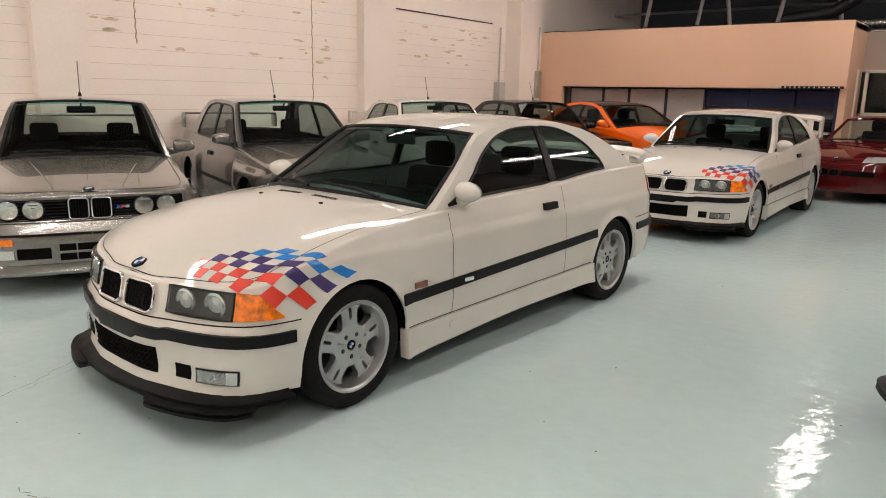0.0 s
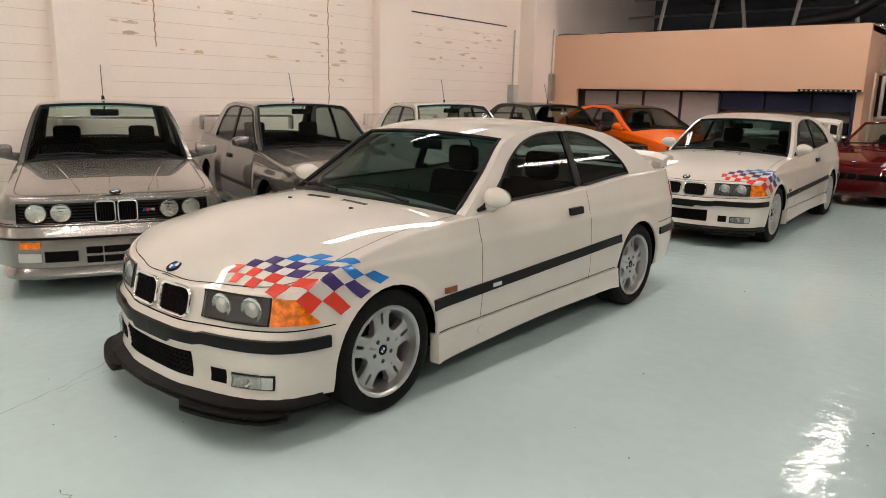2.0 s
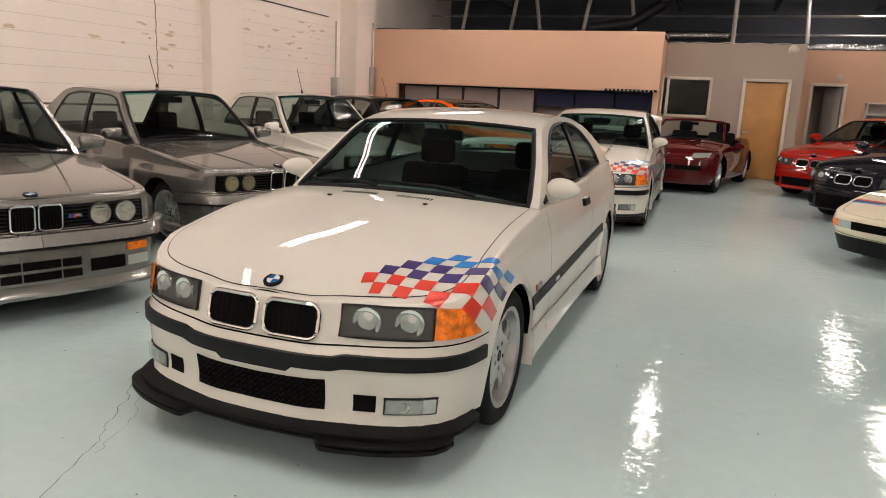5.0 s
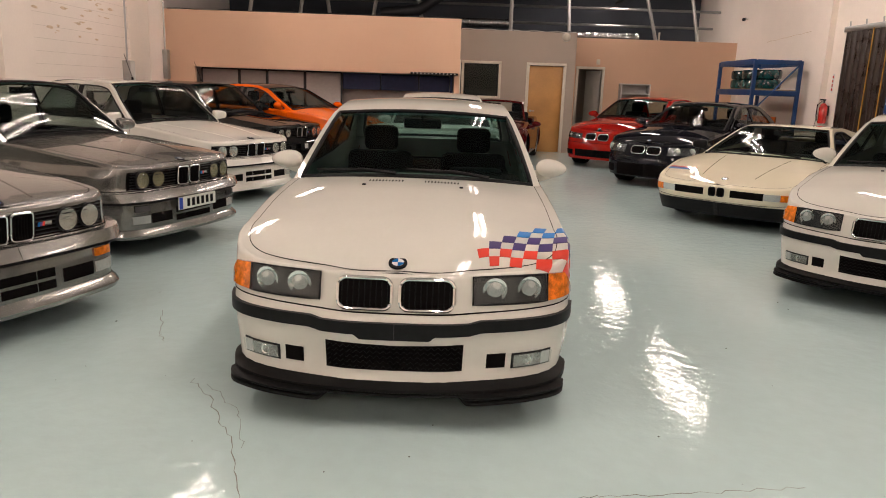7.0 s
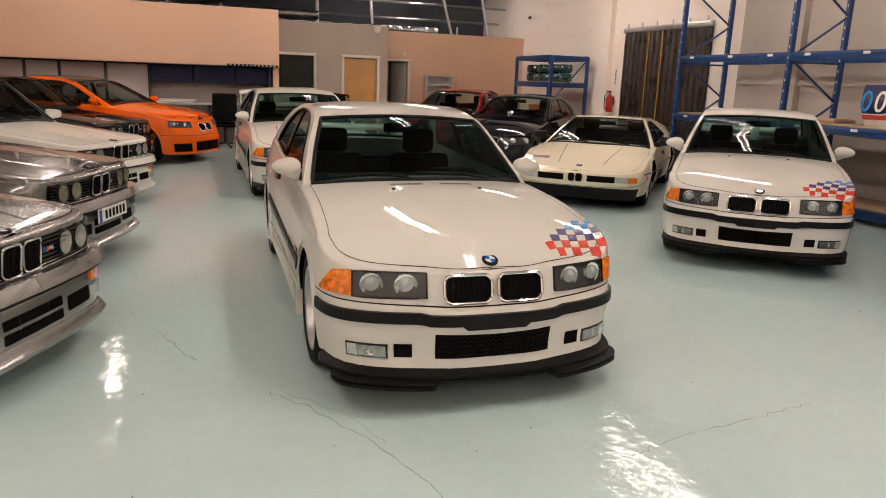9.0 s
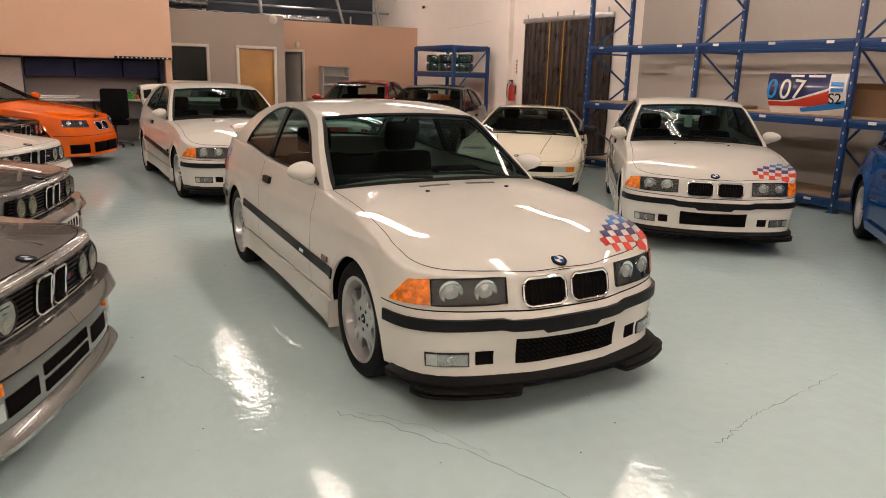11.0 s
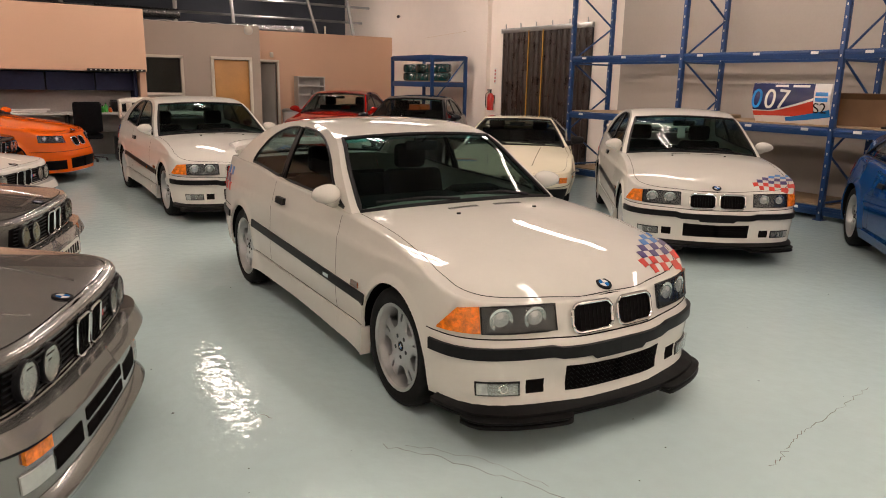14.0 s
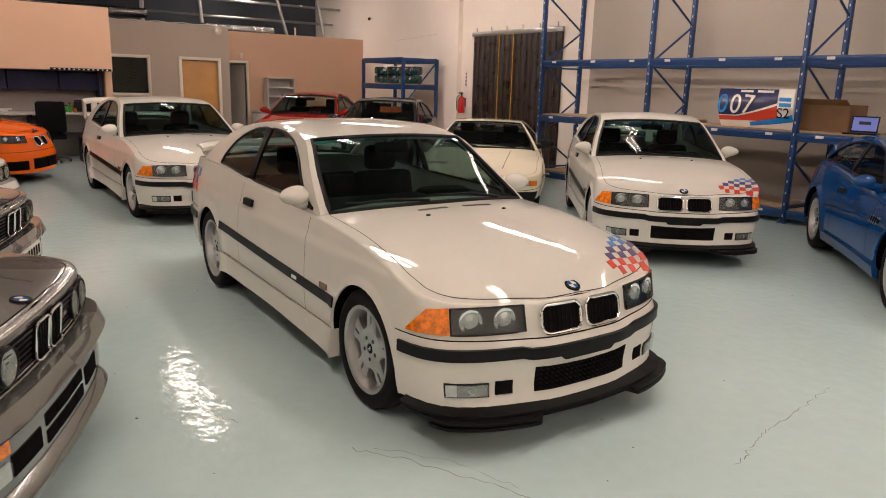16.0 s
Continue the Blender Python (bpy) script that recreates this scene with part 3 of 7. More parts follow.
def shell_parts(car, sh, c, paintm):
    """Body, bumpers, doors, hood and boot lid out of one skin."""
    wb, a = c["wb"], c["arch"]
    d0, d1 = c["door"]
    cols = list(np.linspace(0, sh.s[-1], 74))
    for yw in (0.0, wb):
        cols += [sh.sy(yw + a * math.cos(t)) for t in np.linspace(0.02, math.pi - 0.02, 19)] + [sh.sy(yw - a), sh.sy(yw + a)]
    cols += [sh.sy(d0), sh.sy(d1)]
    cols = sorted(set(round(float(v), 4) for v in cols))
    n1, n2, n3 = 7, 16, 5

    def column(s, side):
        zb, zt = sh.bottom(s), sh.top_z(s) - sh.r
        y = float(np.interp(s, sh.s, sh.oy))
        zm = min(max(sh.split(y), zb + 0.03), zt - 0.02)
        out = [sh.wall(s, zb, -0.014, side)]
        out += [sh.wall(s, zb + (zm - zb) * i / n1, 0, side) for i in range(n1 + 1)]
        out += [sh.wall(s, zm + (zt - zm) * i / n2, 0, side) for i in range(1, n2 + 1)]
        out += [sh.roll_point(s, math.pi / 2 * i / n3, 0, side) for i in range(1, n3 + 1)]
        return out

    bins = {k: ([], []) for k in ("body", "front_bumper", "rear_bumper", "door1", "door-1")}
    for side in (1, -1):
        grid = [column(s, side) for s in cols]
        for i in range(len(cols) - 1):
            y = float(np.interp((cols[i] + cols[i + 1]) / 2, sh.s, sh.oy))
            for k in range(len(grid[0]) - 1):
                key = "body"
                if y < -a and k <= n1:
                    key = "front_bumper"
                elif y > wb + a and k <= n1:
                    key = "rear_bumper"
                elif d0 < y < d1 and k >= 4 and k < n1 + n2 + 1:
                    key = f"door{side}"
                vs, fs = bins[key]
                n = len(vs)
                vs += [grid[i][k], grid[i + 1][k], grid[i + 1][k + 1], grid[i][k + 1]]
                fs.append([n, n + 1, n + 2, n + 3])
    body = None
    for key, vf in bins.items():
        ob = part(key if key[0:4] != "door" else "door", vf, paintm, car)
        body = ob if key == "body" else body
    tops = [sh.edge_point(s) for s in cols]
    ya, yc = c["screen"][0] + 0.04, c["back"][0] - 0.12

    def lid(lo, hi):
        rows = [p for p in tops if lo <= p.y <= hi]
        ends = [Vector((sh.xe(v), v, sh.ze(v))) for v in (lo, hi) if tops[0].y < v < tops[-1].y]
        rows = sorted(rows + ends, key=lambda p: p.y)
        vs, fs, n = [], [], 20
        for p in rows:
            vs += [sh.cap(p.x * (-1 + 2 * j / n), p.y) for j in range(n + 1)]
        for i in range(len(rows) - 1):
            for j in range(n):
                fs.append([i * (n + 1) + j, i * (n + 1) + j + 1, (i + 1) * (n + 1) + j + 1, (i + 1) * (n + 1) + j])
        return vs, fs

    part("hood", lid(-9, ya), paintm, car)
    part("boot_lid", lid(yc, 99), paintm, car)
    gaps = []
    for side in (1, -1):
        for y in (d0, d1):
            s = sh.sy(y)
            gaps.append(strip(sh, [(s, z) for z in np.linspace(c["skirtline"][0] + 0.01 if "skirtline" in c else sh.sill(y) + 0.07, sh.top_z(s) - sh.r, 14)], 0.0042, 0.0016, side, True))
        z = sh.sill((d0 + d1) / 2) + 0.075
        za, zb = c.get("skirtline", (z, z))
        gaps.append(strip(sh, [(sh.sy(y), za + (zb - za) * (y - a) / (wb - 2 * a)) for y in np.linspace(a + 0.02, wb - a - 0.02, 24)], 0.005, 0.0016, side))
        vs = []
        ss = np.linspace(0.0, sh.sy(ya - 0.08), 60)
        for s in ss:
            e = sh.edge_point(s)
            nx, ny = float(np.interp(s, sh.s, sh.nx)), float(np.interp(s, sh.s, sh.ny))
            g = c.get("shut", (0.010, 0.045))
            g = g[0] + (g[1] - g[0]) * abs(nx)
            for d in (-0.0018, 0.0018):
                vs.append(sh.cap(side * max(0.0, e.x - nx * (g + d)), e.y - ny * (g + d), 0.0022))
        gaps.append((vs, [[2 * i, 2 * i + 1, 2 * i + 3, 2 * i + 2] for i in range(len(ss) - 1)]))
        for lo, hi in ((0.0, sh.sy(-a)), (sh.sy(wb + a), sh.s[-1])):
            ss = np.linspace(lo, hi, 26)
            gaps.append(strip(sh, [(s, sh.split(float(np.interp(s, sh.s, sh.oy)))) for s in ss], 0.006, 0.0016, side))
    for g in gaps:
        part("panel_gap", g, GAP, body)
    # wells and underside
    under = []
    for yw in (0.0, wb):
        for side in (1, -1):
            n, pro = 20, []
            for i in range(n + 1):
                t = math.pi * i / n
                yy, zz = yw + (a + 0.012) * math.cos(t), c["rw"] + (a + 0.012) * math.sin(t)
                xo = sh.wall(sh.sy(min(max(yy, -9), 99)), zz).x - 0.012
                pro.append((Vector((side * 0.42, yy, zz)), Vector((side * xo, yy, zz))))
            vs = [p for q in pro for p in q]
            under.append((vs, [[2 * i, 2 * i + 1, 2 * i + 3, 2 * i + 2] for i in range(n)]))
            under.append(([q[0] for q in pro] + [Vector((side * 0.42, yw, 0.2))], [list(range(n + 2))]))
    rows = [s for s in cols]
    vs = []
    for s in rows:
        p = sh.wall(s, max(0.2, sh.sill(float(np.interp(s, sh.s, sh.oy))) + 0.01), -0.06)
        k = 1.0
        for yw in (0.0, wb):
            if abs(p.y - yw) < a + 0.03:
                k = 0.42 / max(0.43, p.x)
        vs += [Vector((-p.x * k, p.y, 0.22)), Vector((p.x * k, p.y, 0.22))]
    under.append((vs, [[2 * i, 2 * i + 1, 2 * i + 3, 2 * i + 2] for i in range(len(rows) - 1)]))
    part("underside", under, WELL, car)
    return body


def kidneys(car, sh, x0, x1, z0, z1, off=0.012, bars=9, rad=0.3, frame=CHROME):
    """Two chromed grille surrounds with upright bars."""
    for side in (1, -1):
        def pt(a, b, o):
            return sh.wall(sh.sx(x0 + (x1 - x0) * a), z0 + (z1 - z0) * b, o, side)

        loop = []
        ra, rb = min(0.5, rad * (z1 - z0) / (x1 - x0)), rad
        for cx, cz, q in ((1 - ra, 1 - rb, 0), (ra, 1 - rb, 1), (ra, rb, 2), (1 - ra, rb, 3)):
            loop += [(cx + ra * math.cos(math.pi / 2 * (q + k / 5)), cz + rb * math.sin(math.pi / 2 * (q + k / 5))) for k in range(6)]
        n = len(loop)
        def back(u, v, o):
            w = abs(2 * v - 1)
            e = ra * (1 - math.sqrt(max(0.0, 1 - max(0.0, (w - 1 + 2 * rb) / (2 * rb)) ** 2)))
            return pt(e + (1 - 2 * e) * u, v, off * 0.55 + o)

        k = part("kidney_grille", sheet(back, 8, 12), GAP, car, "black grille in a chromed surround")
        part("surround", tube([pt(a, b, off) for a, b in loop], 0.0085 if x1 > 0.15 else 0.0060, 8, True), frame, k)
        for i in range(bars):
            a = (i + 0.7) / (bars + 0.4)
            part("grille_bar", tube([pt(a, 0.05, off * 0.75), pt(a, 0.35, off * 0.75), pt(a, 0.65, off * 0.75), pt(a, 0.95, off * 0.75)], 0.0026, 5), MESHB, k)


def round_lamp(car, sh, x, z, r, off, side, name="headlamp"):
    p = sh.wall(sh.sx(x), z, off, side)
    m = Matrix.Translation(p) @ Matrix.Rotation(radians(4 * side), 4, "Z")
    o = part(name, moved(lathe([(r * 1.08, 0.02), (r * 1.08, -0.004), (r, -0.006), (r * 0.96, 0.004)], 28, "y"), m), TRIM, car, "round headlamp with clear ribbed glass")
    part("reflector", moved(lathe([(0.0, 0.006), (r * 0.5, 0.004), (r * 0.97, -0.001)], 28, "y"), m), LAMPC if sh.c.get("us", True) else LAMPY, o)
    part("lens", moved(lathe([(0.0, -0.014), (r * 0.5, -0.012), (r * 0.85, -0.006), (r * 0.98, 0.0)], 28, "y"), m), LENSC, o)


def lamp_unit(car, sh, x0, x1, z0, z1, amber_y=None, amber_x=None, drop=0.0):
    """A headlamp block: dark bowl, two reflectors, clear cover, and the amber lamp round the corner."""
    for side in (1, -1):
        s0, s1 = sh.sx(x0), sh.sx(x1)
        h = part("headlamp", wallpatch(sh, s0, s1, (z0, z0 + drop), (z1, z1 + drop), side, 10, 3, 0.003), DARKIN, car, "twin headlamp under one clear cover")
        r = (z1 - z0) * 0.47
        for f in (0.28, 0.74):
            s = s0 + (s1 - s0) * f
            p = sh.wall(s, (z0 + z1) / 2 + drop * f, 0.004, side)
            m = Matrix.Translation(p) @ Matrix.Rotation(radians(side * (6 + 16 * f)), 4, "Z")
            part("reflector", moved(lathe([(r * 1.04, 0.004), (r * 1.0, -0.005), (r * 0.92, -0.005), (r * 0.52, 0.001)], 26, "y"), m), LAMPC, h)
            part("projector_lens", moved(lathe([(r * 0.70, 0.002), (r * 0.62, -0.005), (r * 0.36, -0.009), (0.0, -0.011)], 24, "y"), m), LAMPW, h)
        part("cover", wallpatch(sh, s0, s1, (z0, z0 + drop), (z1, z1 + drop), side, 10, 3, 0.016, 0.003), LENS, h)
        edge = [sh.wall(s0 + (s1 - s0) * u, z0 + drop * u, 0.012, side) for u in np.linspace(0, 1, 8)] + [sh.wall(s1 - (s1 - s0) * u, z1 + drop * (1 - u), 0.012, side) for u in np.linspace(0, 1, 8)]
        part("lamp_seal", tube(edge, 0.005, 6, True), TRIM, h)
        if amber_y is not None:
            s2 = sh.sy(amber_y)
            sm = s1 + (s2 - s1) * 0.50
            part("corner_lamp", [wallpatch(sh, s1 + 0.006, sm, (z0 + drop, z0 + drop + 0.003), (z1 + drop, z1 + drop - 0.006), side, 8, 4, 0.012), wallpatch(sh, sm, s2, (z0 + drop + 0.003, z0 + drop + 0.004), (z1 + drop - 0.006, z0 + drop + 0.012), side, 6, 4, 0.012)], AMBER, car, "amber corner indicator lamp")


def plates(car, sh, z, w, h, plate, y_off=0.02):
    p = sh.wall(0, z)
    pl = part("number_plate", box(0, p.y - y_off, z, w, 0.012, h, 0.004), PLATEW if plate == "white" else INSIDE, car, "pale number plate with a blue band" if plate == "white" else "black show plate")
    ink = INSIDE if plate == "white" else PLATEW
    n = 6 if plate == "white" else 3
    if plate == "white":
        part("plate_band", box(-w / 2 + 0.025, p.y - y_off - 0.007, z, 0.042, 0.004, h - 0.008), PLATEB, pl)
    step = (w - 0.12) / n * (1.0 if plate == "white" else 0.6)
    for i in range(n):
        x = (i - (n - 1) / 2) * step + (0.03 if plate == "white" else 0)
        part("plate_bar", box(x, p.y - y_off - 0.008, z, step * 0.55, 0.003, h * 0.62), ink, pl)


def handle(car, sh, y, z):
    for side in (1, -1):
        part("door_handle", wallpatch(sh, sh.sy(y - 0.075), sh.sy(y + 0.075), z - 0.022, z + 0.022, side, 6, 2, 0.022), TRIM, car, "black door handle")


def decal(car, sh):
    """A waving chequered flag over the hood corner and the fender on the car's left: six rows whose lines bend with the wave."""
    def at(y, q, off):
        xe = sh.xe(y)
        s = float(np.interp(y, sh.ty, sh.s))
        if q <= xe:
            return sh.cap(q, y, off)
        arc = sh.r * math.pi / 2
        if q < xe + arc:
            return sh.roll_point(s, math.pi / 2 * (1 - (q - xe) / arc), off)
        z = sh.top_z(s) - sh.r - (q - xe - arc)
        return sh.wall(s, z, off)

    wave = lambda c, r, j: c[0] + c[1] * r + c[2] * j + c[3] * r * j + c[4] * r * r + c[5] * j * j + c[6] * j ** 3 + c[7] * r * j * j
    along = (-0.63463, 0.04458, 0.02448, -0.00031, 0.0011, -0.00579, 0.00072, 0.00013)
    across = (0.36549, -0.01227, 0.03618, 0.00935, 0.00129, 0.00087, 0.00035, -0.00118)
    tone = (DRED, DRED, DIND, DIND, DBLU, DBLU)
    lim = sh.c["arch"] + 0.006
    for i in range(6):
        for j in range((1, 0, 1, 2, 3, 4)[i], (8, 9, 8, 9, 8, 9)[i], 2):
            def fn(u, v, off):
                y, q = wave(along, i + v, j + u), wave(across, i + v, j + u)
                p = at(y, q, off)
                d = math.hypot(p.y, p.z - sh.c["rw"])
                if d < lim:
                    p = sh.wall(sh.sy(p.y * lim / d), sh.c["rw"] + (p.z - sh.c["rw"]) * lim / d, off)
                return p

            part("decal_square", sheet(fn, 8, 8, 0.0034, 0.0012), tone[i], car)


def rub_strip(car, sh, c, z0, z1, front=True, side_z=None):
    a, wb = c["arch"], c["wb"]
    for side in (1, -1):
        s0, s1 = 0.0, sh.sy(-a - 0.03)
        def notch(u, v, off):
            s = s0 + (s1 - s0) * u
            x = float(np.interp(s, sh.s, sh.ox))
            e = min(1.0, max(0.0, (0.37 - x) / 0.05))
            low = 0.020 if x < 0.152 else 0.0
            return sh.wall(s, z0 - 0.012 * e - low + (z1 - z0 + low) * v, off, side)

        part("bumper_strip", sheet(notch, 40, 2, 0.014, -0.006), TRIM, car, "black rubber bumper strip")
        part("bumper_strip", wallpatch(sh, sh.sy(wb + a + 0.03), sh.s[-1], z0 + 0.06, z1 + 0.06, side, 26, 2, 0.014), TRIM, car)
        if side_z:
            part("side_strip", wallpatch(sh, sh.sy(0.305), sh.sy(wb - 0.295), side_z[0], side_z[1], side, 30, 3, 0.010), TRIM, car, "black rubbing strip along the flank")


def face_e36(car, sh, c, wing="low", flag=True):
    kidneys(car, sh, 0.017, 0.250, 0.532, 0.662)
    lamp_unit(car, sh, 0.331, 0.662, 0.554, 0.672, -0.428)
    rub_strip(car, sh, c, 0.440, 0.494, True, ((0.457, 0.534), (0.513, 0.590)))
    ins = part("lower_intake", [wallpatch(sh, 0.0, sh.sx(0.300), 0.265, (0.380, 0.388), sd, 8, 3, 0.003) for sd in (1, -1)], GAP, car, "black mesh lower air intake")
    bars = []
    for k in range(5):
        z = 0.276 + 0.0235 * k
        bars += [tube([sh.wall(sh.sx(x), z + (0.010 if i % 2 else -0.004), 0.006, 1 if x > 0 else -1) if x >= 0 else sh.wall(sh.sx(-x), z + (0.010 if i % 2 else -0.004), 0.006, -1) for i, x in enumerate(np.linspace(-0.292, 0.292, 41))], 0.003, 4)]
    part("intake_mesh", bars, MESHB, ins)
    for side in (1, -1):
        part("brake_duct", wallpatch(sh, sh.sx(0.405), sh.sx(0.490), 0.270, 0.336, side, 4, 2, 0.003), GAP, car)
        f = part("fog_lamp", wallpatch(sh, sh.sx(0.518), sh.sx(0.703), 0.263, 0.332, side, 8, 3, 0.004), TRIM, car, "clear rectangular fog lamp")
        part("reflector", wallpatch(sh, sh.sx(0.526), sh.sx(0.655), 0.270, 0.325, side, 8, 3, 0.009), FOGB, f)
        part("fluted_end", wallpatch(sh, sh.sx(0.655), sh.sx(0.696), 0.270, 0.325, side, 4, 3, 0.009), LAMPW, f)
        fp = sh.wall(sh.sx(0.590), 0.297, 0.010, side)
        part("bulb_bowl", moved(lathe([(0.026, 0.004), (0.020, -0.001), (0.010, 0.003), (0.0, 0.003)], 18, "y"), Matrix.Translation(fp) @ Matrix.Rotation(radians(side * 20), 4, "Z")), LAMPC, f)
        part("lens", wallpatch(sh, sh.sx(0.524), sh.sx(0.698), 0.268, 0.327, side, 8, 3, 0.018, 0.011), LENSC, f)
        part("side_marker", wallpatch(sh, sh.sy(0.395), sh.sy(0.485), 0.528, 0.560, side, 4, 2, 0.008), AMBERD, car, "small amber side marker")

        def skirt(u, v, off):
            y = 0.335 + (c["wb"] - 0.67) * u
            lo, hi = 0.162 + 0.052 * u, 0.318 + 0.033 * u
            lo += 0.020 * math.sin(math.pi * u) ** 2
            q = sh.wall(sh.sy(y), lo + (hi - lo) * v, off, side)
            q.x += side * (0.016 * (1 - v) ** 2 + 0.022 * max(0.0, 1 - u / 0.13) ** 2 * (1 - v) + 0.022 * max(0.0, (u - 0.9) / 0.1) ** 2 * (1 - v))
            return q

        part("side_skirt", sheet(skirt, 30, 6, 0.012, -0.05), c["paint"], car)
        part("jack_cap", moved(lathe([(0.0, 0.0015), (0.021, 0.0015), (0.023, -0.002)], 20, "x"), Matrix.Translation(sh.wall(sh.sy(0.70), 0.262, 0.018, side)) @ Matrix.Rotation(0 if side > 0 else math.pi, 4, "Z")), c["paint"], car)
        part("strip_badge", wallpatch(sh, sh.sy(0.79), sh.sy(0.87), 0.492, 0.514, side, 4, 2, 0.0125), CHROME, car)
    # front lip with stepped splitter ends: they follow a squarer line than the bumper
    def along(line):
        pts = catmull([(x, y, 0) for x, y in line], 8)
        return [(p.x, p.y) for p in pts]

    outer = along([(0, -0.838), (0.31, -0.812), (0.55, -0.748), (0.70, -0.652), (0.760, -0.555), (0.793, -0.44), (0.798, -0.375)])
    rows = [(-x, y) for x, y in outer[:0:-1]] + outer
    vs, fs = [], []
    for x, y in rows:
        sd = 1 if x >= 0 else -1
        s = min(sh.sx(abs(x)), sh.sy(y + 0.05)) if y > -0.66 else sh.sx(abs(x))
        p, q = sh.wall(s, 0.224, -0.006, sd), sh.wall(s, 0.215, 0.008, sd)
        m1 = Vector((0.35 * q.x + 0.65 * x, 0.35 * q.y + 0.65 * y, 0.202))
        vs += [p, q, m1, Vector((x, y, 0.198)), Vector((x, y, 0.184)), Vector((0.99 * x, y + 0.008, 0.180)), Vector((x, y, 0.176)), Vector((x, y, 0.168)), Vector((0.86 * x, y + 0.12, 0.166))]
    for i in range(len(rows) - 1):
        fs += [[9 * i + k, 9 * i + k + 1, 9 * i + k + 10, 9 * i + k + 9] for k in range(8)]
    part("front_lip", (vs, fs), LIPM, car, "scuffed black front lip")
    for side in (1, -1):
        vs, fs = [], []
        line = along([(0.285, -0.812), (0.345, -0.842), (0.55, -0.788), (0.70, -0.708), (0.750, -0.650), (0.768, -0.585)])
        for i, (x, y) in enumerate(line):
            e = min(1.0, i / 6)
            lo = 0.166 - 0.022 * e
            vs += [Vector((side * 0.93 * x, y + 0.075, 0.186)), Vector((side * x, y, 0.178)), Vector((side * x, y, 0.170)), Vector((side * 0.988 * x, y + 0.010, 0.166 - 0.004 * e)), Vector((side * x, y, 0.162 - 0.006 * e)), Vector((side * x, y - 0.002, lo)), Vector((side * 0.90 * x, y + 0.10, lo))]
        n = len(line)
        for i in range(n - 1):
            fs += [[7 * i + k, 7 * i + k + 1, 7 * i + k + 8, 7 * i + k + 7] for k in range(6)]
        fs += [list(range(7)), [7 * (n - 1) + k for k in range(6, -1, -1)]]
        part("splitter", (vs, fs), LIPM, car, "adjustable black splitter end")
    handle(car, sh, 1.70, 0.822)
    p = sh.cap(0, -0.652)
    roundel(car, Matrix.Translation(p + Vector((0, 0, 0.002))) @ Matrix.Rotation(radians(24), 4, "X"), 0.041)
    for side in (1, -1):
        vents = []
        for i in range(11):
            x = side * (0.065 + 0.0185 * i)
            q = sh.cap(x, 0.352, 0.0)
            vents.append(box(q.x, q.y, q.z, 0.0075, 0.034, 0.004, 0.0, Matrix.Rotation(radians(8), 4, "X")))
        part("hood_vent", vents, GAP, car)
        q = sh.cap(side * 0.268, 0.232, 0.004)
        part("washer_nozzle", box(q.x, q.y, q.z, 0.022, 0.018, 0.010, 0.004), TRIM, car)
    if flag:
        decal(car, sh)
        # chequers on the tail flank
        for i in range(4):
            for j in range(3):
                if (i + j) % 2 == 0:
                    s = sh.sy(2.98 + 0.070 * i)
                    part("decal_square", wallpatch(sh, s, s + 0.07, 0.72 + 0.065 * j, 0.785 + 0.065 * j, -1, 3, 3, 0.003, 0.0), (DRED, DIND, DBLU)[j], car)
    for side in (1, -1):
        part("tail_lamp", wallpatch(sh, sh.sy(3.28), sh.sxr(0.35), 0.74, 0.89, side, 12, 3, 0.008), REDL, car, "red tail lamp")
    # boot spoiler
    def wing_at(u, v, off, y0, z, w, chord, lift):
        x = -w + 2 * w * u
        e = 1 - abs(2 * u - 1) ** 6
        return Vector((x, y0 + chord * (v - 0.5) - 0.10 * abs(2 * u - 1) ** 3, z + lift * v + 0.018 * math.sin(math.pi * v) - 0.03 * (1 - e) + off))

    if wing == "low":
        z = sh.cap(0, 3.45).z
        w = part("boot_spoiler", [sheet(lambda u, v, off: wing_at(u, v, off, 3.46, z + 0.060, 0.66, 0.20, 0.02), 24, 6, 0.014, -0.014), box(0.56, 3.42, z + 0.01, 0.10, 0.15, 0.09, 0.03), box(-0.56, 3.42, z + 0.01, 0.10, 0.15, 0.09, 0.03)], c["paint"], car)
    else:
        z = sh.cap(0, 3.45).z
        part("boot_spoiler", [sheet(lambda u, v, off: wing_at(u, v, off, 3.50, z + 0.05, 0.66, 0.20, 0.02), 24, 6, 0.014, -0.014), sheet(lambda u, v, off: wing_at(u, v, off, 3.55, z + 0.24, 0.68, 0.19, 0.05), 24, 6, 0.014, -0.014)]
             + [box(sd * 0.655, 3.53, z + 0.12, 0.03, 0.22, 0.30, 0.012) for sd in (1, -1)], c["paint"], car, "tall two-tier boot spoiler")


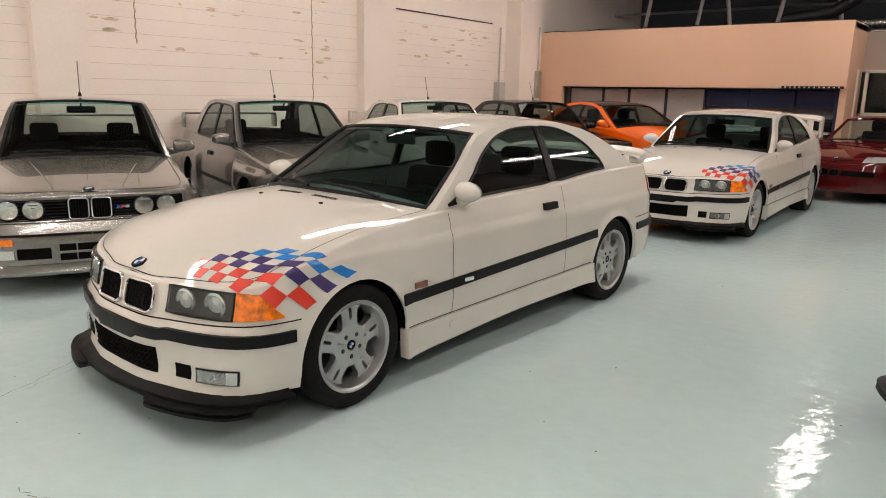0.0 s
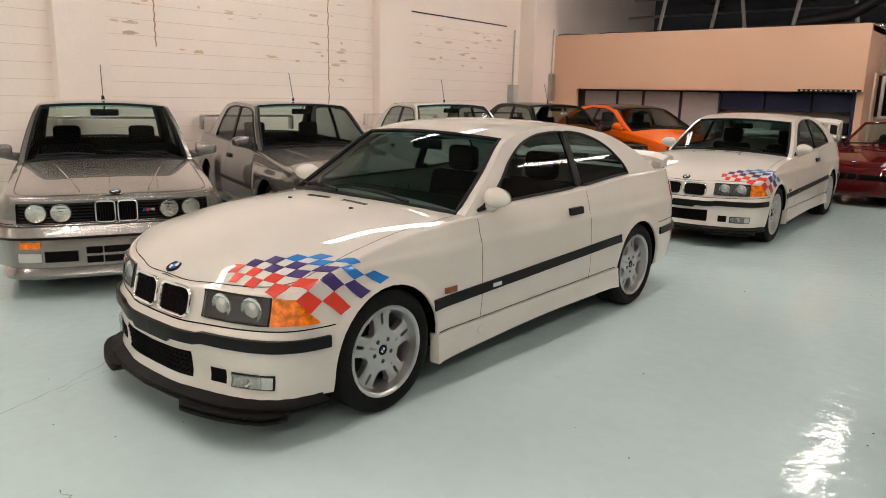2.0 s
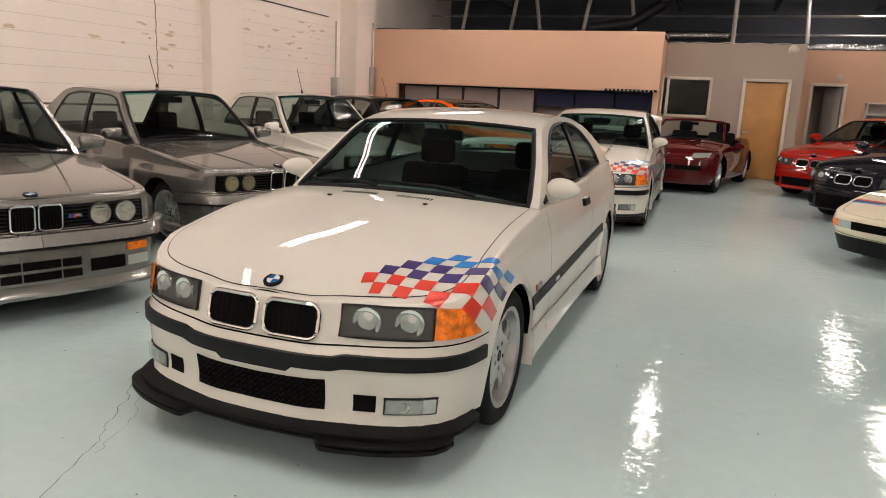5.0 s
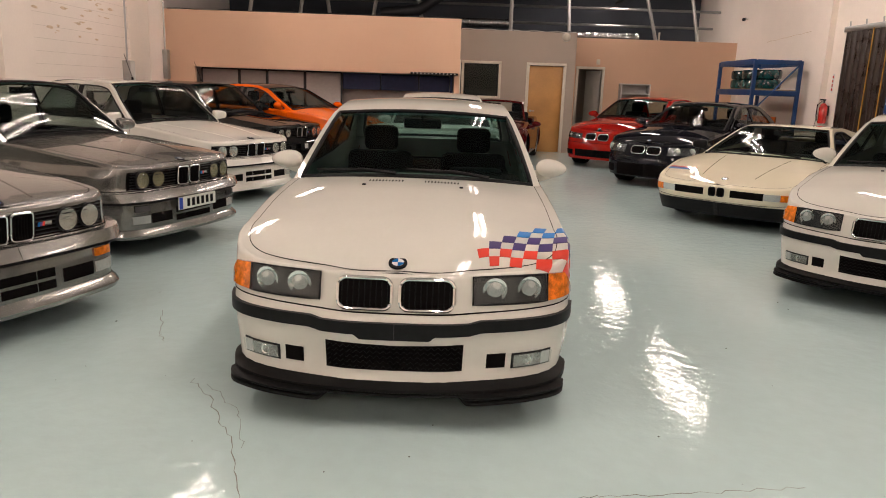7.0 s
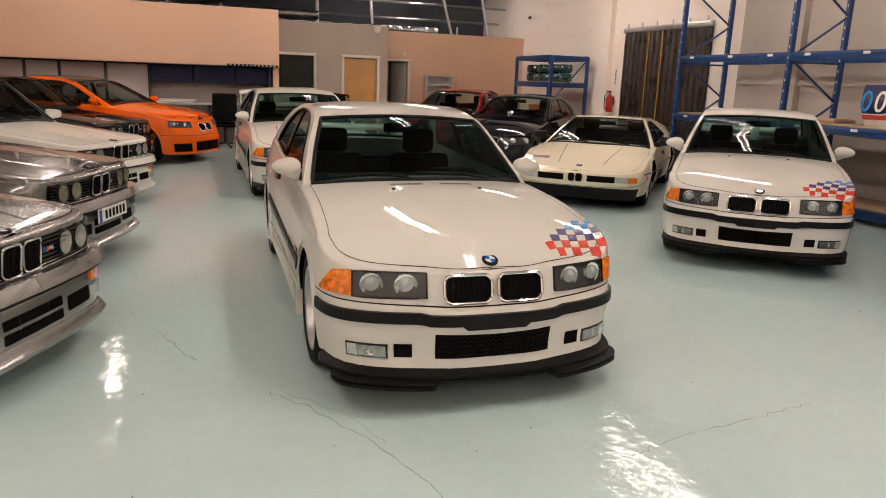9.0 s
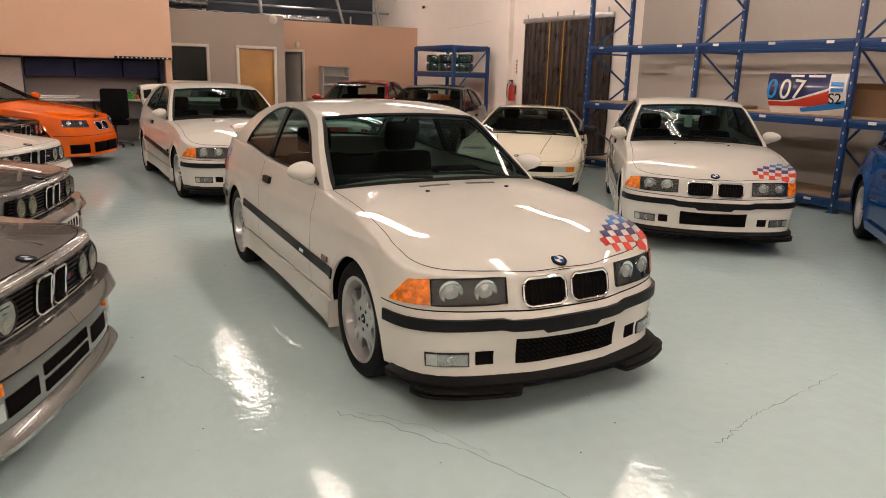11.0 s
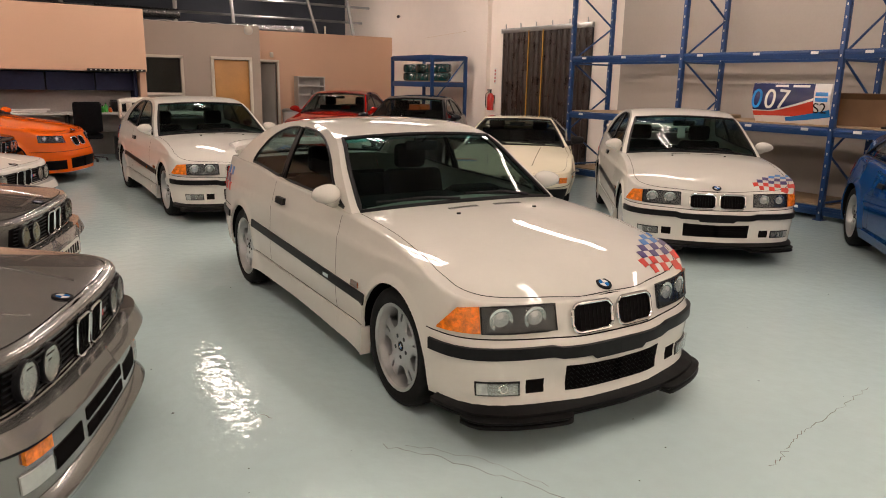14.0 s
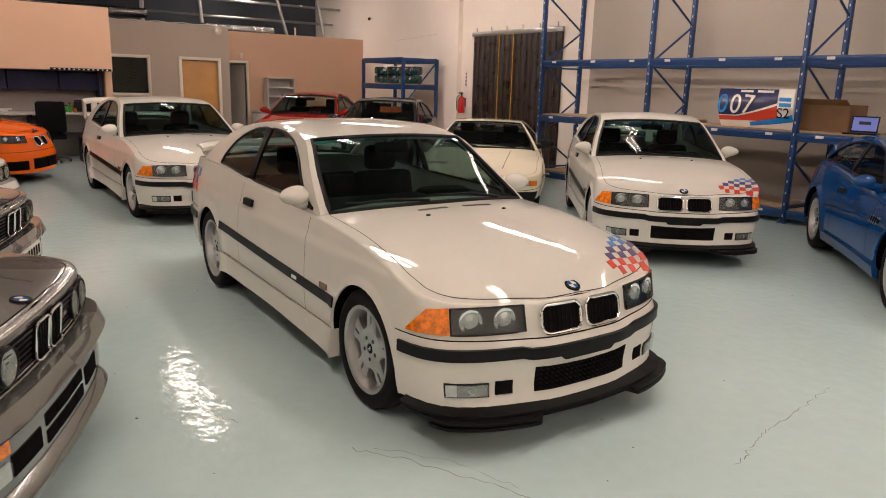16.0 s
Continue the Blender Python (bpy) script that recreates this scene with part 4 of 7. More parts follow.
def face_e30(car, sh, c, plate=None):
    part("grille_panel", [wallpatch(sh, 0.0, sh.sx(0.665), 0.565, 0.705, sd, 16, 3, 0.004) for sd in (1, -1)], GAP, car, "black grille panel behind the lamps")
    for k in range(6):
        z = 0.578 + 0.0235 * k
        for sd in (1, -1):
            part("grille_slat", tube([sh.wall(sh.sx(x), z, 0.010, sd) for x in np.linspace(0.155, 0.64, 12)], 0.0045, 5), TRIM, car)
    kidneys(car, sh, 0.010, 0.142, 0.560, 0.714, 0.022, 7, 0.16)
    for side in (1, -1):
        round_lamp(car, sh, 0.372, 0.637, 0.068, 0.020, side)
        round_lamp(car, sh, 0.532, 0.637, 0.068, 0.022, side)
        for i, mt in enumerate((RBLUE, DIND, DRED)):
            if side == 1:
                part("grille_badge", box(0.188 + 0.015 * i, sh.wall(sh.sx(0.20), 0.63).y - 0.012, 0.633, 0.013, 0.004, 0.026, 0.0, Matrix.Rotation(radians(18), 4, "Y")), mt, car)
        if side == 1:
            part("grille_badge", box(0.243, sh.wall(sh.sx(0.235), 0.63).y - 0.010, 0.633, 0.05, 0.004, 0.022), CHROME, car)
    # bumper: upper ledge, black line, openings, lamps, spoiler
    pm = c["paint"]
    for side in (1, -1):
        part("bumper_ledge", wallpatch(sh, 0.0, sh.sy(-c["arch"] - 0.02), 0.475, 0.545, side, 26, 3, 0.066), pm, car)
        part("bumper_strip", wallpatch(sh, 0.0, sh.sy(-c["arch"] - 0.04), 0.452, 0.470, side, 26, 2, 0.038), TRIM, car)
        part("indicator", wallpatch(sh, sh.sx(0.52), sh.sx(0.65), 0.385, 0.435, side, 6, 2, 0.014), AMBER if c.get("us", True) else DARKIN, car, "amber bumper indicator" if c.get("us", True) else "smoked bumper indicator")
        f = part("fog_lamp", wallpatch(sh, sh.sx(0.52), sh.sx(0.67), 0.285, 0.350, side, 6, 2, 0.006), LAMPW, car)
        part("lens", wallpatch(sh, sh.sx(0.52), sh.sx(0.67), 0.285, 0.350, side, 6, 2, 0.014, 0.006), LENSC, f)
        part("bumper_opening", wallpatch(sh, sh.sx(0.28), sh.sx(0.50), 0.28, 0.36, side, 6, 2, 0.004), GAP, car)
        for zz in (0.262, 0.332):
            for x0, x1 in ((0.0, 0.105), (0.115, 0.225)):
                part("bumper_slot", wallpatch(sh, sh.sx(x0), sh.sx(x1), zz, zz + 0.05, side, 5, 2, 0.004), GAP, car)
        part("side_strip", wallpatch(sh, sh.sy(c["arch"] + 0.2), sh.sy(c["wb"] - c["arch"] - 0.2), 0.46, 0.495, side, 24, 2, 0.010), TRIM, car)
        part("side_skirt", wallpatch(sh, sh.sy(c["arch"] + 0.05), sh.sy(c["wb"] - c["arch"] - 0.05), 0.17, 0.26, side, 24, 3, 0.03), pm, car)
        part("tail_lamp", wallpatch(sh, sh.sy(3.40), sh.sxr(0.3), 0.66, 0.80, side, 10, 3, 0.008), REDL, car)
    vs, fs, n = [], [], 44
    for x in np.linspace(-0.80, 0.80, n + 1):
        sd, s = (1 if x >= 0 else -1), sh.sx(abs(x))
        vs += [sh.wall(s, 0.240, 0.002, sd), sh.wall(s, 0.215, 0.030, sd), sh.wall(s, 0.190, 0.050, sd), sh.wall(s, 0.165, 0.046, sd), sh.wall(s, 0.155, -0.05, sd)]
    for i in range(n):
        for k in range(4):
            fs.append([5 * i + k, 5 * i + k + 1, 5 * i + k + 6, 5 * i + k + 5])
    part("front_spoiler", (vs, fs), pm, car)
    handle(car, sh, 1.62, 0.76)
    p = sh.cap(0, -0.635)
    roundel(car, Matrix.Translation(p + Vector((0, 0, 0.002))) @ Matrix.Rotation(radians(10), 4, "X"), 0.041)
    for sd in (1, -1):
        vs = []
        for y in np.linspace(-0.60, 0.45, 14):
            x = sd * (0.24 + 0.20 * (y + 0.6))
            vs += [sh.cap(x - 0.006, y, 0.0005), sh.cap(x, y, 0.005), sh.cap(x + 0.006, y, 0.0005)]
        part("hood_crease", (vs, [f for i in range(13) for f in ([3 * i, 3 * i + 1, 3 * i + 4, 3 * i + 3], [3 * i + 1, 3 * i + 2, 3 * i + 5, 3 * i + 4])]), pm, car)
    zc = sh.cap(0, 3.4).z
    part("boot_spoiler", [box(0, 3.50, zc + 0.20, 1.36, 0.20, 0.03, 0.012), box(0.67, 3.50, zc + 0.10, 0.03, 0.20, 0.20, 0.012), box(-0.67, 3.50, zc + 0.10, 0.03, 0.20, 0.20, 0.012)], pm, car)
    base = Vector((-0.0, c["back"][1] - 0.85 if c.get("aerial_mid", True) else 0, c["roofz"] + 0.03))
    part("roof_aerial", [tube([base, base + Vector((0, 0.0, 0.04))], [0.017, 0.012], 8), tube([base + Vector((0, 0, 0.03)), base + Vector((0, 0.14, 0.34))], 0.004, 5)], TRIM, car)
    if plate:
        plates(car, sh, 0.41, 0.50 if plate == "white" else 0.30, 0.11 if plate == "white" else 0.13, plate, 0.045)


def face_modern(car, sh, c, kid, lamp, intake, fogs=None, amber=None, drop=0.02):
    kidneys(car, sh, *kid, 0.014, 9, 0.4)
    lamp_unit(car, sh, *lamp, amber, None, drop)
    part("lower_intake", [wallpatch(sh, 0.0, sh.sx(intake[0]), intake[1], intake[2], sd, 8, 3, 0.003) for sd in (1, -1)], GAP, car, "black lower air intake")
    for side in (1, -1):
        if fogs:
            part("brake_duct", wallpatch(sh, sh.sx(fogs[0]), sh.sx(fogs[1]), fogs[2], fogs[3], side, 5, 2, 0.003), GAP, car)
        part("tail_lamp", wallpatch(sh, sh.sy(c["wb"] + 0.62), sh.sxr(0.4), 0.70, 0.84, side, 10, 3, 0.008), REDL, car)
    handle(car, sh, c["door"][1] - 0.15, c["hz"])
    p = sh.cap(0, c["hoodfront"] + 0.05)
    roundel(car, Matrix.Translation(p + Vector((0, 0, 0.002))) @ Matrix.Rotation(radians(22), 4, "X"), 0.041)


def face_m1(car, sh, c):
    for side in (1, -1):
        part("nose_grille", wallpatch(sh, sh.sx(0.15), sh.sx(0.50), 0.375, 0.455, side, 8, 2, 0.004), GAP, car, "black slatted nose grille")
        f = part("parking_lamp", wallpatch(sh, sh.sx(0.50), sh.sx(0.66), 0.38, 0.452, side, 6, 2, 0.008), REFLECT, car)
        part("lens", wallpatch(sh, sh.sx(0.50), sh.sx(0.66), 0.38, 0.452, side, 6, 2, 0.014, 0.008), LENSC, f)
        part("indicator", wallpatch(sh, sh.sx(0.66), sh.sx(0.76), 0.38, 0.452, side, 6, 2, 0.012), AMBER, car)
        part("side_strip", wallpatch(sh, sh.sy(-0.62), sh.sy(3.2), 0.47, 0.485, side, 40, 1, 0.004), TRIM, car)
        part("tail_lamp", wallpatch(sh, sh.sxr(0.75), sh.sxr(0.35), 0.62, 0.76, side, 6, 2, 0.008), REDL, car)
        part("nose_marker", wallpatch(sh, sh.sy(-0.52), sh.sy(-0.44), 0.42, 0.445, side, 3, 1, 0.006), AMBER, car)
        vs = []
        for y in np.linspace(-0.62, 0.35, 12):
            x = side * (0.30 + 0.10 * (y + 0.6))
            vs += [sh.cap(x - 0.004, y, 0.002), sh.cap(x + 0.004, y, 0.002)]
        part("hood_seam", (vs, [[2 * i, 2 * i + 1, 2 * i + 3, 2 * i + 2] for i in range(11)]), GAP, car)
    kidneys(car, sh, 0.012, 0.085, 0.375, 0.47, 0.012, 4, 0.2, TRIM)
    part("front_lip", [wallpatch(sh, 0.0, sh.sx(0.80), 0.14, 0.30, sd, 16, 3, 0.004) for sd in (1, -1)], TRIM, car, "black chin spoiler")
    for i, mt in enumerate((DBLU, DIND, DRED)):
        vs = [sh.cap(x, y + 0.035 * i, 0.003) for y in (-0.50, -0.468) for x in np.linspace(-0.78, -0.46, 8)]
        part("nose_stripe", (vs, [[k, k + 1, k + 9, k + 8] for k in range(7)]), mt, car)
    roundel(car, Matrix.Translation(sh.cap(0, -0.72, 0.002)) @ Matrix.Rotation(radians(14), 4, "X"), 0.038)
    handle(car, sh, 1.5, 0.62)
    part("roof_aerial", tube([(0.2, 1.9, 1.12), (0.2, 1.98, 1.24)], 0.004, 5), TRIM, car)


def face_z1(car, sh, c):
    kidneys(car, sh, 0.012, 0.14, 0.40, 0.50, 0.010, 4, 0.3, TRIM)
    for side in (1, -1):
        part("nose_slot", wallpatch(sh, sh.sx(0.17), sh.sx(0.60), 0.41, 0.49, side, 10, 2, 0.003), GAP, car)

        def lampf(u, v, off):
            return sh.cap(side * (0.40 + 0.28 * u), -0.60 + 0.10 * u + 0.16 * v, off)

        h = part("headlamp", sheet(lampf, 6, 3, 0.006), REFLECT, car, "small flush headlamp")
        part("cover", sheet(lampf, 6, 3, 0.016, 0.006), LENS, h)
        part("tail_lamp", wallpatch(sh, sh.sxr(0.7), sh.sxr(0.35), 0.6, 0.74, side, 6, 2, 0.008), REDL, car)
        part("side_marker", wallpatch(sh, sh.sy(0.42), sh.sy(0.47), 0.55, 0.58, side, 3, 1, 0.006), AMBER, car)
    roundel(car, Matrix.Translation(sh.cap(0, -0.55, 0.002)) @ Matrix.Rotation(radians(20), 4, "X"), 0.038)


def z3_extras(car, sh, c):
    """Chromed gills, amber bumper lamps and skirts of the shooting brake."""
    for side in (1, -1):
        for i in range(4):
            y = 0.52 + 0.055 * i
            part("side_gill", wallpatch(sh, sh.sy(y), sh.sy(y + 0.012), (0.60, 0.60), (0.665, 0.665), side, 2, 2, 0.012), CHROME, car)
        part("gill_opening", wallpatch(sh, sh.sy(0.49), sh.sy(0.74), 0.615, 0.650, side, 6, 2, 0.003), GAP, car)
        part("bumper_indicator", wallpatch(sh, sh.sy(-0.46), sh.sy(-0.30), 0.46, 0.495, side, 6, 2, 0.010), AMBER, car, "amber bumper indicator")
        part("corner_lamp", wallpatch(sh, sh.sx(0.725), sh.sy(-0.33), 0.56, 0.65, side, 6, 3, 0.010), LENSC, car)
        part("side_skirt", wallpatch(sh, sh.sy(0.40), sh.sy(2.05), 0.175, 0.265, side, 20, 3, 0.028), c["paint"], car)


def windscreen_frame(car, sh, c):
    """An open car's raked windscreen in its frame."""
    (y0, y1), w0, w1, z1 = c["screen"], 0.66, 0.55, 1.20

    def at(u, v, off):
        uu = -1 + 2 * u
        z0 = sh.cap(0, y0).z - 0.01
        return Vector(((w0 + (w1 - w0) * v) * uu, y0 + (y1 - y0) * v - 0.14 * (1 - uu * uu) * (1 - 0.4 * v), z0 + (z1 - z0) * v + 0.03 * (1 - uu * uu)))

    g = part("windscreen", sheet(at, 16, 8), WINDG, car)
    part("screen_frame", tube([at(0, v, 0) for v in np.linspace(0, 1, 6)] + [at(u, 1, 0) for u in np.linspace(0.06, 0.94, 14)] + [at(1, v, 0) for v in np.linspace(1, 0, 6)], 0.022, 8), c["paint"], g)
    part("scuttle_seal", tube([at(u, 0, 0) for u in np.linspace(0, 1, 14)], 0.014, 6), TRIM, g)
    mid = at(0.5, 0.85, 0)
    part("inner_mirror", box(0, mid.y + 0.06, mid.z - 0.02, 0.22, 0.03, 0.06, 0.012), INSIDE, car)


BASE = dict(rw=0.312, arch=0.338, wheel="five", tw=0.235, rim=0.238, lip=0.012)
E36 = dict(BASE, wb=2.60, trf=0.795, trr=0.805, roll=0.020, paint=WHITE, rim=0.224, skirtline=(0.325, 0.358), screenglass=GREENG, backglass=GREENB,
           plan=[(0, -0.785), (0.20, -0.778), (0.34, -0.745), (0.52, -0.695), (0.66, -0.628), (0.745, -0.545), (0.790, -0.43), (0.808, -0.25), (0.812, 0.3), (0.817, 1.0), (0.822, 2.0), (0.820, 2.7), (0.80, 3.08), (0.735, 3.38), (0.55, 3.53), (0.25, 3.585), (0, 3.59)],
           side=[(0.12, 0.05), (0.16, 0.036), (0.32, 0.012), (0.46, 0.0), (0.56, 0.002), (0.70, 0.010), (0.762, 0.014), (0.778, 0.024), (0.84, 0.038), (0.90, 0.056), (0.97, 0.078)],
           front=[(0.10, 0.02), (0.20, -0.010), (0.23, 0.0), (0.30, 0.010), (0.40, 0.0), (0.495, 0.0), (0.512, 0.028), (0.55, 0.045), (0.61, 0.060), (0.67, 0.075), (0.70, 0.090)],
           rear=[(0.15, 0.08), (0.30, 0.02), (0.50, 0.0), (0.56, 0.03), (0.70, 0.05), (0.95, 0.12)],
           edge=[(-0.72, 0.674), (-0.65, 0.680), (-0.56, 0.690), (-0.46, 0.722), (-0.37, 0.762), (-0.115, 0.824), (0.146, 0.866), (0.58, 0.898), (0.75, 0.905), (1.0, 0.930), (1.8, 0.948), (2.5, 0.988), (3.0, 0.992), (3.35, 0.978), (3.6, 0.945)],
           mid=[(-0.708, 0.677), (-0.685, 0.688), (-0.655, 0.710), (-0.60, 0.750), (-0.5, 0.797), (-0.3, 0.852), (0.0, 0.904), (0.235, 0.934), (0.45, 0.946), (0.7, 0.955), (3.0, 1.010), (3.35, 1.015), (3.6, 0.98)],
           sill=[(-0.8, 0.211), (-0.3, 0.209), (0.4, 0.19), (2.3, 0.24), (2.9, 0.26), (3.7, 0.29)],
           split=[(-0.8, 0.513), (-0.66, 0.526), (-0.43, 0.535), (-0.3, 0.535), (0.4, 0.49), (2.6, 0.50), (2.9, 0.60), (3.7, 0.60)],
           rail=[(0.62, 0.900), (0.90, 1.092), (1.18, 1.278), (1.42, 1.334), (1.72, 1.356), (2.0, 1.346), (2.36, 1.290), (2.72, 1.160), (3.02, 0.995)],
           roofz=1.356, roofx=0.555, crown=0.030, screen=(0.62, 1.19), back=(3.02, 2.34), bow=(-0.16, -0.07, 0.12, 0.05),
           dlo=[(0.735, 0.912), (0.86, 0.968), (0.99, 1.045), (1.14, 1.163), (1.36, 1.268), (1.56, 1.305), (1.80, 1.314), (2.0, 1.300), (2.20, 1.252), (2.34, 1.188), (2.44, 1.112), (2.505, 1.052), (2.53, 1.008)], bpillar=1.82,
           door=(0.705, 1.88), shut=(0.002, 0.040), seatz=0.28, mirror=(0.82, 0.92), mirrorout=0.070)
E30 = dict(BASE, wb=2.565, trf=0.765, trr=0.775, roll=0.030, paint=SILVER, rw=0.302, arch=0.335, wheel="cross", tw=0.215, rim=0.212, box=0.045, boxmirror=True,
           plan=[(0, -0.745), (0.35, -0.735), (0.60, -0.70), (0.72, -0.63), (0.775, -0.50), (0.79, -0.2), (0.80, 0.5), (0.805, 1.3), (0.80, 2.4), (0.785, 3.2), (0.745, 3.48), (0.60, 3.54), (0.3, 3.555), (0, 3.56)],
           side=[(0.12, 0.04), (0.24, 0.012), (0.50, 0.0), (0.66, 0.010), (0.80, 0.045), (0.95, 0.075)],
           front=[(0.12, 0.0), (0.24, -0.02), (0.44, -0.015), (0.55, 0.03), (0.58, 0.045), (0.72, 0.030)],
           rear=[(0.15, 0.06), (0.35, 0.0), (0.55, 0.0), (0.60, 0.06), (0.90, 0.09)],
           edge=[(-0.75, 0.738), (-0.5, 0.775), (0.0, 0.830), (0.5, 0.880), (1.0, 0.90), (2.4, 0.925), (2.9, 0.945), (3.56, 0.935)],
           mid=[(-0.75, 0.745), (-0.6, 0.775), (-0.2, 0.840), (0.3, 0.900), (0.6, 0.93), (2.8, 0.965), (3.4, 0.97), (3.56, 0.95)],
           sill=[(-0.8, 0.235), (-0.3, 0.235), (0.4, 0.17), (2.3, 0.17), (2.9, 0.24), (3.6, 0.28)],
           split=[(-0.8, 0.555), (-0.3, 0.555), (0.4, 0.48), (2.5, 0.48), (2.9, 0.56), (3.6, 0.56)],
           rail=[(0.60, 0.885), (0.90, 1.135), (1.18, 1.355), (1.35, 1.378), (1.9, 1.390), (2.30, 1.368), (2.55, 1.24), (2.95, 0.945)],
           roofz=1.390, roofx=0.56, crown=0.030, screen=(0.60, 1.19), back=(2.95, 2.30), bow=(-0.07, -0.04, 0.07, 0.03),
           dlo=[(0.68, 0.89), (0.95, 1.12), (1.20, 1.305), (1.40, 1.332), (1.9, 1.343), (2.22, 1.31), (2.36, 1.19), (2.52, 0.95)], bpillar=1.70, seatz=0.26,
           door=(0.62, 1.74), hoodfront=-0.67, hoodgap=0.97, mirror=(0.78, 0.95))
E46 = dict(BASE, wb=2.73, trf=0.80, trr=0.81, roll=0.05, paint=GREYP, rw=0.325, arch=0.36, wheel="twin", tw=0.24, rim=0.235, lip=0.02, hz=0.80,
           plan=[(0, -0.80), (0.32, -0.78), (0.55, -0.71), (0.72, -0.57), (0.81, -0.36), (0.85, 0.0), (0.86, 0.6), (0.865, 1.6), (0.875, 2.5), (0.865, 3.1), (0.80, 3.45), (0.6, 3.64), (0.3, 3.69), (0, 3.70)],
           side=[(0.12, 0.05), (0.24, 0.02), (0.45, 0.0), (0.62, 0.008), (0.78, 0.04), (0.95, 0.085)],
           front=[(0.12, 0.03), (0.20, 0.0), (0.42, 0.0), (0.50, 0.03), (0.60, 0.07), (0.70, 0.12)],
           rear=[(0.15, 0.08), (0.35, 0.0), (0.58, 0.0), (0.75, 0.05), (0.95, 0.10)],
           edge=[(-0.8, 0.66), (-0.55, 0.725), (-0.2, 0.80), (0.3, 0.86), (0.7, 0.905), (1.2, 0.92), (2.6, 0.95), (3.1, 0.96), (3.7, 0.93)],
           mid=[(-0.8, 0.68), (-0.65, 0.745), (-0.3, 0.85), (0.2, 0.925), (0.55, 0.965), (2.9, 1.0), (3.4, 1.01), (3.7, 0.97)],
           sill=[(-0.8, 0.17), (0.4, 0.18), (2.4, 0.18), (3.0, 0.22), (3.7, 0.26)],
           split=[(-0.8, 0.49), (0.0, 0.50), (2.7, 0.50), (3.7, 0.58)],
           rail=[(0.62, 0.90), (1.0, 1.10), (1.38, 1.285), (1.65, 1.335), (2.1, 1.345), (2.5, 1.31), (2.85, 1.17), (3.18, 0.965)],
           roofz=1.345, roofx=0.56, crown=0.032, screen=(0.62, 1.40), back=(3.18, 2.42), bow=(-0.16, -0.09, 0.13, 0.05),
           dlo=[(0.78, 0.93), (1.05, 1.07), (1.42, 1.24), (1.68, 1.288), (2.1, 1.295), (2.45, 1.235), (2.68, 1.11), (2.84, 0.97)], bpillar=1.92,
           door=(0.68, 1.95), hoodfront=-0.70, hoodgap=0.93, mirror=(0.84, 1.0))
M5 = dict(E46, wb=2.83, paint=REDP, edge=[(a, b + 0.02) for a, b in E46["edge"]], mid=[(a, b + 0.02) for a, b in E46["mid"]],
          plan=[(x, y if y < 2 else y + 0.14) for x, y in E46["plan"]], back=(3.34, 2.62), roofz=1.385,
          rail=[(0.62, 0.92), (1.0, 1.12), (1.38, 1.315), (1.65, 1.37), (2.2, 1.385), (2.65, 1.345), (3.0, 1.20), (3.34, 0.985)],
          dlo=[(0.78, 0.95), (1.05, 1.09), (1.42, 1.27), (1.68, 1.322), (2.1, 1.335), (2.55, 1.29), (2.82, 1.14), (2.98, 0.985)])
E92 = dict(M5, wb=2.76, paint=ORANGE, roofz=1.395, trf=0.82, trr=0.83, plan=[(x * 1.03, y * 1.0) for x, y in E46["plan"]], back=(3.24, 2.48),
           edge=[(a, b + 0.04) for a, b in E46["edge"]], mid=[(a, b + 0.045) for a, b in E46["mid"]],
           rail=[(0.62, 0.94), (1.0, 1.13), (1.38, 1.32), (1.65, 1.38), (2.1, 1.395), (2.55, 1.35), (2.9, 1.21), (3.24, 1.0)],
           dlo=[(0.78, 0.97), (1.05, 1.10), (1.42, 1.275), (1.68, 1.328), (2.1, 1.34), (2.45, 1.28), (2.70, 1.15), (2.88, 1.01)])
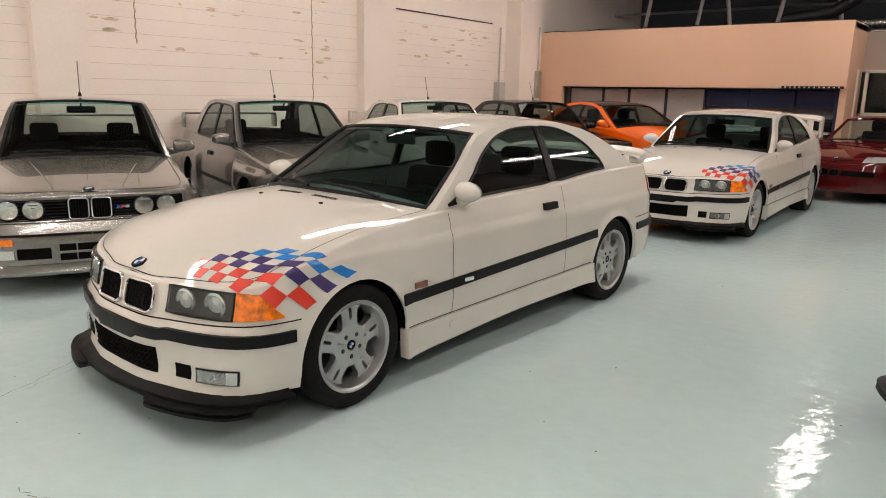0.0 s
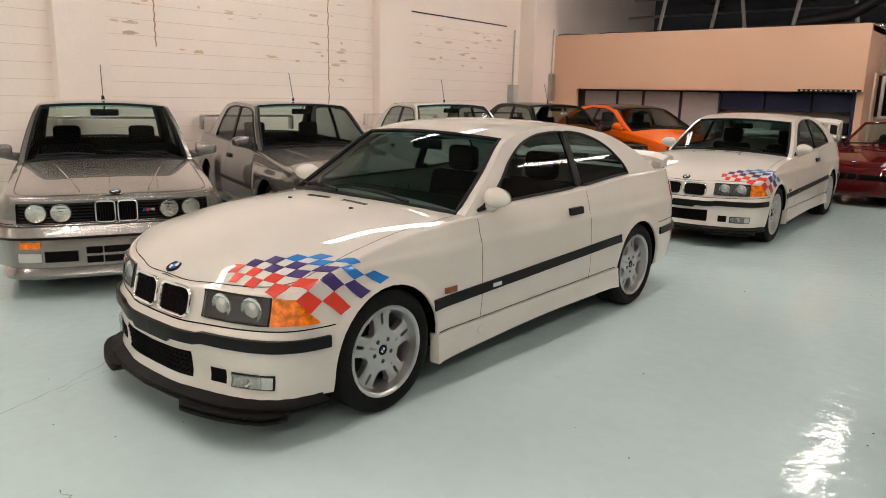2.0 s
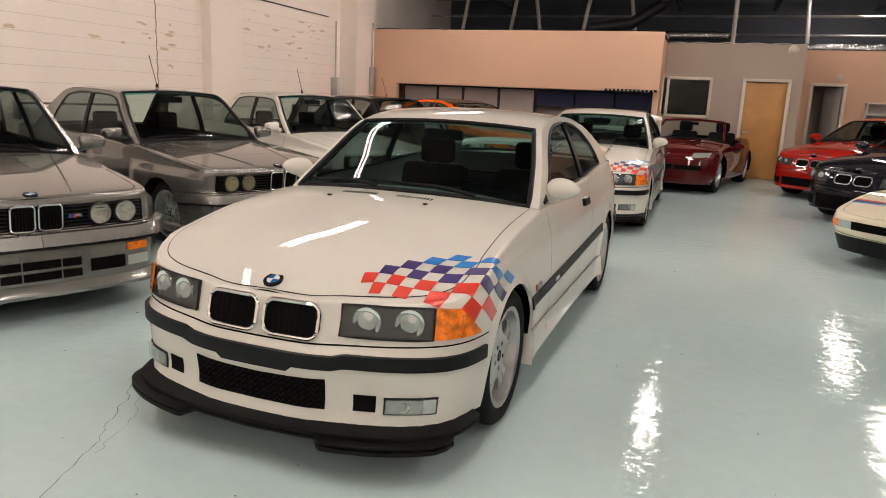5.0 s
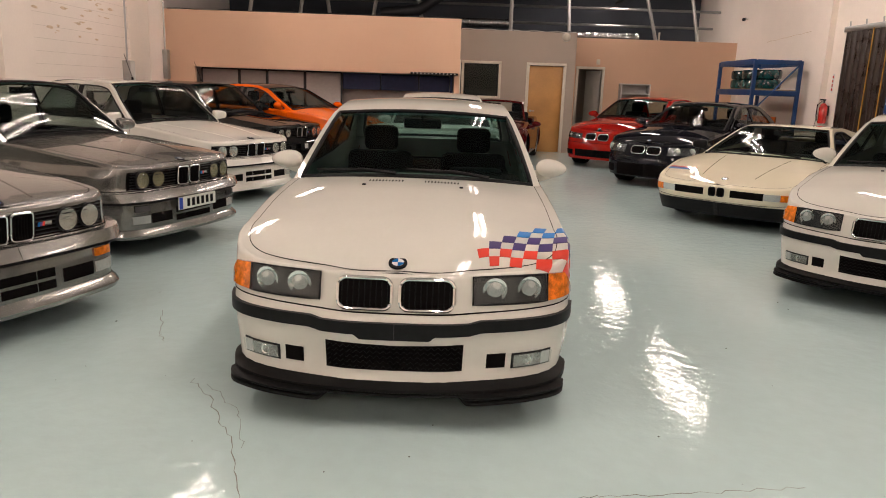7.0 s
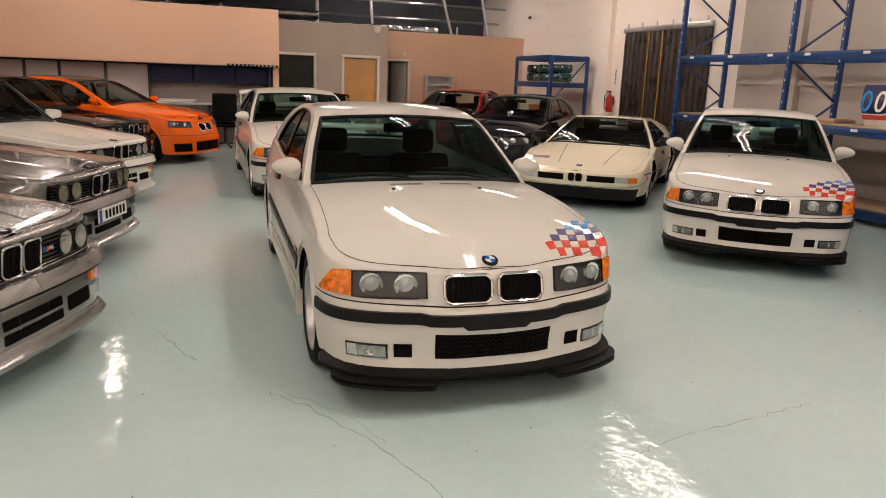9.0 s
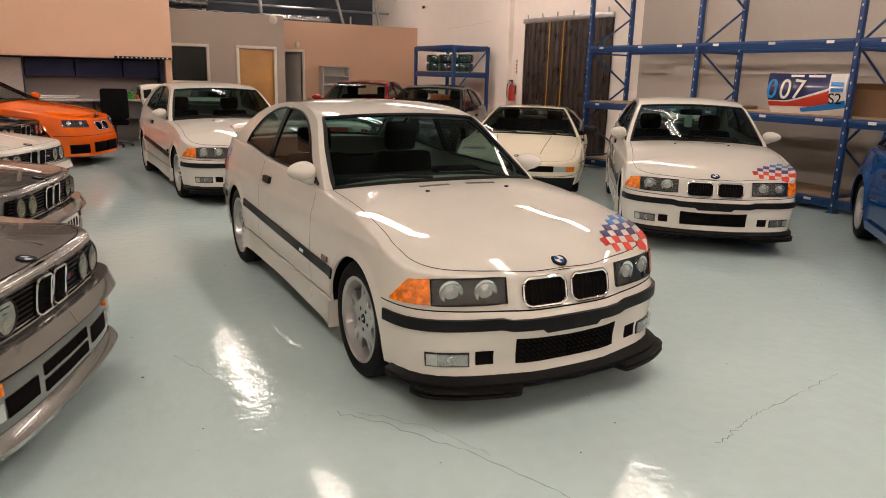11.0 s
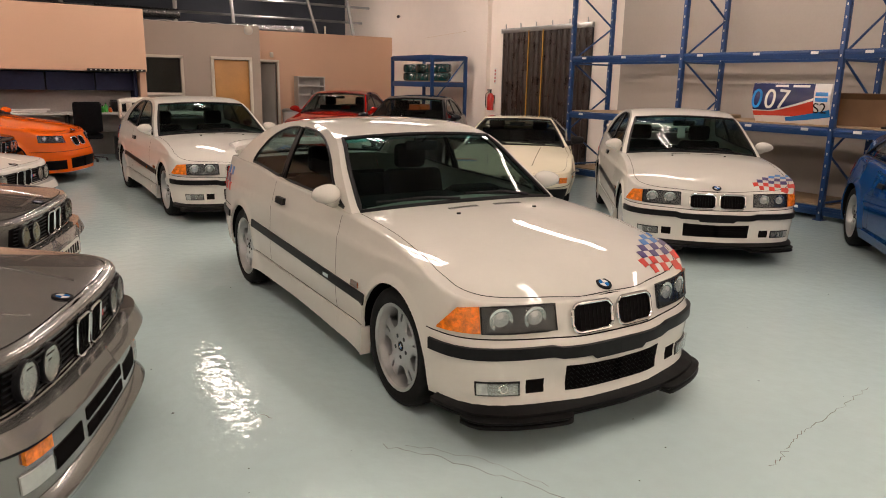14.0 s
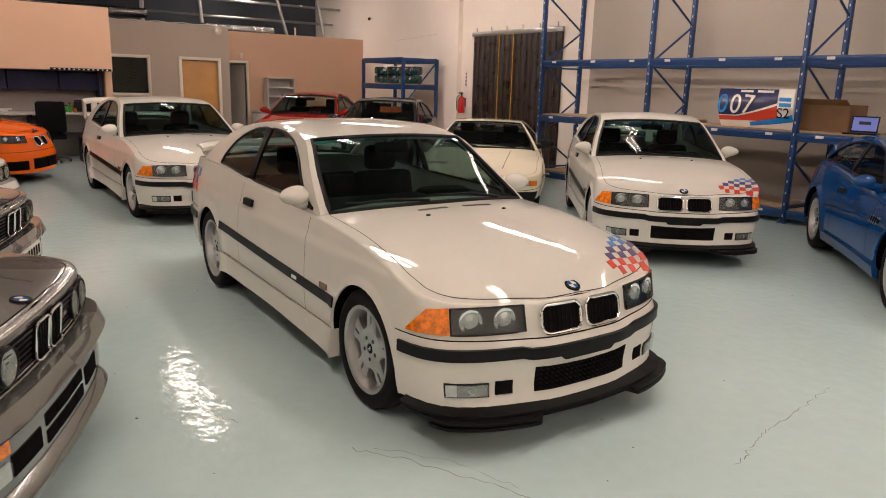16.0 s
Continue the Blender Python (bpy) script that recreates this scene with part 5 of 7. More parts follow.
M1 = dict(BASE, wb=2.56, trf=0.83, trr=0.86, roll=0.03, paint=IVORY, rw=0.305, arch=0.345, wheel="plain", tw=0.23, rim=0.20, lip=0.02,
          plan=[(0, -0.95), (0.40, -0.93), (0.66, -0.86), (0.80, -0.72), (0.86, -0.4), (0.885, 0.1), (0.875, 0.9), (0.88, 1.8), (0.91, 2.6), (0.89, 3.1), (0.82, 3.33), (0.5, 3.40), (0, 3.41)],
          side=[(0.12, 0.08), (0.24, 0.04), (0.46, 0.0), (0.50, 0.004), (0.65, 0.04), (0.90, 0.10)],
          front=[(0.12, 0.14), (0.27, 0.06), (0.36, 0.01), (0.46, 0.0), (0.52, 0.03)],
          rear=[(0.15, 0.10), (0.40, 0.0), (0.80, 0.03), (0.95, 0.06)],
          edge=[(-0.95, 0.492), (-0.7, 0.535), (-0.2, 0.655), (0.3, 0.70), (0.8, 0.735), (1.8, 0.79), (2.6, 0.86), (3.4, 0.86)],
          mid=[(-0.95, 0.50), (-0.7, 0.555), (-0.2, 0.655), (0.3, 0.735), (0.6, 0.775), (2.2, 0.90), (3.4, 0.88)],
          sill=[(-1.0, 0.20), (0.4, 0.17), (2.4, 0.18), (3.4, 0.25)], split=[(-1.0, 0.30), (0.0, 0.45), (2.6, 0.45), (3.4, 0.45)],
          rail=[(0.62, 0.725), (1.0, 0.905), (1.40, 1.075), (1.62, 1.105), (1.95, 1.105), (2.3, 1.06), (2.8, 0.97), (3.25, 0.88)],
          roofz=1.105, roofx=0.53, crown=0.02, screen=(0.62, 1.42), back=(3.25, 2.1), bow=(-0.20, -0.10, 0.03, 0.02),
          dlo=[(0.80, 0.76), (1.05, 0.90), (1.42, 1.04), (1.6, 1.06), (1.85, 1.055), (2.05, 0.98), (2.2, 0.86)], bpillar=1.72,
          door=(0.60, 1.75), hoodfront=-0.80, hoodgap=0.95, mirror=(0.86, 0.95), seatz=0.2, rearseat=False, boxmirror=True)
Z3 = dict(BASE, wb=2.46, trf=0.80, trr=0.86, roll=0.06, paint=BLUEP, rw=0.318, arch=0.355, wheel="plain", tw=0.245, rim=0.225, lip=0.02, hz=0.74,
          plan=[(0, -0.72), (0.30, -0.70), (0.52, -0.64), (0.70, -0.50), (0.79, -0.28), (0.825, 0.0), (0.82, 0.6), (0.825, 1.3), (0.86, 2.0), (0.895, 2.45), (0.87, 2.85), (0.78, 3.15), (0.5, 3.28), (0, 3.31)],
          side=[(0.12, 0.05), (0.24, 0.02), (0.45, 0.0), (0.60, 0.010), (0.75, 0.05), (0.95, 0.11)],
          front=[(0.12, 0.04), (0.22, 0.0), (0.42, 0.0), (0.52, 0.03), (0.62, 0.07), (0.70, 0.12)],
          rear=[(0.15, 0.08), (0.35, 0.0), (0.58, 0.0), (0.75, 0.03), (0.95, 0.06)],
          edge=[(-0.72, 0.62), (-0.45, 0.70), (-0.1, 0.785), (0.3, 0.80), (0.8, 0.83), (1.4, 0.86), (2.1, 0.92), (2.6, 0.945), (3.3, 0.90)],
          mid=[(-0.72, 0.64), (-0.55, 0.715), (-0.2, 0.81), (0.3, 0.875), (0.7, 0.915), (2.6, 0.98), (3.3, 0.93)],
          sill=[(-0.8, 0.17), (0.4, 0.18), (2.2, 0.19), (3.3, 0.26)], split=[(-0.8, 0.48), (0.0, 0.50), (2.4, 0.50), (3.3, 0.56)],
          rail=[(0.68, 0.825), (1.0, 1.02), (1.32, 1.20), (1.55, 1.245), (2.0, 1.255), (2.5, 1.22), (2.9, 1.14), (3.18, 0.92)],
          roofz=1.255, roofx=0.53, crown=0.03, screen=(0.68, 1.34), back=(3.18, 2.88), bow=(-0.12, -0.06, 0.04, 0.03),
          dlo=[(0.85, 0.86), (1.1, 1.02), (1.36, 1.155), (1.6, 1.195), (2.0, 1.20), (2.4, 1.16), (2.62, 1.06), (2.78, 0.96)], bpillar=1.86,
          door=(0.72, 1.85), hoodfront=-0.62, hoodgap=0.93, mirror=(0.92, 0.95), rearseat=False, seatz=0.30)
Z1 = dict(Z3, wb=2.447, paint=MAROON, open=True, rw=0.305, arch=0.34, trf=0.77, trr=0.785, wheel="twin", tw=0.225, rim=0.21,
          plan=[(0, -0.75), (0.30, -0.73), (0.54, -0.67), (0.70, -0.54), (0.78, -0.30), (0.81, 0.0), (0.815, 1.2), (0.825, 2.2), (0.82, 2.6), (0.76, 2.95), (0.5, 3.10), (0, 3.14)],
          edge=[(-0.75, 0.555), (-0.5, 0.64), (-0.2, 0.74), (0.3, 0.79), (0.75, 0.83), (0.9, 0.70), (1.5, 0.66), (1.75, 0.80), (2.1, 0.90), (2.6, 0.89), (3.14, 0.84)],
          mid=[(-0.75, 0.56), (-0.5, 0.675), (-0.1, 0.78), (0.4, 0.86), (0.75, 0.89), (2.0, 0.92), (3.14, 0.86)], screen=(0.62, 1.05), back=(2.0, 1.9), hoodfront=-0.42)


def build_car(name, c, face, m, label, roofm=None, group="", **kw):
    sh = Shell(c)
    car = thing(name, m, label, "car", group)
    pm = c["paint"]
    shell_parts(car, sh, c, pm)
    add_wheels(car, c)
    cabin(car, sh, c)
    if c.get("open"):
        windscreen_frame(car, sh, c)
    else:
        greenhouse(car, sh, c, pm, roofm or pm)
    mirror(car, sh, c, c.get("mirrorpaint", pm))
    face(car, sh, c, **kw)
    return car


# ---- the hall ----
WALLP = mat("painted_block_wall", (0.88, 0.79, 0.71), 0.6, scale=0.8, var=0.06, bump=0.003, fine=30)
# wall paint darkened to carry the shade behind the racks
SHADEDW = mat("rack_shaded_wall_paint", (0.42, 0.37, 0.32), 0.6, scale=0.8, var=0.06, bump=0.002, fine=30)
TANW = mat("tan_partition_paint", (0.67, 0.43, 0.295), 0.6, scale=0.7, var=0.05, bump=0.001, fine=60)
TAUPE = mat("taupe_office_paint", (0.42, 0.35, 0.29), 0.6, scale=0.7, var=0.05, bump=0.001, fine=60)
FLOORM = mat("glossy_grey_green_epoxy", (0.515, 0.650, 0.650), 0.045, scale=0.6, var=0.07, bump=0.0125, fine=11, rvar=0.025, spec=0.18)
CEILP = mat("pale_roof_deck", (0.42, 0.41, 0.39), 0.7, scale=1.0, var=0.1)
# near-black that puts the gloom of dim spaces into the surface colour
DIMDARK = mat("dim_space_dark", (0.03, 0.03, 0.034), 0.7, scale=1.0, var=0.2)
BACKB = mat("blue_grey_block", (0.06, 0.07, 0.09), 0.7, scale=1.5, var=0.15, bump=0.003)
FRAMEW = mat("cream_door_frame", (0.70, 0.65, 0.55), 0.45, scale=3, var=0.04)
OAK = mat("oak_veneer_door", (0.50, 0.25, 0.075), 0.4, scale=2.5, var=0.18, bump=0.001)
RACKB = mat("blue_rack_steel", (0.006, 0.042, 0.15), 0.4, scale=5, var=0.2, rvar=0.1)
BOARD = mat("raw_chipboard", (0.36, 0.25, 0.15), 0.8, scale=8, var=0.25, bump=0.002)
CURT = mat("brown_vinyl_strip", (0.028, 0.018, 0.014), 0.3, scale=3, var=0.12, rvar=0.1)
STEEL = mat("galvanised_steel", (0.45, 0.45, 0.44), 0.35, 0.9, scale=6, var=0.15)
RUST = mat("rust_stain", (0.42, 0.26, 0.12), 0.8, scale=14, var=0.5)
PANELG = mat("grey_fabric_panel", (0.42, 0.38, 0.36), 0.8, scale=20, var=0.08)
NAVY = mat("navy_fabric_bin", (0.022, 0.028, 0.075), 0.8, scale=20, var=0.15)
DARKST = mat("dark_steel", (0.03, 0.03, 0.034), 0.5, 0.5, scale=6, var=0.2)
EXTRED = mat("extinguisher_red", (0.55, 0.02, 0.015), 0.25, coat=1.0)
KRAFT = mat("brown_cardboard", (0.20, 0.11, 0.055), 0.8, scale=5, var=0.12)
LABELW = mat("white_label", (0.75, 0.73, 0.70), 0.5)
TEAL = mat("teal_shrink_wrap", (0.004, 0.045, 0.045), 0.15, coat=1.0, scale=10, var=0.5)
GREYPLAST = mat("light_grey_plastic", (0.55, 0.53, 0.50), 0.5, scale=8, var=0.05)

XW, XE, YS, YN, ZC = -9.45, 4.75, -7.0, 21.0, 4.75


def slab(name, x0, x1, y0, y1, z0, z1, material, label="", category="", kind="structure", parent=None):
    ob = part(name, box((x0 + x1) / 2, (y0 + y1) / 2, (z0 + z1) / 2, x1 - x0, y1 - y0, z1 - z0), material, parent, smooth=False)
    if parent is None:
        tagged(ob, label, category, "", kind)
    return ob


slab("floor", XW - 0.3, XE + 0.3, YS - 0.3, YN + 0.3, -0.2, 0.0, FLOORM, "glossy pale blue-green epoxy floor with hairline cracks", "floor")
slab("ceiling", XW - 0.3, XE + 0.3, YS - 0.3, 16.5, ZC, ZC + 0.2, CEILP, "pale painted roof deck over the hall", "ceiling")
# far deck coloured dark to give the dim roof space
slab("ceiling_far", XW - 0.3, XE + 0.3, 16.5, YN + 0.3, ZC, ZC + 0.2, DIMDARK, "roof deck over the offices, coloured dark for the dim roof space", "ceiling")
slab("wall_west", XW - 0.3, XW, YS, YN, 0, ZC, WALLP, "white painted block wall with rust stains", "wall")
slab("wall_south", XW, XE, YS - 0.3, YS, 0, ZC, WALLP, "plain painted wall behind the hall", "wall")
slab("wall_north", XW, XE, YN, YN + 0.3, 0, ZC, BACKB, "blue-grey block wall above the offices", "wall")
# the stretch behind the racks has its shade put into the colour
for a, b, mt in ((YS, 8.95, SHADEDW), (8.95, 9.70, WALLP), (12.52, YN, WALLP)):
    slab("wall_east", XE, XE + 0.3, a, b, 0, ZC, mt, "white painted wall, coloured darker where the racks shade it", "wall")
slab("wall_east", XE, XE + 0.3, 9.70, 12.52, 2.80, ZC, WALLP, "white painted wall over the strip curtain", "wall")
# added dark sheet: the shade beyond the curtain as a surface
slab("dock_dark_sheet", XE + 1.2, XE + 1.3, 9.0, 13.2, 0, 3.0, DIMDARK, "dark sheet standing in for the dim space behind the strip curtain", "wall")
for y0, y1, d in ((-2.0, -1.35, 0.16), (3.64, 4.29, 0.16), (9.17, 10.0, 0.18), (13.85, 14.73, 0.42)):
    slab("pilaster", XW, XW + d, y0, y1, 0, ZC, WALLP, "painted pilaster on the block wall", "pilaster")
# offices at the far end
PZ = 2.93
slab("partition_upper", -9.03, -2.54, 14.73, 14.85, 1.73, PZ, TANW, "tan partition wall above the work bench", "partition")
slab("partition_end", -9.03, -8.42, 14.73, 14.85, 0, 1.73, TANW, "tan partition wall end", "partition")
slab("partition_side", -2.66, -2.54, 14.85, 16.05, 0, PZ, TANW, "tan return wall of the office", "partition")
slab("alcove_back", -9.03, -2.66, 16.0, 16.1, 0, PZ, PANELG, "grey back wall of the bench alcove", "wall")
slab("office_wall_under_window", -2.54, -1.56, 16.05, 16.17, 0, 1.28, TAUPE, "taupe office wall", "wall")
slab("office_wall_over_window", -2.54, -1.56, 16.05, 16.17, 2.07, 2.82, TAUPE, "taupe office wall", "wall")
slab("office_wall_pier", -1.56, -0.86, 16.05, 16.17, 0, 2.82, TAUPE, "taupe office wall", "wall")
slab("office_wall_over_door", -0.86, -0.03, 16.05, 16.17, 2.05, 2.82, TAUPE, "taupe office wall", "wall")
slab("office_wall_corner", -0.03, 0.24, 16.05, 16.17, 0, 2.82, TAUPE, "taupe office wall", "wall")
slab("office_wall_return", 0.12, 0.24, 16.17, 17.85, 0, 2.82, TAUPE, "taupe office return wall", "wall")
slab("far_wall_pier", 0.24, 0.62, 17.85, 17.97, 0, 2.85, TANW, "tan office wall", "wall")
slab("far_wall_over_door", 0.62, 1.30, 17.85, 17.97, 2.06, 2.85, TANW, "tan office wall", "wall")
slab("far_wall", 1.30, XE, 17.85, 17.97, 0, 2.85, TANW, "tan office wall", "wall")
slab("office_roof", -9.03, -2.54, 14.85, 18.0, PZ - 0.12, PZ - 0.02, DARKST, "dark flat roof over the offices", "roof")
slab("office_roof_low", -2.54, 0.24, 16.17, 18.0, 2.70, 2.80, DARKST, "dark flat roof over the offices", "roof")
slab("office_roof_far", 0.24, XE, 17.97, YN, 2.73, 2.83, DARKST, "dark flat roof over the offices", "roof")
slab("far_room_wall", -2.6, 1.6, 19.0, 19.1, 0, 2.7, TAUPE, "wall of the room beyond the open door", "wall")


# ---- fluorescent rows ----
TUBE = glow("fluorescent_tube_glow", TUBE_COLOUR, TUBE_POWER)


def strip_light(x, y):
    t = thing("strip_light", Matrix.Translation((x, y, 4.30)), "twin-tube fluorescent strip light under the roof", "lamp", "strip lights")
    part("housing", box(0, 0, 0.05, 0.26, 3.15, 0.06, 0.012), GREYPLAST, t)
    for s in (0.07, -0.07):
        part("tube", tube([(s, -1.53, 0), (s, 1.53, 0)], 0.028, 10), TUBE, t)
    for yy in (-0.9, 0.9):
        part("hanger", tube([(0, yy, 0.08), (0, yy, 0.45)], 0.006, 5), STEEL, t)


for x in (-6.1, -2.0, 2.1):
    for y in (-5.9, 0.2, 6.3, 12.3):
        strip_light(x, y)
strip_light(2.1, 18.2)


# ---- cars ----
def at(x, y, turn):
    return pose(x, y, 0, 0, 0, turn)


build_car("sports_coupe", E36, face_e36, at(-2.995, 2.185, -1.15), "white two-door coupe with a chequered flag on its fender", wing="low")
build_car("sports_coupe", dict(E36, wheel="twin"), face_e36, at(-2.87, 8.18, 0.5), "white two-door coupe with a tall boot spoiler and chequered fender", wing="high")
tagged_coupe = build_car("sports_coupe", E36, face_e36, at(0.76, 3.89, -39.9), "white two-door coupe with a paper tag behind its windscreen", wing="low")
build_car("boxy_coupe", E30, face_e30, at(-5.83, 2.585, 66.0), "silver-grey boxy coupe with a roof aerial and amber bumper lamps")
build_car("boxy_coupe", dict(E30, paint=SILVER2, us=False), face_e30, at(-5.775, 5.06, 71.0), "dark silver boxy coupe with a pale number plate", plate="white")
build_car("boxy_coupe", dict(E30, paint=WHITE), face_e30, at(-5.79, 7.69, 62.0), "white boxy coupe with a black grille panel")
build_car("boxy_coupe", dict(E30, paint=BLACKP), face_e30, at(-5.92, 11.05, 66.0), "black boxy coupe with a black show plate", plate="black")
build_car("modern_coupe", E92, lambda car, sh, c: face_modern(car, sh, c, (0.02, 0.20, 0.56, 0.69), (0.40, 0.78, 0.62, 0.72), (0.40, 0.22, 0.38), (0.50, 0.76, 0.22, 0.36)), at(-4.80, 12.39, 61.0), "bright orange coupe with a black roof", roofm=BLACKP)
build_car("open_roadster", Z1, face_z1, at(-1.98, 12.80, -12.0), "maroon open roadster with its top down")
build_car("sports_saloon", M5, lambda car, sh, c: face_modern(car, sh, c, (0.02, 0.24, 0.55, 0.67), (0.34, 0.72, 0.56, 0.66), (0.45, 0.22, 0.36), (0.52, 0.74, 0.24, 0.34)), at(0.62, 13.20, -38.0), "red sports saloon with twin round headlamps")
build_car("modern_coupe", E46, lambda car, sh, c: face_modern(car, sh, c, (0.02, 0.25, 0.54, 0.66), (0.36, 0.76, 0.54, 0.66), (0.48, 0.19, 0.38), (0.56, 0.76, 0.22, 0.34)), at(0.87, 10.45, -41.5), "dark blue-grey coupe with chromed grille surrounds")
build_car("wedge_coupe", dict(M1, mirrorpaint=TRIM), face_m1, at(0.88, 7.20, -41.0), "ivory wedge-shaped coupe with a tricolour stripe on its nose")
build_car("shooting_brake", Z3, lambda car, sh, c: face_modern(car, sh, c, (0.02, 0.20, 0.46, 0.58), (0.36, 0.72, 0.53, 0.65), (0.40, 0.20, 0.36), (0.50, 0.70, 0.22, 0.32), None) or z3_extras(car, sh, c), at(1.01, 0.92, -50.4), "bright blue two-door shooting brake")


# ---- doors, window and fittings of the offices ----
def door_frame(name, x0, x1, y, z1, label):
    t = thing(name, Matrix.Translation(((x0 + x1) / 2, y, 0)), label, "door frame")
    t["kind"] = "structure"
    w = x1 - x0
    for s in (-1, 1):
        part("jamb", box(s * (w / 2 + 0.025), -0.012, z1 / 2, 0.07, 0.05, z1, 0.006), FRAMEW, t)
    part("head", box(0, -0.012, z1 + 0.032, w + 0.12, 0.05, 0.065, 0.006), FRAMEW, t)
    return t


door_frame("door_frame", -0.86, -0.03, 16.04, 2.05, "cream painted door frame in the taupe wall")
d = tagged(part("door_1", box(-0.445, 16.10, 1.02, 0.82, 0.045, 2.03, 0.004), OAK), "closed oak-veneer office door with a steel handle", "door", "", "structure")
part("door_handle", [tube([(-0.78, 16.075, 0.98), (-0.78, 16.02, 0.98), (-0.68, 16.02, 0.98)], 0.010, 8), box(-0.78, 16.072, 0.98, 0.05, 0.012, 0.05, 0.005)], STEEL, d)
door_frame("door_frame", 0.64, 1.28, 17.84, 2.06, "cream painted door frame in the tan wall")
m = pose(1.26, 17.92, 0, 0, 0, -62)
dl = tagged(part("door_2", moved(box(-0.30, 0, 1.02, 0.60, 0.04, 2.02, 0.004), m), GREYPLAST), "pale door standing ajar", "door", "", "structure")
part("door_handle", moved(tube([(-0.55, -0.02, 0.98), (-0.55, -0.07, 0.98), (-0.45, -0.07, 0.98)], 0.010, 8), m), STEEL, dl)

w = thing("window_1", Matrix.Translation((-2.0, 16.05, 1.675)), "dark office window in a cream frame", "window")
w["kind"] = "structure"
for s in (-1, 1):
    part("window_frame_side", box(s * 0.445, -0.012, 0, 0.06, 0.06, 0.86, 0.005), FRAMEW, w)
    part("window_frame_rail", box(0, -0.012, s * 0.405, 0.95, 0.06, 0.06, 0.005), FRAMEW, w)
part("pane", box(0, 0.03, 0, 0.86, 0.008, 0.78), SIDEG, w)
# added backing whose dark colour gives the window its unlit room
slab("office_dark_back", -2.5, -0.1, 17.3, 17.4, 0, 2.7, DARKST, "dark backing added for the unlit office behind the window", "wall")
e = tagged(part("white_trim_strip", box(-2.52, 15.55, 1.05, 0.03, 0.09, 2.1, 0.005), FRAMEW), "white door trim on the office return wall", "trim", "", "structure")
t = thing("wall_dome", Matrix.Translation((-0.02, 16.04, 2.72)), "round white dome fitting high on the wall", "fitting")
part("dome", moved(lathe([(0.0, -0.09), (0.05, -0.08), (0.085, -0.045), (0.095, 0.0)], 20, "y"), Matrix.Identity(4)), FRAMEW, t)
part("base", lathe([(0.0, -0.012), (0.105, -0.012), (0.105, 0.008)], 20, "y"), GREYPLAST, t)
tagged(part("wall_sensor", box(1.15, 17.83, 2.25, 0.09, 0.05, 0.13, 0.01), FRAMEW), "small white sensor over the open door", "sensor")

# bench alcove
for i, (a, b) in enumerate(((-8.38, -7.55), (-7.52, -6.92), (-6.89, -6.06), (-6.03, -5.22))):
    p = thing("office_divider", Matrix.Translation(((a + b) / 2, 15.12, 0)), "grey fabric office divider panel with dark edging", "divider", "office dividers")
    part("fabric", box(0, 0, 0.86, b - a - 0.03, 0.05, 1.66, 0.01), PANELG, p)
    for s in (-1, 1):
        part("post", box(s * (b - a) / 2, 0, 0.86, 0.03, 0.06, 1.70, 0.004), DARKST, p)
    part("top_rail", box(0, 0, 1.71, b - a, 0.06, 0.03, 0.004), DARKST, p)
for a, b in ((-5.19, -4.33), (-4.32, -3.46), (-3.45, -2.752)):
    p = thing("overhead_bin", Matrix.Translation(((a + b) / 2, 15.28, 1.53)), "navy fabric overhead storage bin", "cabinet", "overhead bins")
    part("body", box(0, 0.02, 0, b - a - 0.01, 0.34, 0.36, 0.008), DARKST, p)
    part("flap", box(0, -0.16, 0, b - a - 0.02, 0.03, 0.35, 0.01), NAVY, p)
tagged(part("back_panel", box(-4.0, 15.52, 0.93, 2.5, 0.04, 0.85, 0.005), PANELG), "grey fabric panel behind the desk", "divider")
tagged(part("end_panel", box(-2.72, 15.25, 0.87, 0.06, 0.50, 1.74, 0.01), NAVY), "navy end panel beside the desk", "divider")
k = thing("desk", Matrix.Translation((-4.0, 15.25, 0)), "long grey work desk with dark legs", "desk")
part("desktop", box(0, 0, 0.90, 2.45, 0.62, 0.04, 0.008), GREYPLAST, k)
for s in (-1.15, 0, 1.15):
    part("leg", box(s, 0.05, 0.44, 0.05, 0.50, 0.88, 0.004), DARKST, k)
k = thing("power_strip", Matrix.Translation((-3.1, 14.70, 1.75)), "long black power strip with pale sockets", "power strip")
part("bar", box(0, 0, 0, 1.06, 0.05, 0.045, 0.006), TRIM, k)
for i in range(12):
    part("socket", box(-0.46 + 0.083 * i, -0.027, 0.0, 0.030, 0.006, 0.024), LABELW, k)
k = thing("office_chair", Matrix.Translation((-3.72, 14.62, 0)), "black padded office chair at the desk", "chair")
part("backrest", box(0, -0.16, 0.86, 0.50, 0.10, 0.58, 0.045), FABRIC, k)
part("seat", box(0, 0.08, 0.49, 0.50, 0.48, 0.10, 0.04), FABRIC, k)
part("column", tube([(0, 0.08, 0.08), (0, 0.08, 0.45)], 0.028, 10), DARKST, k)
for i in range(5):
    a = 2 * math.pi * i / 5
    part("foot", [tube([(0, 0.08, 0.10), (0.30 * math.cos(a), 0.08 + 0.30 * math.sin(a), 0.055)], 0.018, 6), box(0.30 * math.cos(a), 0.08 + 0.30 * math.sin(a), 0.028, 0.045, 0.045, 0.056, 0.012)], DARKST, k)
GREENP = mat("green_bottle", (0.05, 0.35, 0.05), 0.3)
ORANP = mat("orange_bottle", (0.6, 0.13, 0.02), 0.3)
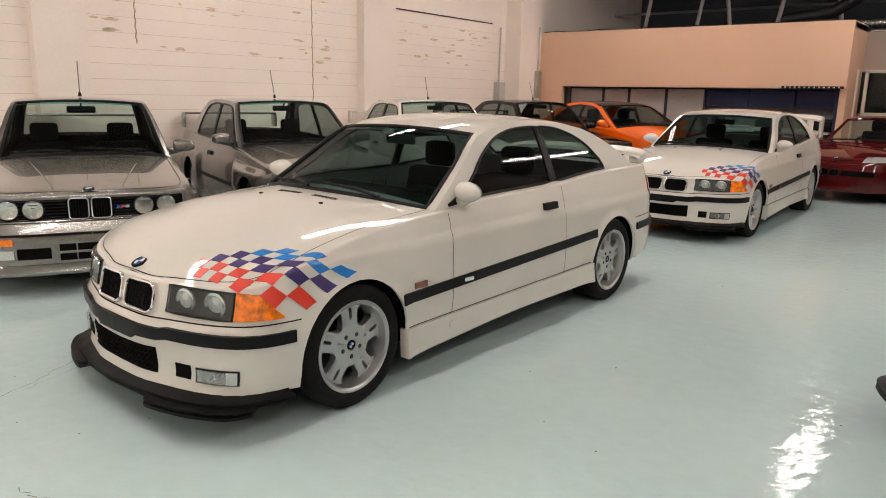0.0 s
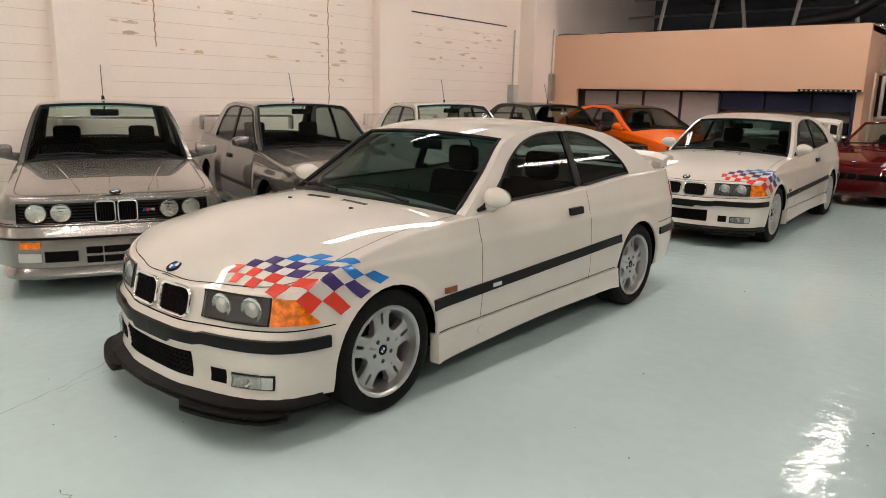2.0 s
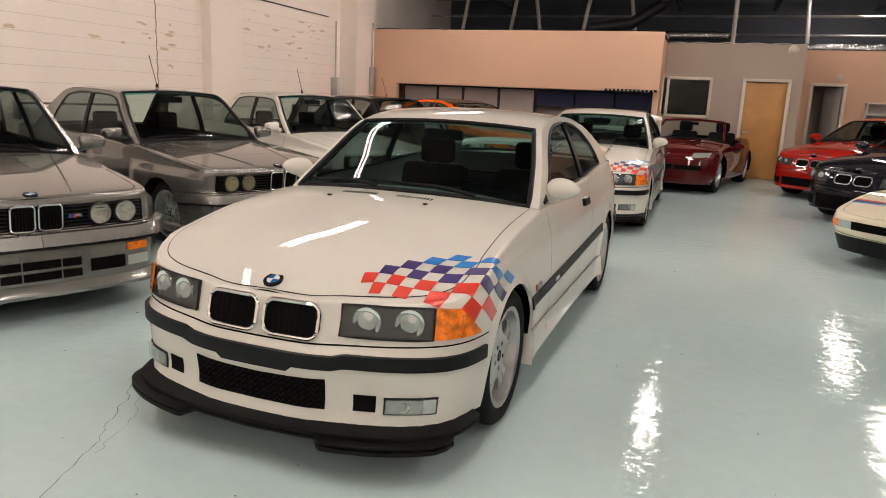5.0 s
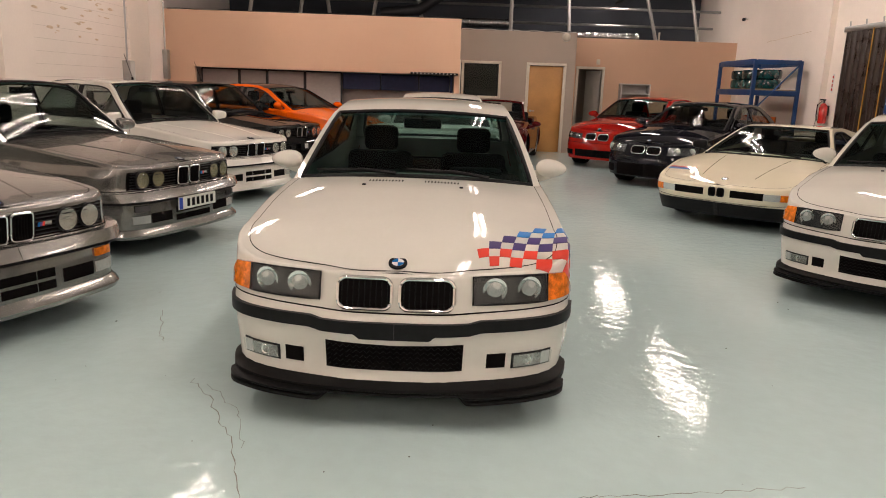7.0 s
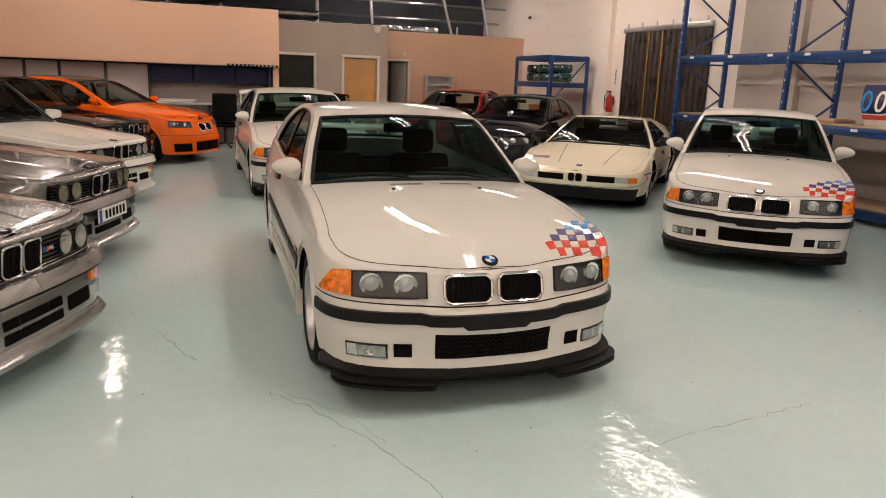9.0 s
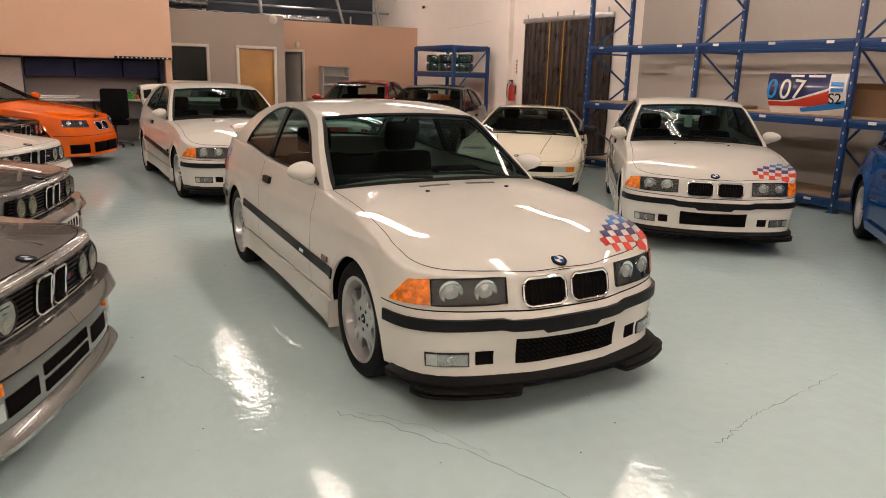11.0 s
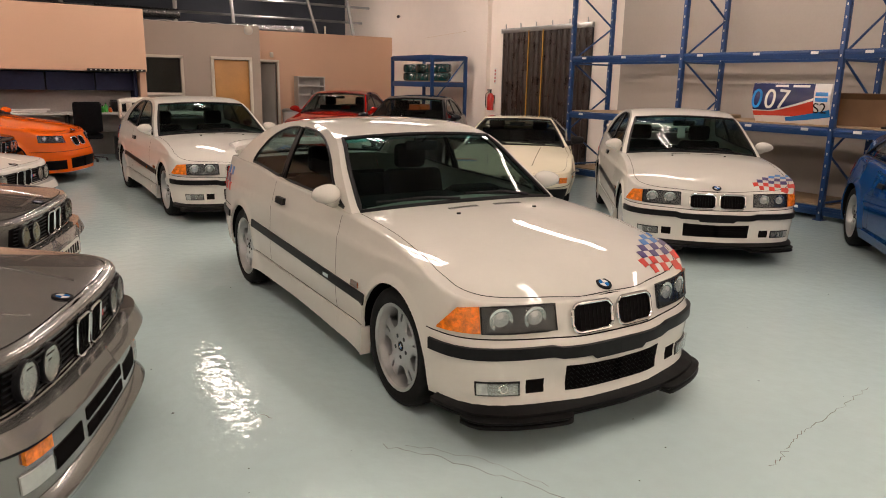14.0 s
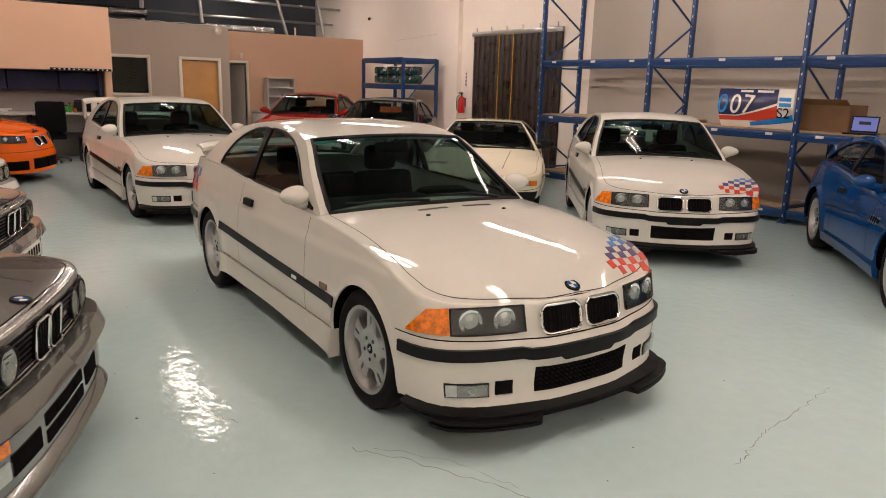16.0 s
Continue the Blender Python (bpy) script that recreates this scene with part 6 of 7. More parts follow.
for x, mt, h, nm in ((-3.30, GREENP, 0.17, "green plastic bottle on the desk"), (-3.22, ORANP, 0.10, "orange plastic bottle on the desk"), (-3.36, GREENP, 0.12, "short green bottle on the desk")):
    b = thing("bottle", Matrix.Translation((x, 15.12, 0.92)), nm, "bottle")
    part("flask", lathe([(0.0, 0.0), (0.034, 0.0), (0.036, h * 0.7), (0.015, h * 0.88), (0.014, h)], 14, "z"), mt, b)
    part("cap", lathe([(0.017, h), (0.017, h + 0.02), (0.0, h + 0.02)], 12, "z"), TRIM, b)
k = thing("printer", Matrix.Translation((-2.98, 15.28, 0.92)), "black desktop printer on the desk", "printer")
part("case", box(0, 0, 0.11, 0.40, 0.36, 0.20, 0.02), TRIM, k)
part("lid", box(0, 0.02, 0.225, 0.38, 0.32, 0.03, 0.01), DARKST, k)
k = thing("paper_stack", Matrix.Translation((-4.70, 15.15, 0.92)), "low stack of white paper rolls on the desk", "paper")
for i, (dx, dz) in enumerate(((0, 0.02), (0.06, 0.055))):
    part("roll", tube([(-0.40 + dx, 0, dz), (0.35 + dx, 0.02, dz)], 0.019, 10), LABELW, k)
k = thing("pc_tower", Matrix.Translation((-3.13, 14.55, 0)), "black computer tower on the floor", "computer")
part("case", box(0, 0, 0.24, 0.24, 0.45, 0.46, 0.012), TRIM, k)
part("front", box(0, -0.23, 0.24, 0.21, 0.02, 0.44, 0.006), DARKST, k)
k = thing("water_jug_stand", Matrix.Translation((-2.98, 14.38, 0)), "white cylindrical fan tower on a stand", "fan")
part("column", lathe([(0.0, 0.0), (0.11, 0.0), (0.11, 0.04), (0.05, 0.07), (0.05, 0.55), (0.075, 0.58), (0.075, 0.86), (0.055, 0.90), (0.055, 1.15), (0.04, 1.18), (0.0, 1.18)], 20, "z"), FRAMEW, k)
k = thing("bookshelf", Matrix.Translation((2.12, 17.66, 0)), "small white open bookshelf against the tan wall", "shelf")
for s in (-1, 1):
    part("side", box(s * 0.37, 0, 0.86, 0.03, 0.30, 1.72, 0.004), GREYPLAST, k)
for z in (0.08, 0.48, 0.90, 1.22, 1.46, 1.705):
    part("board", box(0, 0, z, 0.71, 0.29, 0.025, 0.003), GREYPLAST, k)
part("back", box(0, 0.14, 0.88, 0.71, 0.012, 1.64), GREYPLAST, k)
tagged(part("shelf_ornament", lathe([(0.0, 0.0), (0.05, 0.0), (0.07, 0.05), (0.03, 0.10), (0.02, 0.12), (0.0, 0.12)], 16, "z"), STEEL), "small steel trophy cup on the bookshelf", "ornament").matrix_basis = Matrix.Translation((2.2, 17.62, 1.2325))
k = thing("waste_bin", Matrix.Translation((1.5, 17.45, 0)), "round grey bin with a lid beside the bookshelf", "bin")
part("drum", lathe([(0.0, 0.0), (0.20, 0.0), (0.23, 0.80), (0.22, 0.82)], 22, "z"), GREYPLAST, k)
part("lid", lathe([(0.24, 0.80), (0.25, 0.84), (0.20, 0.88), (0.0, 0.89)], 22, "z"), STEEL, k)

# roof space over the offices
for i, (x0, x1, y, z0, z1) in enumerate(((-8.2, -7.9, 18.4, 2.9, 4.7), (-6.9, -6.6, 18.6, 2.9, 4.7), (-6.0, -6.3, 18.8, 2.9, 4.7), (-4.9, -4.6, 18.4, 2.9, 4.7), (-3.5, -3.8, 18.8, 2.9, 4.7), (-1.2, -1.2, 17.9, 2.8, 4.75), (0.5, 0.35, 18.8, 2.83, 4.75), (2.95, 2.4, 19.0, 2.83, 4.7), (4.1, 3.7, 19.0, 2.83, 4.7))):
    tagged(part("roof_strut", tube([(x0, y, z0), (x1, y, z1)], 0.05, 8), STEEL if i > 5 else GREYPLAST), "slanted pale steel strut in the roof space", "strut", "roof struts")
FOIL = mat("foil_duct", (0.55, 0.55, 0.55), 0.25, 1.0, scale=25, var=0.25, bump=0.02, fine=60)
ring = []
for i in range(90):
    ring.append((0.11 + 0.012 * math.sin(i * 1.9), 0.0 + 0.02 * i))
tagged(part("foil_duct", moved(lathe(ring, 18, "x"), Matrix.Translation((-3.1, 17.0, 3.06))), FOIL), "silver flexible foil duct lying on the office roof", "duct")
tagged(part("foil_duct", moved(lathe(ring, 18, "x"), Matrix.Translation((0.35, 18.5, 2.94)) @ Matrix.Scale(1.1, 4, (1, 0, 0))), FOIL), "crumpled foil duct along the far office roof", "duct")
tagged(part("vent_pipe", tube([(-4.6, 18.0, 3.3), (-3.6, 18.0, 3.42), (-2.9, 18.2, 3.9), (-2.6, 18.4, 4.7)], 0.14, 14), DARKST), "dark bent vent pipe in the roof space", "pipe")
for z, y in ((3.75, 19.3), (4.25, 19.6), (3.35, 19.8)):
    tagged(part("roof_pipe", tube([(XW, y, z), (XE, y, z)], 0.035, 8), STEEL), "thin steel pipe across the roof space", "pipe", "roof pipes")
for k2 in range(5):
    x = -7.4 + 2.4 * k2
    tagged(part("roof_joist", [box(x, 19.0, 4.55, 0.12, 4.0, 0.06), box(x, 19.0, 4.1, 0.08, 4.0, 0.05)] + [tube([(x, 17.1 + 0.5 * j, 4.12), (x, 17.35 + 0.5 * j, 4.52)], 0.014, 6) for j in range(8)], DARKST), "dark open-web steel roof joist", "joist", "roof joists")
for x, y, z, x1 in ((-9.0, 14.80, 2.945, -2.6), ):
    pts = [(x + (x1 - x) * i / 40, y + 0.01 * math.sin(i * 1.3), z + 0.012 * math.sin(i * 0.9)) for i in range(41)]
    tagged(part("loose_cable", tube(pts, 0.012, 6), DARKST), "loose dark cable along the partition top", "cable")
tagged(part("loose_cable", tube([(-2.5 + 0.068 * i, 16.11, 2.835 + 0.012 * math.sin(i * 0.8)) for i in range(41)], 0.011, 6), GREYPLAST), "loose pale cable along the office wall top", "cable")
tagged(part("upright_pipe", tube([(2.7, 17.9, 2.85), (2.7, 17.9, 3.05)], 0.025, 8), FRAMEW), "short white pipe stub on the far wall", "pipe")

# west wall: stains, bar, boxes
def stain(y0, y1, z0, z1, n, seed):
    rnd = random.Random(seed)
    for _ in range(n):
        y, z = rnd.uniform(y0, y1), rnd.uniform(z0, z1)
        a, b = rnd.uniform(0.03, 0.16), rnd.uniform(0.008, 0.032)
        loop = [(0.0015, y + a * math.cos(t) * rnd.uniform(0.5, 1.1), z + b * math.sin(t) * rnd.uniform(0.5, 1.1)) for t in np.linspace(0, 2 * math.pi, 12)[:-1]]
        ob = part("rust_stain", ([(XW + x + 0.001, yy, zz) for x, yy, zz in loop], [list(range(11))]), STAINM, smooth=False)
        tagged(ob, "pale brown peeling patch on the painted wall", "stain", "wall stains", "structure")


STAINM = mat("peeled_paint_patch", (0.68, 0.53, 0.38), 0.8, scale=18, var=0.3)
stain(4.45, 5.1, 2.2, 3.1, 14, 1)
stain(5.6, 6.8, 2.4, 2.7, 6, 2)
stain(7.7, 8.5, 1.5, 3.0, 14, 3)
stain(10.4, 13.2, 2.1, 2.85, 26, 4)
stain(5.4, 7.9, 1.95, 2.1, 5, 5)
for y, z0, z1 in ((5.02, 2.1, 3.4), (8.12, 1.2, 3.4)):
    pts = [(XW + 0.002, y + 0.01 * math.sin(i * 2.1), z0 + (z1 - z0) * i / 30) for i in range(31)]
    tagged(part("rust_streak", tube(pts, [0.006 + 0.005 * abs(math.sin(i * 1.7)) for i in range(31)], 5), RUST), "thin rust streak down a wall joint", "stain", "wall stains", "structure")
tagged(part("wall_rod", tube([(XW + 0.02, 10.15, 3.06), (XW + 0.02, 13.3, 3.04)], 0.012, 6), DARKST), "thin dark rod fixed along the block wall", "rod")
k = thing("electrical_box", Matrix.Translation((XW + 0.161, 13.55, 1.58)), "small grey electrical box on the wall", "electrical box")
part("case", box(-0.08, 0, 0, 0.16, 0.22, 0.40, 0.01), STEEL, k)
part("cover", box(0.005, 0, 0, 0.012, 0.20, 0.37, 0.004), GREYPLAST, k)
part("conduit", tube([(-0.1, 0.0, 0.2), (-0.1, 0.02, 1.4)], 0.02, 8), STEEL, k)
k = thing("switch_box", Matrix.Translation((-8.97, 14.55, 1.75)), "grey switch box on the pilaster", "electrical box")
part("case", box(0, 0, 0, 0.10, 0.16, 0.62, 0.008), STEEL, k)
part("conduit", tube([(-0.02, 0.0, 0.3), (-0.02, 0.02, 1.3)], 0.018, 8), STEEL, k)
# blockwork courses: shallow joints standing as thin recess lines
JOINT = mat("painted_mortar_joint", (0.66, 0.585, 0.51), 0.7, scale=4, var=0.08)
for i in range(14):
    tagged(part("mortar_joint", box(XW + 0.0008, 7.0, 0.2 + 0.203 * i, 0.0016, 27.0, 0.006), JOINT, smooth=False), "painted mortar joint in the block wall", "joint", "mortar joints", "structure")

# strip curtain, extinguisher, camera
k = thing("strip_curtain", Matrix.Translation((XE - 0.03, 11.11, 0)), "dark brown vinyl strip curtain over the loading opening", "curtain")
for i in range(16):
    y = -1.32 + 0.176 * i
    part("vinyl_strip", sheet(lambda u, v, off: Vector((off - 0.02 - 0.045 * math.sin(math.pi * u) + 0.006 * (i % 2) + 0.006 * math.sin(3 * v + i), y - 0.10 + 0.2 * u, 0.03 + 2.70 * v)), 5, 8, 0.003, -0.001), CURT, k)
part("rail", box(-0.03, 0, 2.78, 0.06, 2.90, 0.10, 0.008), STEEL, k)
for i in range(6):
    part("hook", tube([(-0.03, -1.3 + 0.52 * i, 2.82), (-0.04, -1.3 + 0.52 * i, 2.92)], 0.014, 6), STEEL, k)
YEL = mat("yellow_strap", (0.55, 0.28, 0.03), 0.6)
for y, lo in ((0.45, 0.95), (-0.02, 0.8)):
    part("strap", box(-0.075, y, (lo + 2.75) / 2, 0.006, 0.03, 2.75 - lo), YEL, k, "yellow pull strap")
k = thing("fire_extinguisher", Matrix.Translation((XE - 0.10, 12.87, 1.02)), "red fire extinguisher hung on the wall", "extinguisher")
part("cylinder", lathe([(0.0, 0.0), (0.07, 0.0), (0.078, 0.02), (0.078, 0.30), (0.06, 0.36), (0.025, 0.39), (0.0, 0.39)], 20, "z"), EXTRED, k)
part("valve", [tube([(0, 0, 0.38), (0, 0, 0.45)], 0.02, 8), box(-0.03, 0, 0.46, 0.12, 0.03, 0.03, 0.008)], DARKST, k)
part("hose", tube([(-0.03, 0.02, 0.43), (-0.10, 0.05, 0.36), (-0.09, 0.07, 0.15), (-0.075, 0.06, 0.05)], 0.011, 6), TRIM, k)
part("bracket", box(0.085, 0, 0.25, 0.02, 0.08, 0.2), DARKST, k)
k = thing("wall_sign", Matrix.Translation((XE - 0.006, 12.84, 1.80)), "narrow upright sign above the extinguisher", "sign")
part("plate", box(0, 0, 0, 0.008, 0.06, 0.36, 0.002), LABELW, k)
for i in range(4):
    part("sign_bar", box(-0.006, 0, 0.12 - 0.08 * i, 0.003, 0.035, 0.05), EXTRED, k)
k = thing("security_camera", Matrix.Translation((XE - 0.02, 17.3, 3.40)), "small dark security camera on the wall", "camera")
part("mount", tube([(0, 0, 0), (-0.12, 0, 0)], 0.02, 8), FRAMEW, k)
part("eye", tube([(-0.10, -0.04, -0.01), (-0.18, -0.16, -0.03)], 0.04, 10), DARKST, k)
tagged(part("wall_crack", tube([(XE - 0.002, 14.0 + 0.09 * i, 2.86 - 0.004 * i + 0.004 * math.sin(i)) for i in range(24)], 0.004, 4), STAINM), "long hairline crack in the painted wall", "crack", "", "structure")
slab("wall_pilaster_east", XE - 0.12, XE, 13.05, 13.55, 0, ZC, WALLP, "painted pilaster on the east wall", "pilaster")
# pilasters and ledge behind the racks share that shaded wall colour
slab("wall_pilaster_east", XE - 0.12, XE, 7.5, 8.0, 0, ZC, SHADEDW, "painted pilaster behind the racks", "pilaster")
slab("wall_pilaster_east", XE - 0.12, XE, 2.6, 3.1, 0, ZC, SHADEDW, "painted pilaster behind the racks", "pilaster")
slab("wall_ledge_east", XE - 0.05, XE, -6.9, 8.9, 1.70, 1.78, SHADEDW, "shallow ledge along the wall behind the racks", "ledge")
slab("roof_beam_east", XE - 0.25, XE, 9.0, 17.8, 4.05, 4.25, GREYPLAST, "pale beam under the roof along the wall", "beam")


# ---- racks ----
def post(parent, x, y, h, base=True):
    p = part("post", box(x, y, h / 2, 0.075, 0.06, h, 0.006), RACKB, parent)
    hole = box(0, 0, 0, 0.010, 0.006, 0.030)
    n = int(h / 0.15)
    for i in range(n):
        part("slot", moved(hole, Matrix.Translation((x, y - 0.0285, 0.10 + 0.15 * i)) @ Matrix.Rotation(0, 4, "Z")), DARKST, p)
        part("slot", moved(box(0, 0, 0, 0.006, 0.016, 0.030), Matrix.Translation((x - 0.0365, y, 0.10 + 0.15 * i))), GREYPLAST, p)
    if base:
        part("foot_plate", box(x, y, 0.006, 0.12, 0.12, 0.012, 0.002), RACKB, p)
    return p


RX0, RX1, RH = 3.51, 4.45, 3.45
rack = thing("pallet_rack", Matrix.Identity(4), "tall blue steel pallet rack with chipboard decks", "rack")
bays = (8.92, 6.52, 4.12, 1.72, -0.68)
for y in bays:
    post(rack, RX0, y, RH)
    post(rack, RX1, y, RH)
    zz = [0.25, 0.85, 1.45, 2.05, 2.65, 3.25]
    for i in range(5):
        a, b = (RX0, RX1) if i % 2 else (RX1, RX0)
        part("brace", tube([(a, y, zz[i]), (b, y, zz[i + 1])], 0.016, 6), RACKB, rack)
    for z in (0.22, 2.0, 3.28):
        part("brace", tube([(RX0, y, z), (RX1, y, z)], 0.016, 6), RACKB, rack)
for i in range(4):
    y1, y0 = bays[i], bays[i + 1]
    for z in (0.12, 1.12, 2.07):
        for x in (RX0 - 0.005, RX1 + 0.005):
            b = part("beam", [box(x, (y0 + y1) / 2, z, 0.045, y1 - y0 - 0.07, 0.11, 0.006), box(x - 0.012, (y0 + y1) / 2, z + 0.02, 0.04, y1 - y0 - 0.07, 0.035, 0.004)], RACKB, rack)
            if x < 4:
                for f in (0.14, 0.52, 0.86):
                    part("beam_label", box(x - 0.034, y1 - (y1 - y0) * f, z + 0.02, 0.002, 0.10, 0.035), LABELW, b)
        if z < 1.5:
            part("deck", box((RX0 + RX1) / 2, (y0 + y1) / 2, z + 0.066, RX1 - RX0 - 0.06, y1 - y0 - 0.08, 0.018, 0.002), BOARD, rack)

k = thing("race_car_door", Matrix.Translation((3.72, 4.80, 1.135 + 0.06)) @ Matrix.Rotation(radians(-9), 4, "Y"), "race car door panel in white, red and blue with large numerals", "car door")
RW = mat("race_white", (0.78, 0.76, 0.72), 0.25, coat=1.0, scale=3, var=0.04)
RR = mat("race_red", (0.62, 0.055, 0.028), 0.25, coat=1.0, scale=3, var=0.04)
RN = mat("race_navy", (0.012, 0.018, 0.09), 0.25, coat=1.0, scale=3, var=0.04)
RB = mat("race_blue", (0.01, 0.22, 0.62), 0.25, coat=1.0, scale=3, var=0.04)


def door_at(u, v, off):
    """u along the panel towards the near end, v upwards."""
    y = 0.54 - 1.10 * u + 0.06 * (v - 0.5)
    x = -0.10 * math.sin(math.pi * min(1.0, v * 0.62 + 0.1)) + 0.10 * v * v
    return Vector((x - off, y, 0.52 * v))


def door_zone(name, lo, hi, u0, u1, mt, off, n=24):
    vs = []
    for i in range(n + 1):
        u = u0 + (u1 - u0) * i / n
        a, b = lo(u), max(lo(u) + 0.002, hi(u))
        vs += [door_at(u, a + (b - a) * j / 6, off) for j in range(7)]
    fs = [[7 * i + j, 7 * i + j + 1, 7 * i + j + 8, 7 * i + j + 7] for i in range(n) for j in range(6)]
    part(name, (vs, fs), mt, k)


part("door_skin", sheet(door_at, 24, 12, 0.002, -0.05), RW, k)
door_zone("navy_field", lambda u: 0.30 + 0.45 * u * u, lambda u: 0.995, 0.0, 0.80, RN, 0.004)
door_zone("red_field", lambda u: 0.18 + 0.02 * math.sin(3 * u), lambda u: 0.32 + 0.62 * max(0, u - 0.25) ** 1.2 * (1 if u < 0.75 else 0.9), 0.0, 0.80, RR, 0.0055)
door_zone("white_sweep", lambda u: 0.31 + 0.62 * max(0, u - 0.25) ** 1.2, lambda u: 0.335 + 0.66 * max(0, u - 0.23) ** 1.2, 0.0, 0.80, RW, 0.007)
door_zone("blue_sweep", lambda u: 0.05 + 0.30 * max(0, u - 0.3) ** 1.5, lambda u: 0.13 + 0.42 * max(0, u - 0.25) ** 1.4, 0.42, 0.99, RB, 0.007)
for i in range(2):
    door_zone("sponsor_bar", lambda u: 0.72 - 0.13 * i, lambda u: 0.81 - 0.13 * i, 0.82, 0.97, RB, 0.006, 4)
door_zone("name_bar", lambda u: 0.915, lambda u: 0.965, 0.30, 0.47, RW, 0.008, 4)
door_zone("name_bar", lambda u: 0.915, lambda u: 0.965, 0.53, 0.74, RW, 0.008, 4)


def lettering(text, size, mt, parent, m, name="lettering"):
    cu = bpy.data.curves.new(name, "FONT")
    cu.body, cu.size, cu.extrude = text, size, 0.002
    cu.align_x, cu.align_y = "CENTER", "CENTER"
    ob = new(name, cu)
    dg = bpy.context.evaluated_depsgraph_get()
    me = bpy.data.meshes.new_from_object(ob.evaluated_get(dg))
    bpy.data.objects.remove(ob)
    me.materials.clear()
    me.materials.append(mt)
    o = new(name, me)
    o.parent, o.matrix_basis = parent, m
    return o


face_west = Matrix(((0, 0, -1, 0), (-1, 0, 0, 0), (0, 1, 0, 0), (0, 0, 0, 1)))
slant = Matrix(((1, 0.20, 0, 0), (0, 1, 0, 0), (0, 0, 1, 0), (0, 0, 0, 1)))
for digit, u in (("0", 0.25), ("7", 0.42)):
    p = door_at(u, 0.60, 0.013)
    lettering(digit, 0.36, RW, k, Matrix.Translation(p) @ Matrix.Rotation(radians(9), 4, "Y") @ face_west @ slant, "numeral")
p = door_at(0.07, 0.60, 0.011)
lettering("0", 0.36, RB, k, Matrix.Translation(p) @ Matrix.Rotation(radians(9), 4, "Y") @ face_west @ slant, "numeral_shadow")
p = door_at(0.875, 0.42, 0.012)
lettering("S2", 0.19, INSIDE, k, Matrix.Translation(p) @ face_west, "class_letters")
k = thing("cardboard_box", Matrix.Translation((4.12, 4.0, 1.195)), "open brown cardboard box on the rack", "box")
for sx, sy, cx, cy in ((0.44, 0.012, 0, -0.33), (0.44, 0.012, 0, 0.33), (0.012, 0.66, -0.22, 0), (0.012, 0.66, 0.22, 0)):
    part("side", box(cx, cy, 0.17, sx, sy, 0.34), KRAFT, k)
part("flap", box(-0.26, 0.0, 0.36, 0.16, 0.64, 0.008, 0.0, Matrix.Rotation(radians(35), 4, "Y")), KRAFT, k)
part("bottom", box(0, 0, 0.008, 0.42, 0.64, 0.010), KRAFT, k)
k = thing("laptop", Matrix.Translation((3.72, 3.42, 1.195)) @ Matrix.Rotation(radians(12), 4, "Z"), "open black laptop with a lit screen on the rack", "laptop")
part("base", box(0, 0, 0.012, 0.25, 0.36, 0.022, 0.005), TRIM, k)
part("lid", box(0.14, 0, 0.12, 0.014, 0.30, 0.20, 0.005, Matrix.Rotation(radians(14), 4, "Y")), TRIM, k)
SCR = glow("laptop_screen_glow", (0.16, 0.19, 0.55), 0.7, 0.02)
part("screen", box(0.130, 0, 0.122, 0.004, 0.27, 0.165, 0.0, Matrix.Rotation(radians(14), 4, "Y")), SCR, k)
part("window_bar", box(0.127, 0.0, 0.135, 0.004, 0.13, 0.04, 0.0, Matrix.Rotation(radians(14), 4, "Y")), DARKST, k)
tagged(part("folded_cloth", box(4.0, 6.2, 1.22, 0.40, 0.62, 0.06, 0.025), BOARD), "folded brown cloth on the rack deck", "cloth")

rk = thing("storage_shelf", Matrix.Identity(4), "low blue steel shelf with wrapped tyres", "shelf")
for x in (3.56, 4.5):
    for y in (15.64, 13.72):
        part("post", box(x, y, 1.12, 0.07, 0.07, 2.24, 0.005), RACKB, rk)
for z in (0.55, 1.58, 2.20):
    for x in (3.56, 4.5):
        part("beam", box(x, 14.68, z, 0.05, 1.86, 0.12, 0.005), RACKB, rk)
    for y in (15.64, 13.72):
        part("cross_beam", box(4.03, y, z, 0.88, 0.05, 0.10, 0.005), RACKB, rk)
    if z < 2:
        part("deck", box(4.03, 14.68, z + 0.065, 0.90, 1.9, 0.018), BOARD, rk)
part("brace", tube([(3.60, 13.70, 1.2), (4.46, 13.70, 2.15)], 0.016, 6), RACKB, rk)
for i in range(3):
    for j in range(2):
        w = thing("wrapped_tyre", Matrix.Translation((3.98, 14.05 + 0.60 * i, 1.654 + 0.105 + 0.205 * j)), "tyre in shiny teal shrink wrap", "tyre", "wrapped tyres")
        part("wrap", lathe([(0.14, -0.10), (0.22, -0.105), (0.27, -0.09), (0.285, -0.05), (0.285, 0.05), (0.27, 0.09), (0.22, 0.098), (0.14, 0.09), (0.14, -0.10)], 28, "z"), TEAL, w)
for i in range(2):
    w = thing("orange_crate", Matrix.Translation((3.95, 14.15 + 0.65 * i, 0.624)), "orange plastic crate on the lower deck", "crate", "orange crates")
    part("tub", [box(0, 0, 0.02, 0.50, 0.56, 0.03), box(0, -0.27, 0.24, 0.5, 0.02, 0.44), box(0, 0.27, 0.24, 0.5, 0.02, 0.44), box(-0.24, 0, 0.24, 0.02, 0.56, 0.44), box(0.24, 0, 0.24, 0.02, 0.56, 0.44)], ORANP, w)
    part("rim", box(-0.26, 0, 0.44, 0.03, 0.58, 0.04, 0.006), ORANP, w)


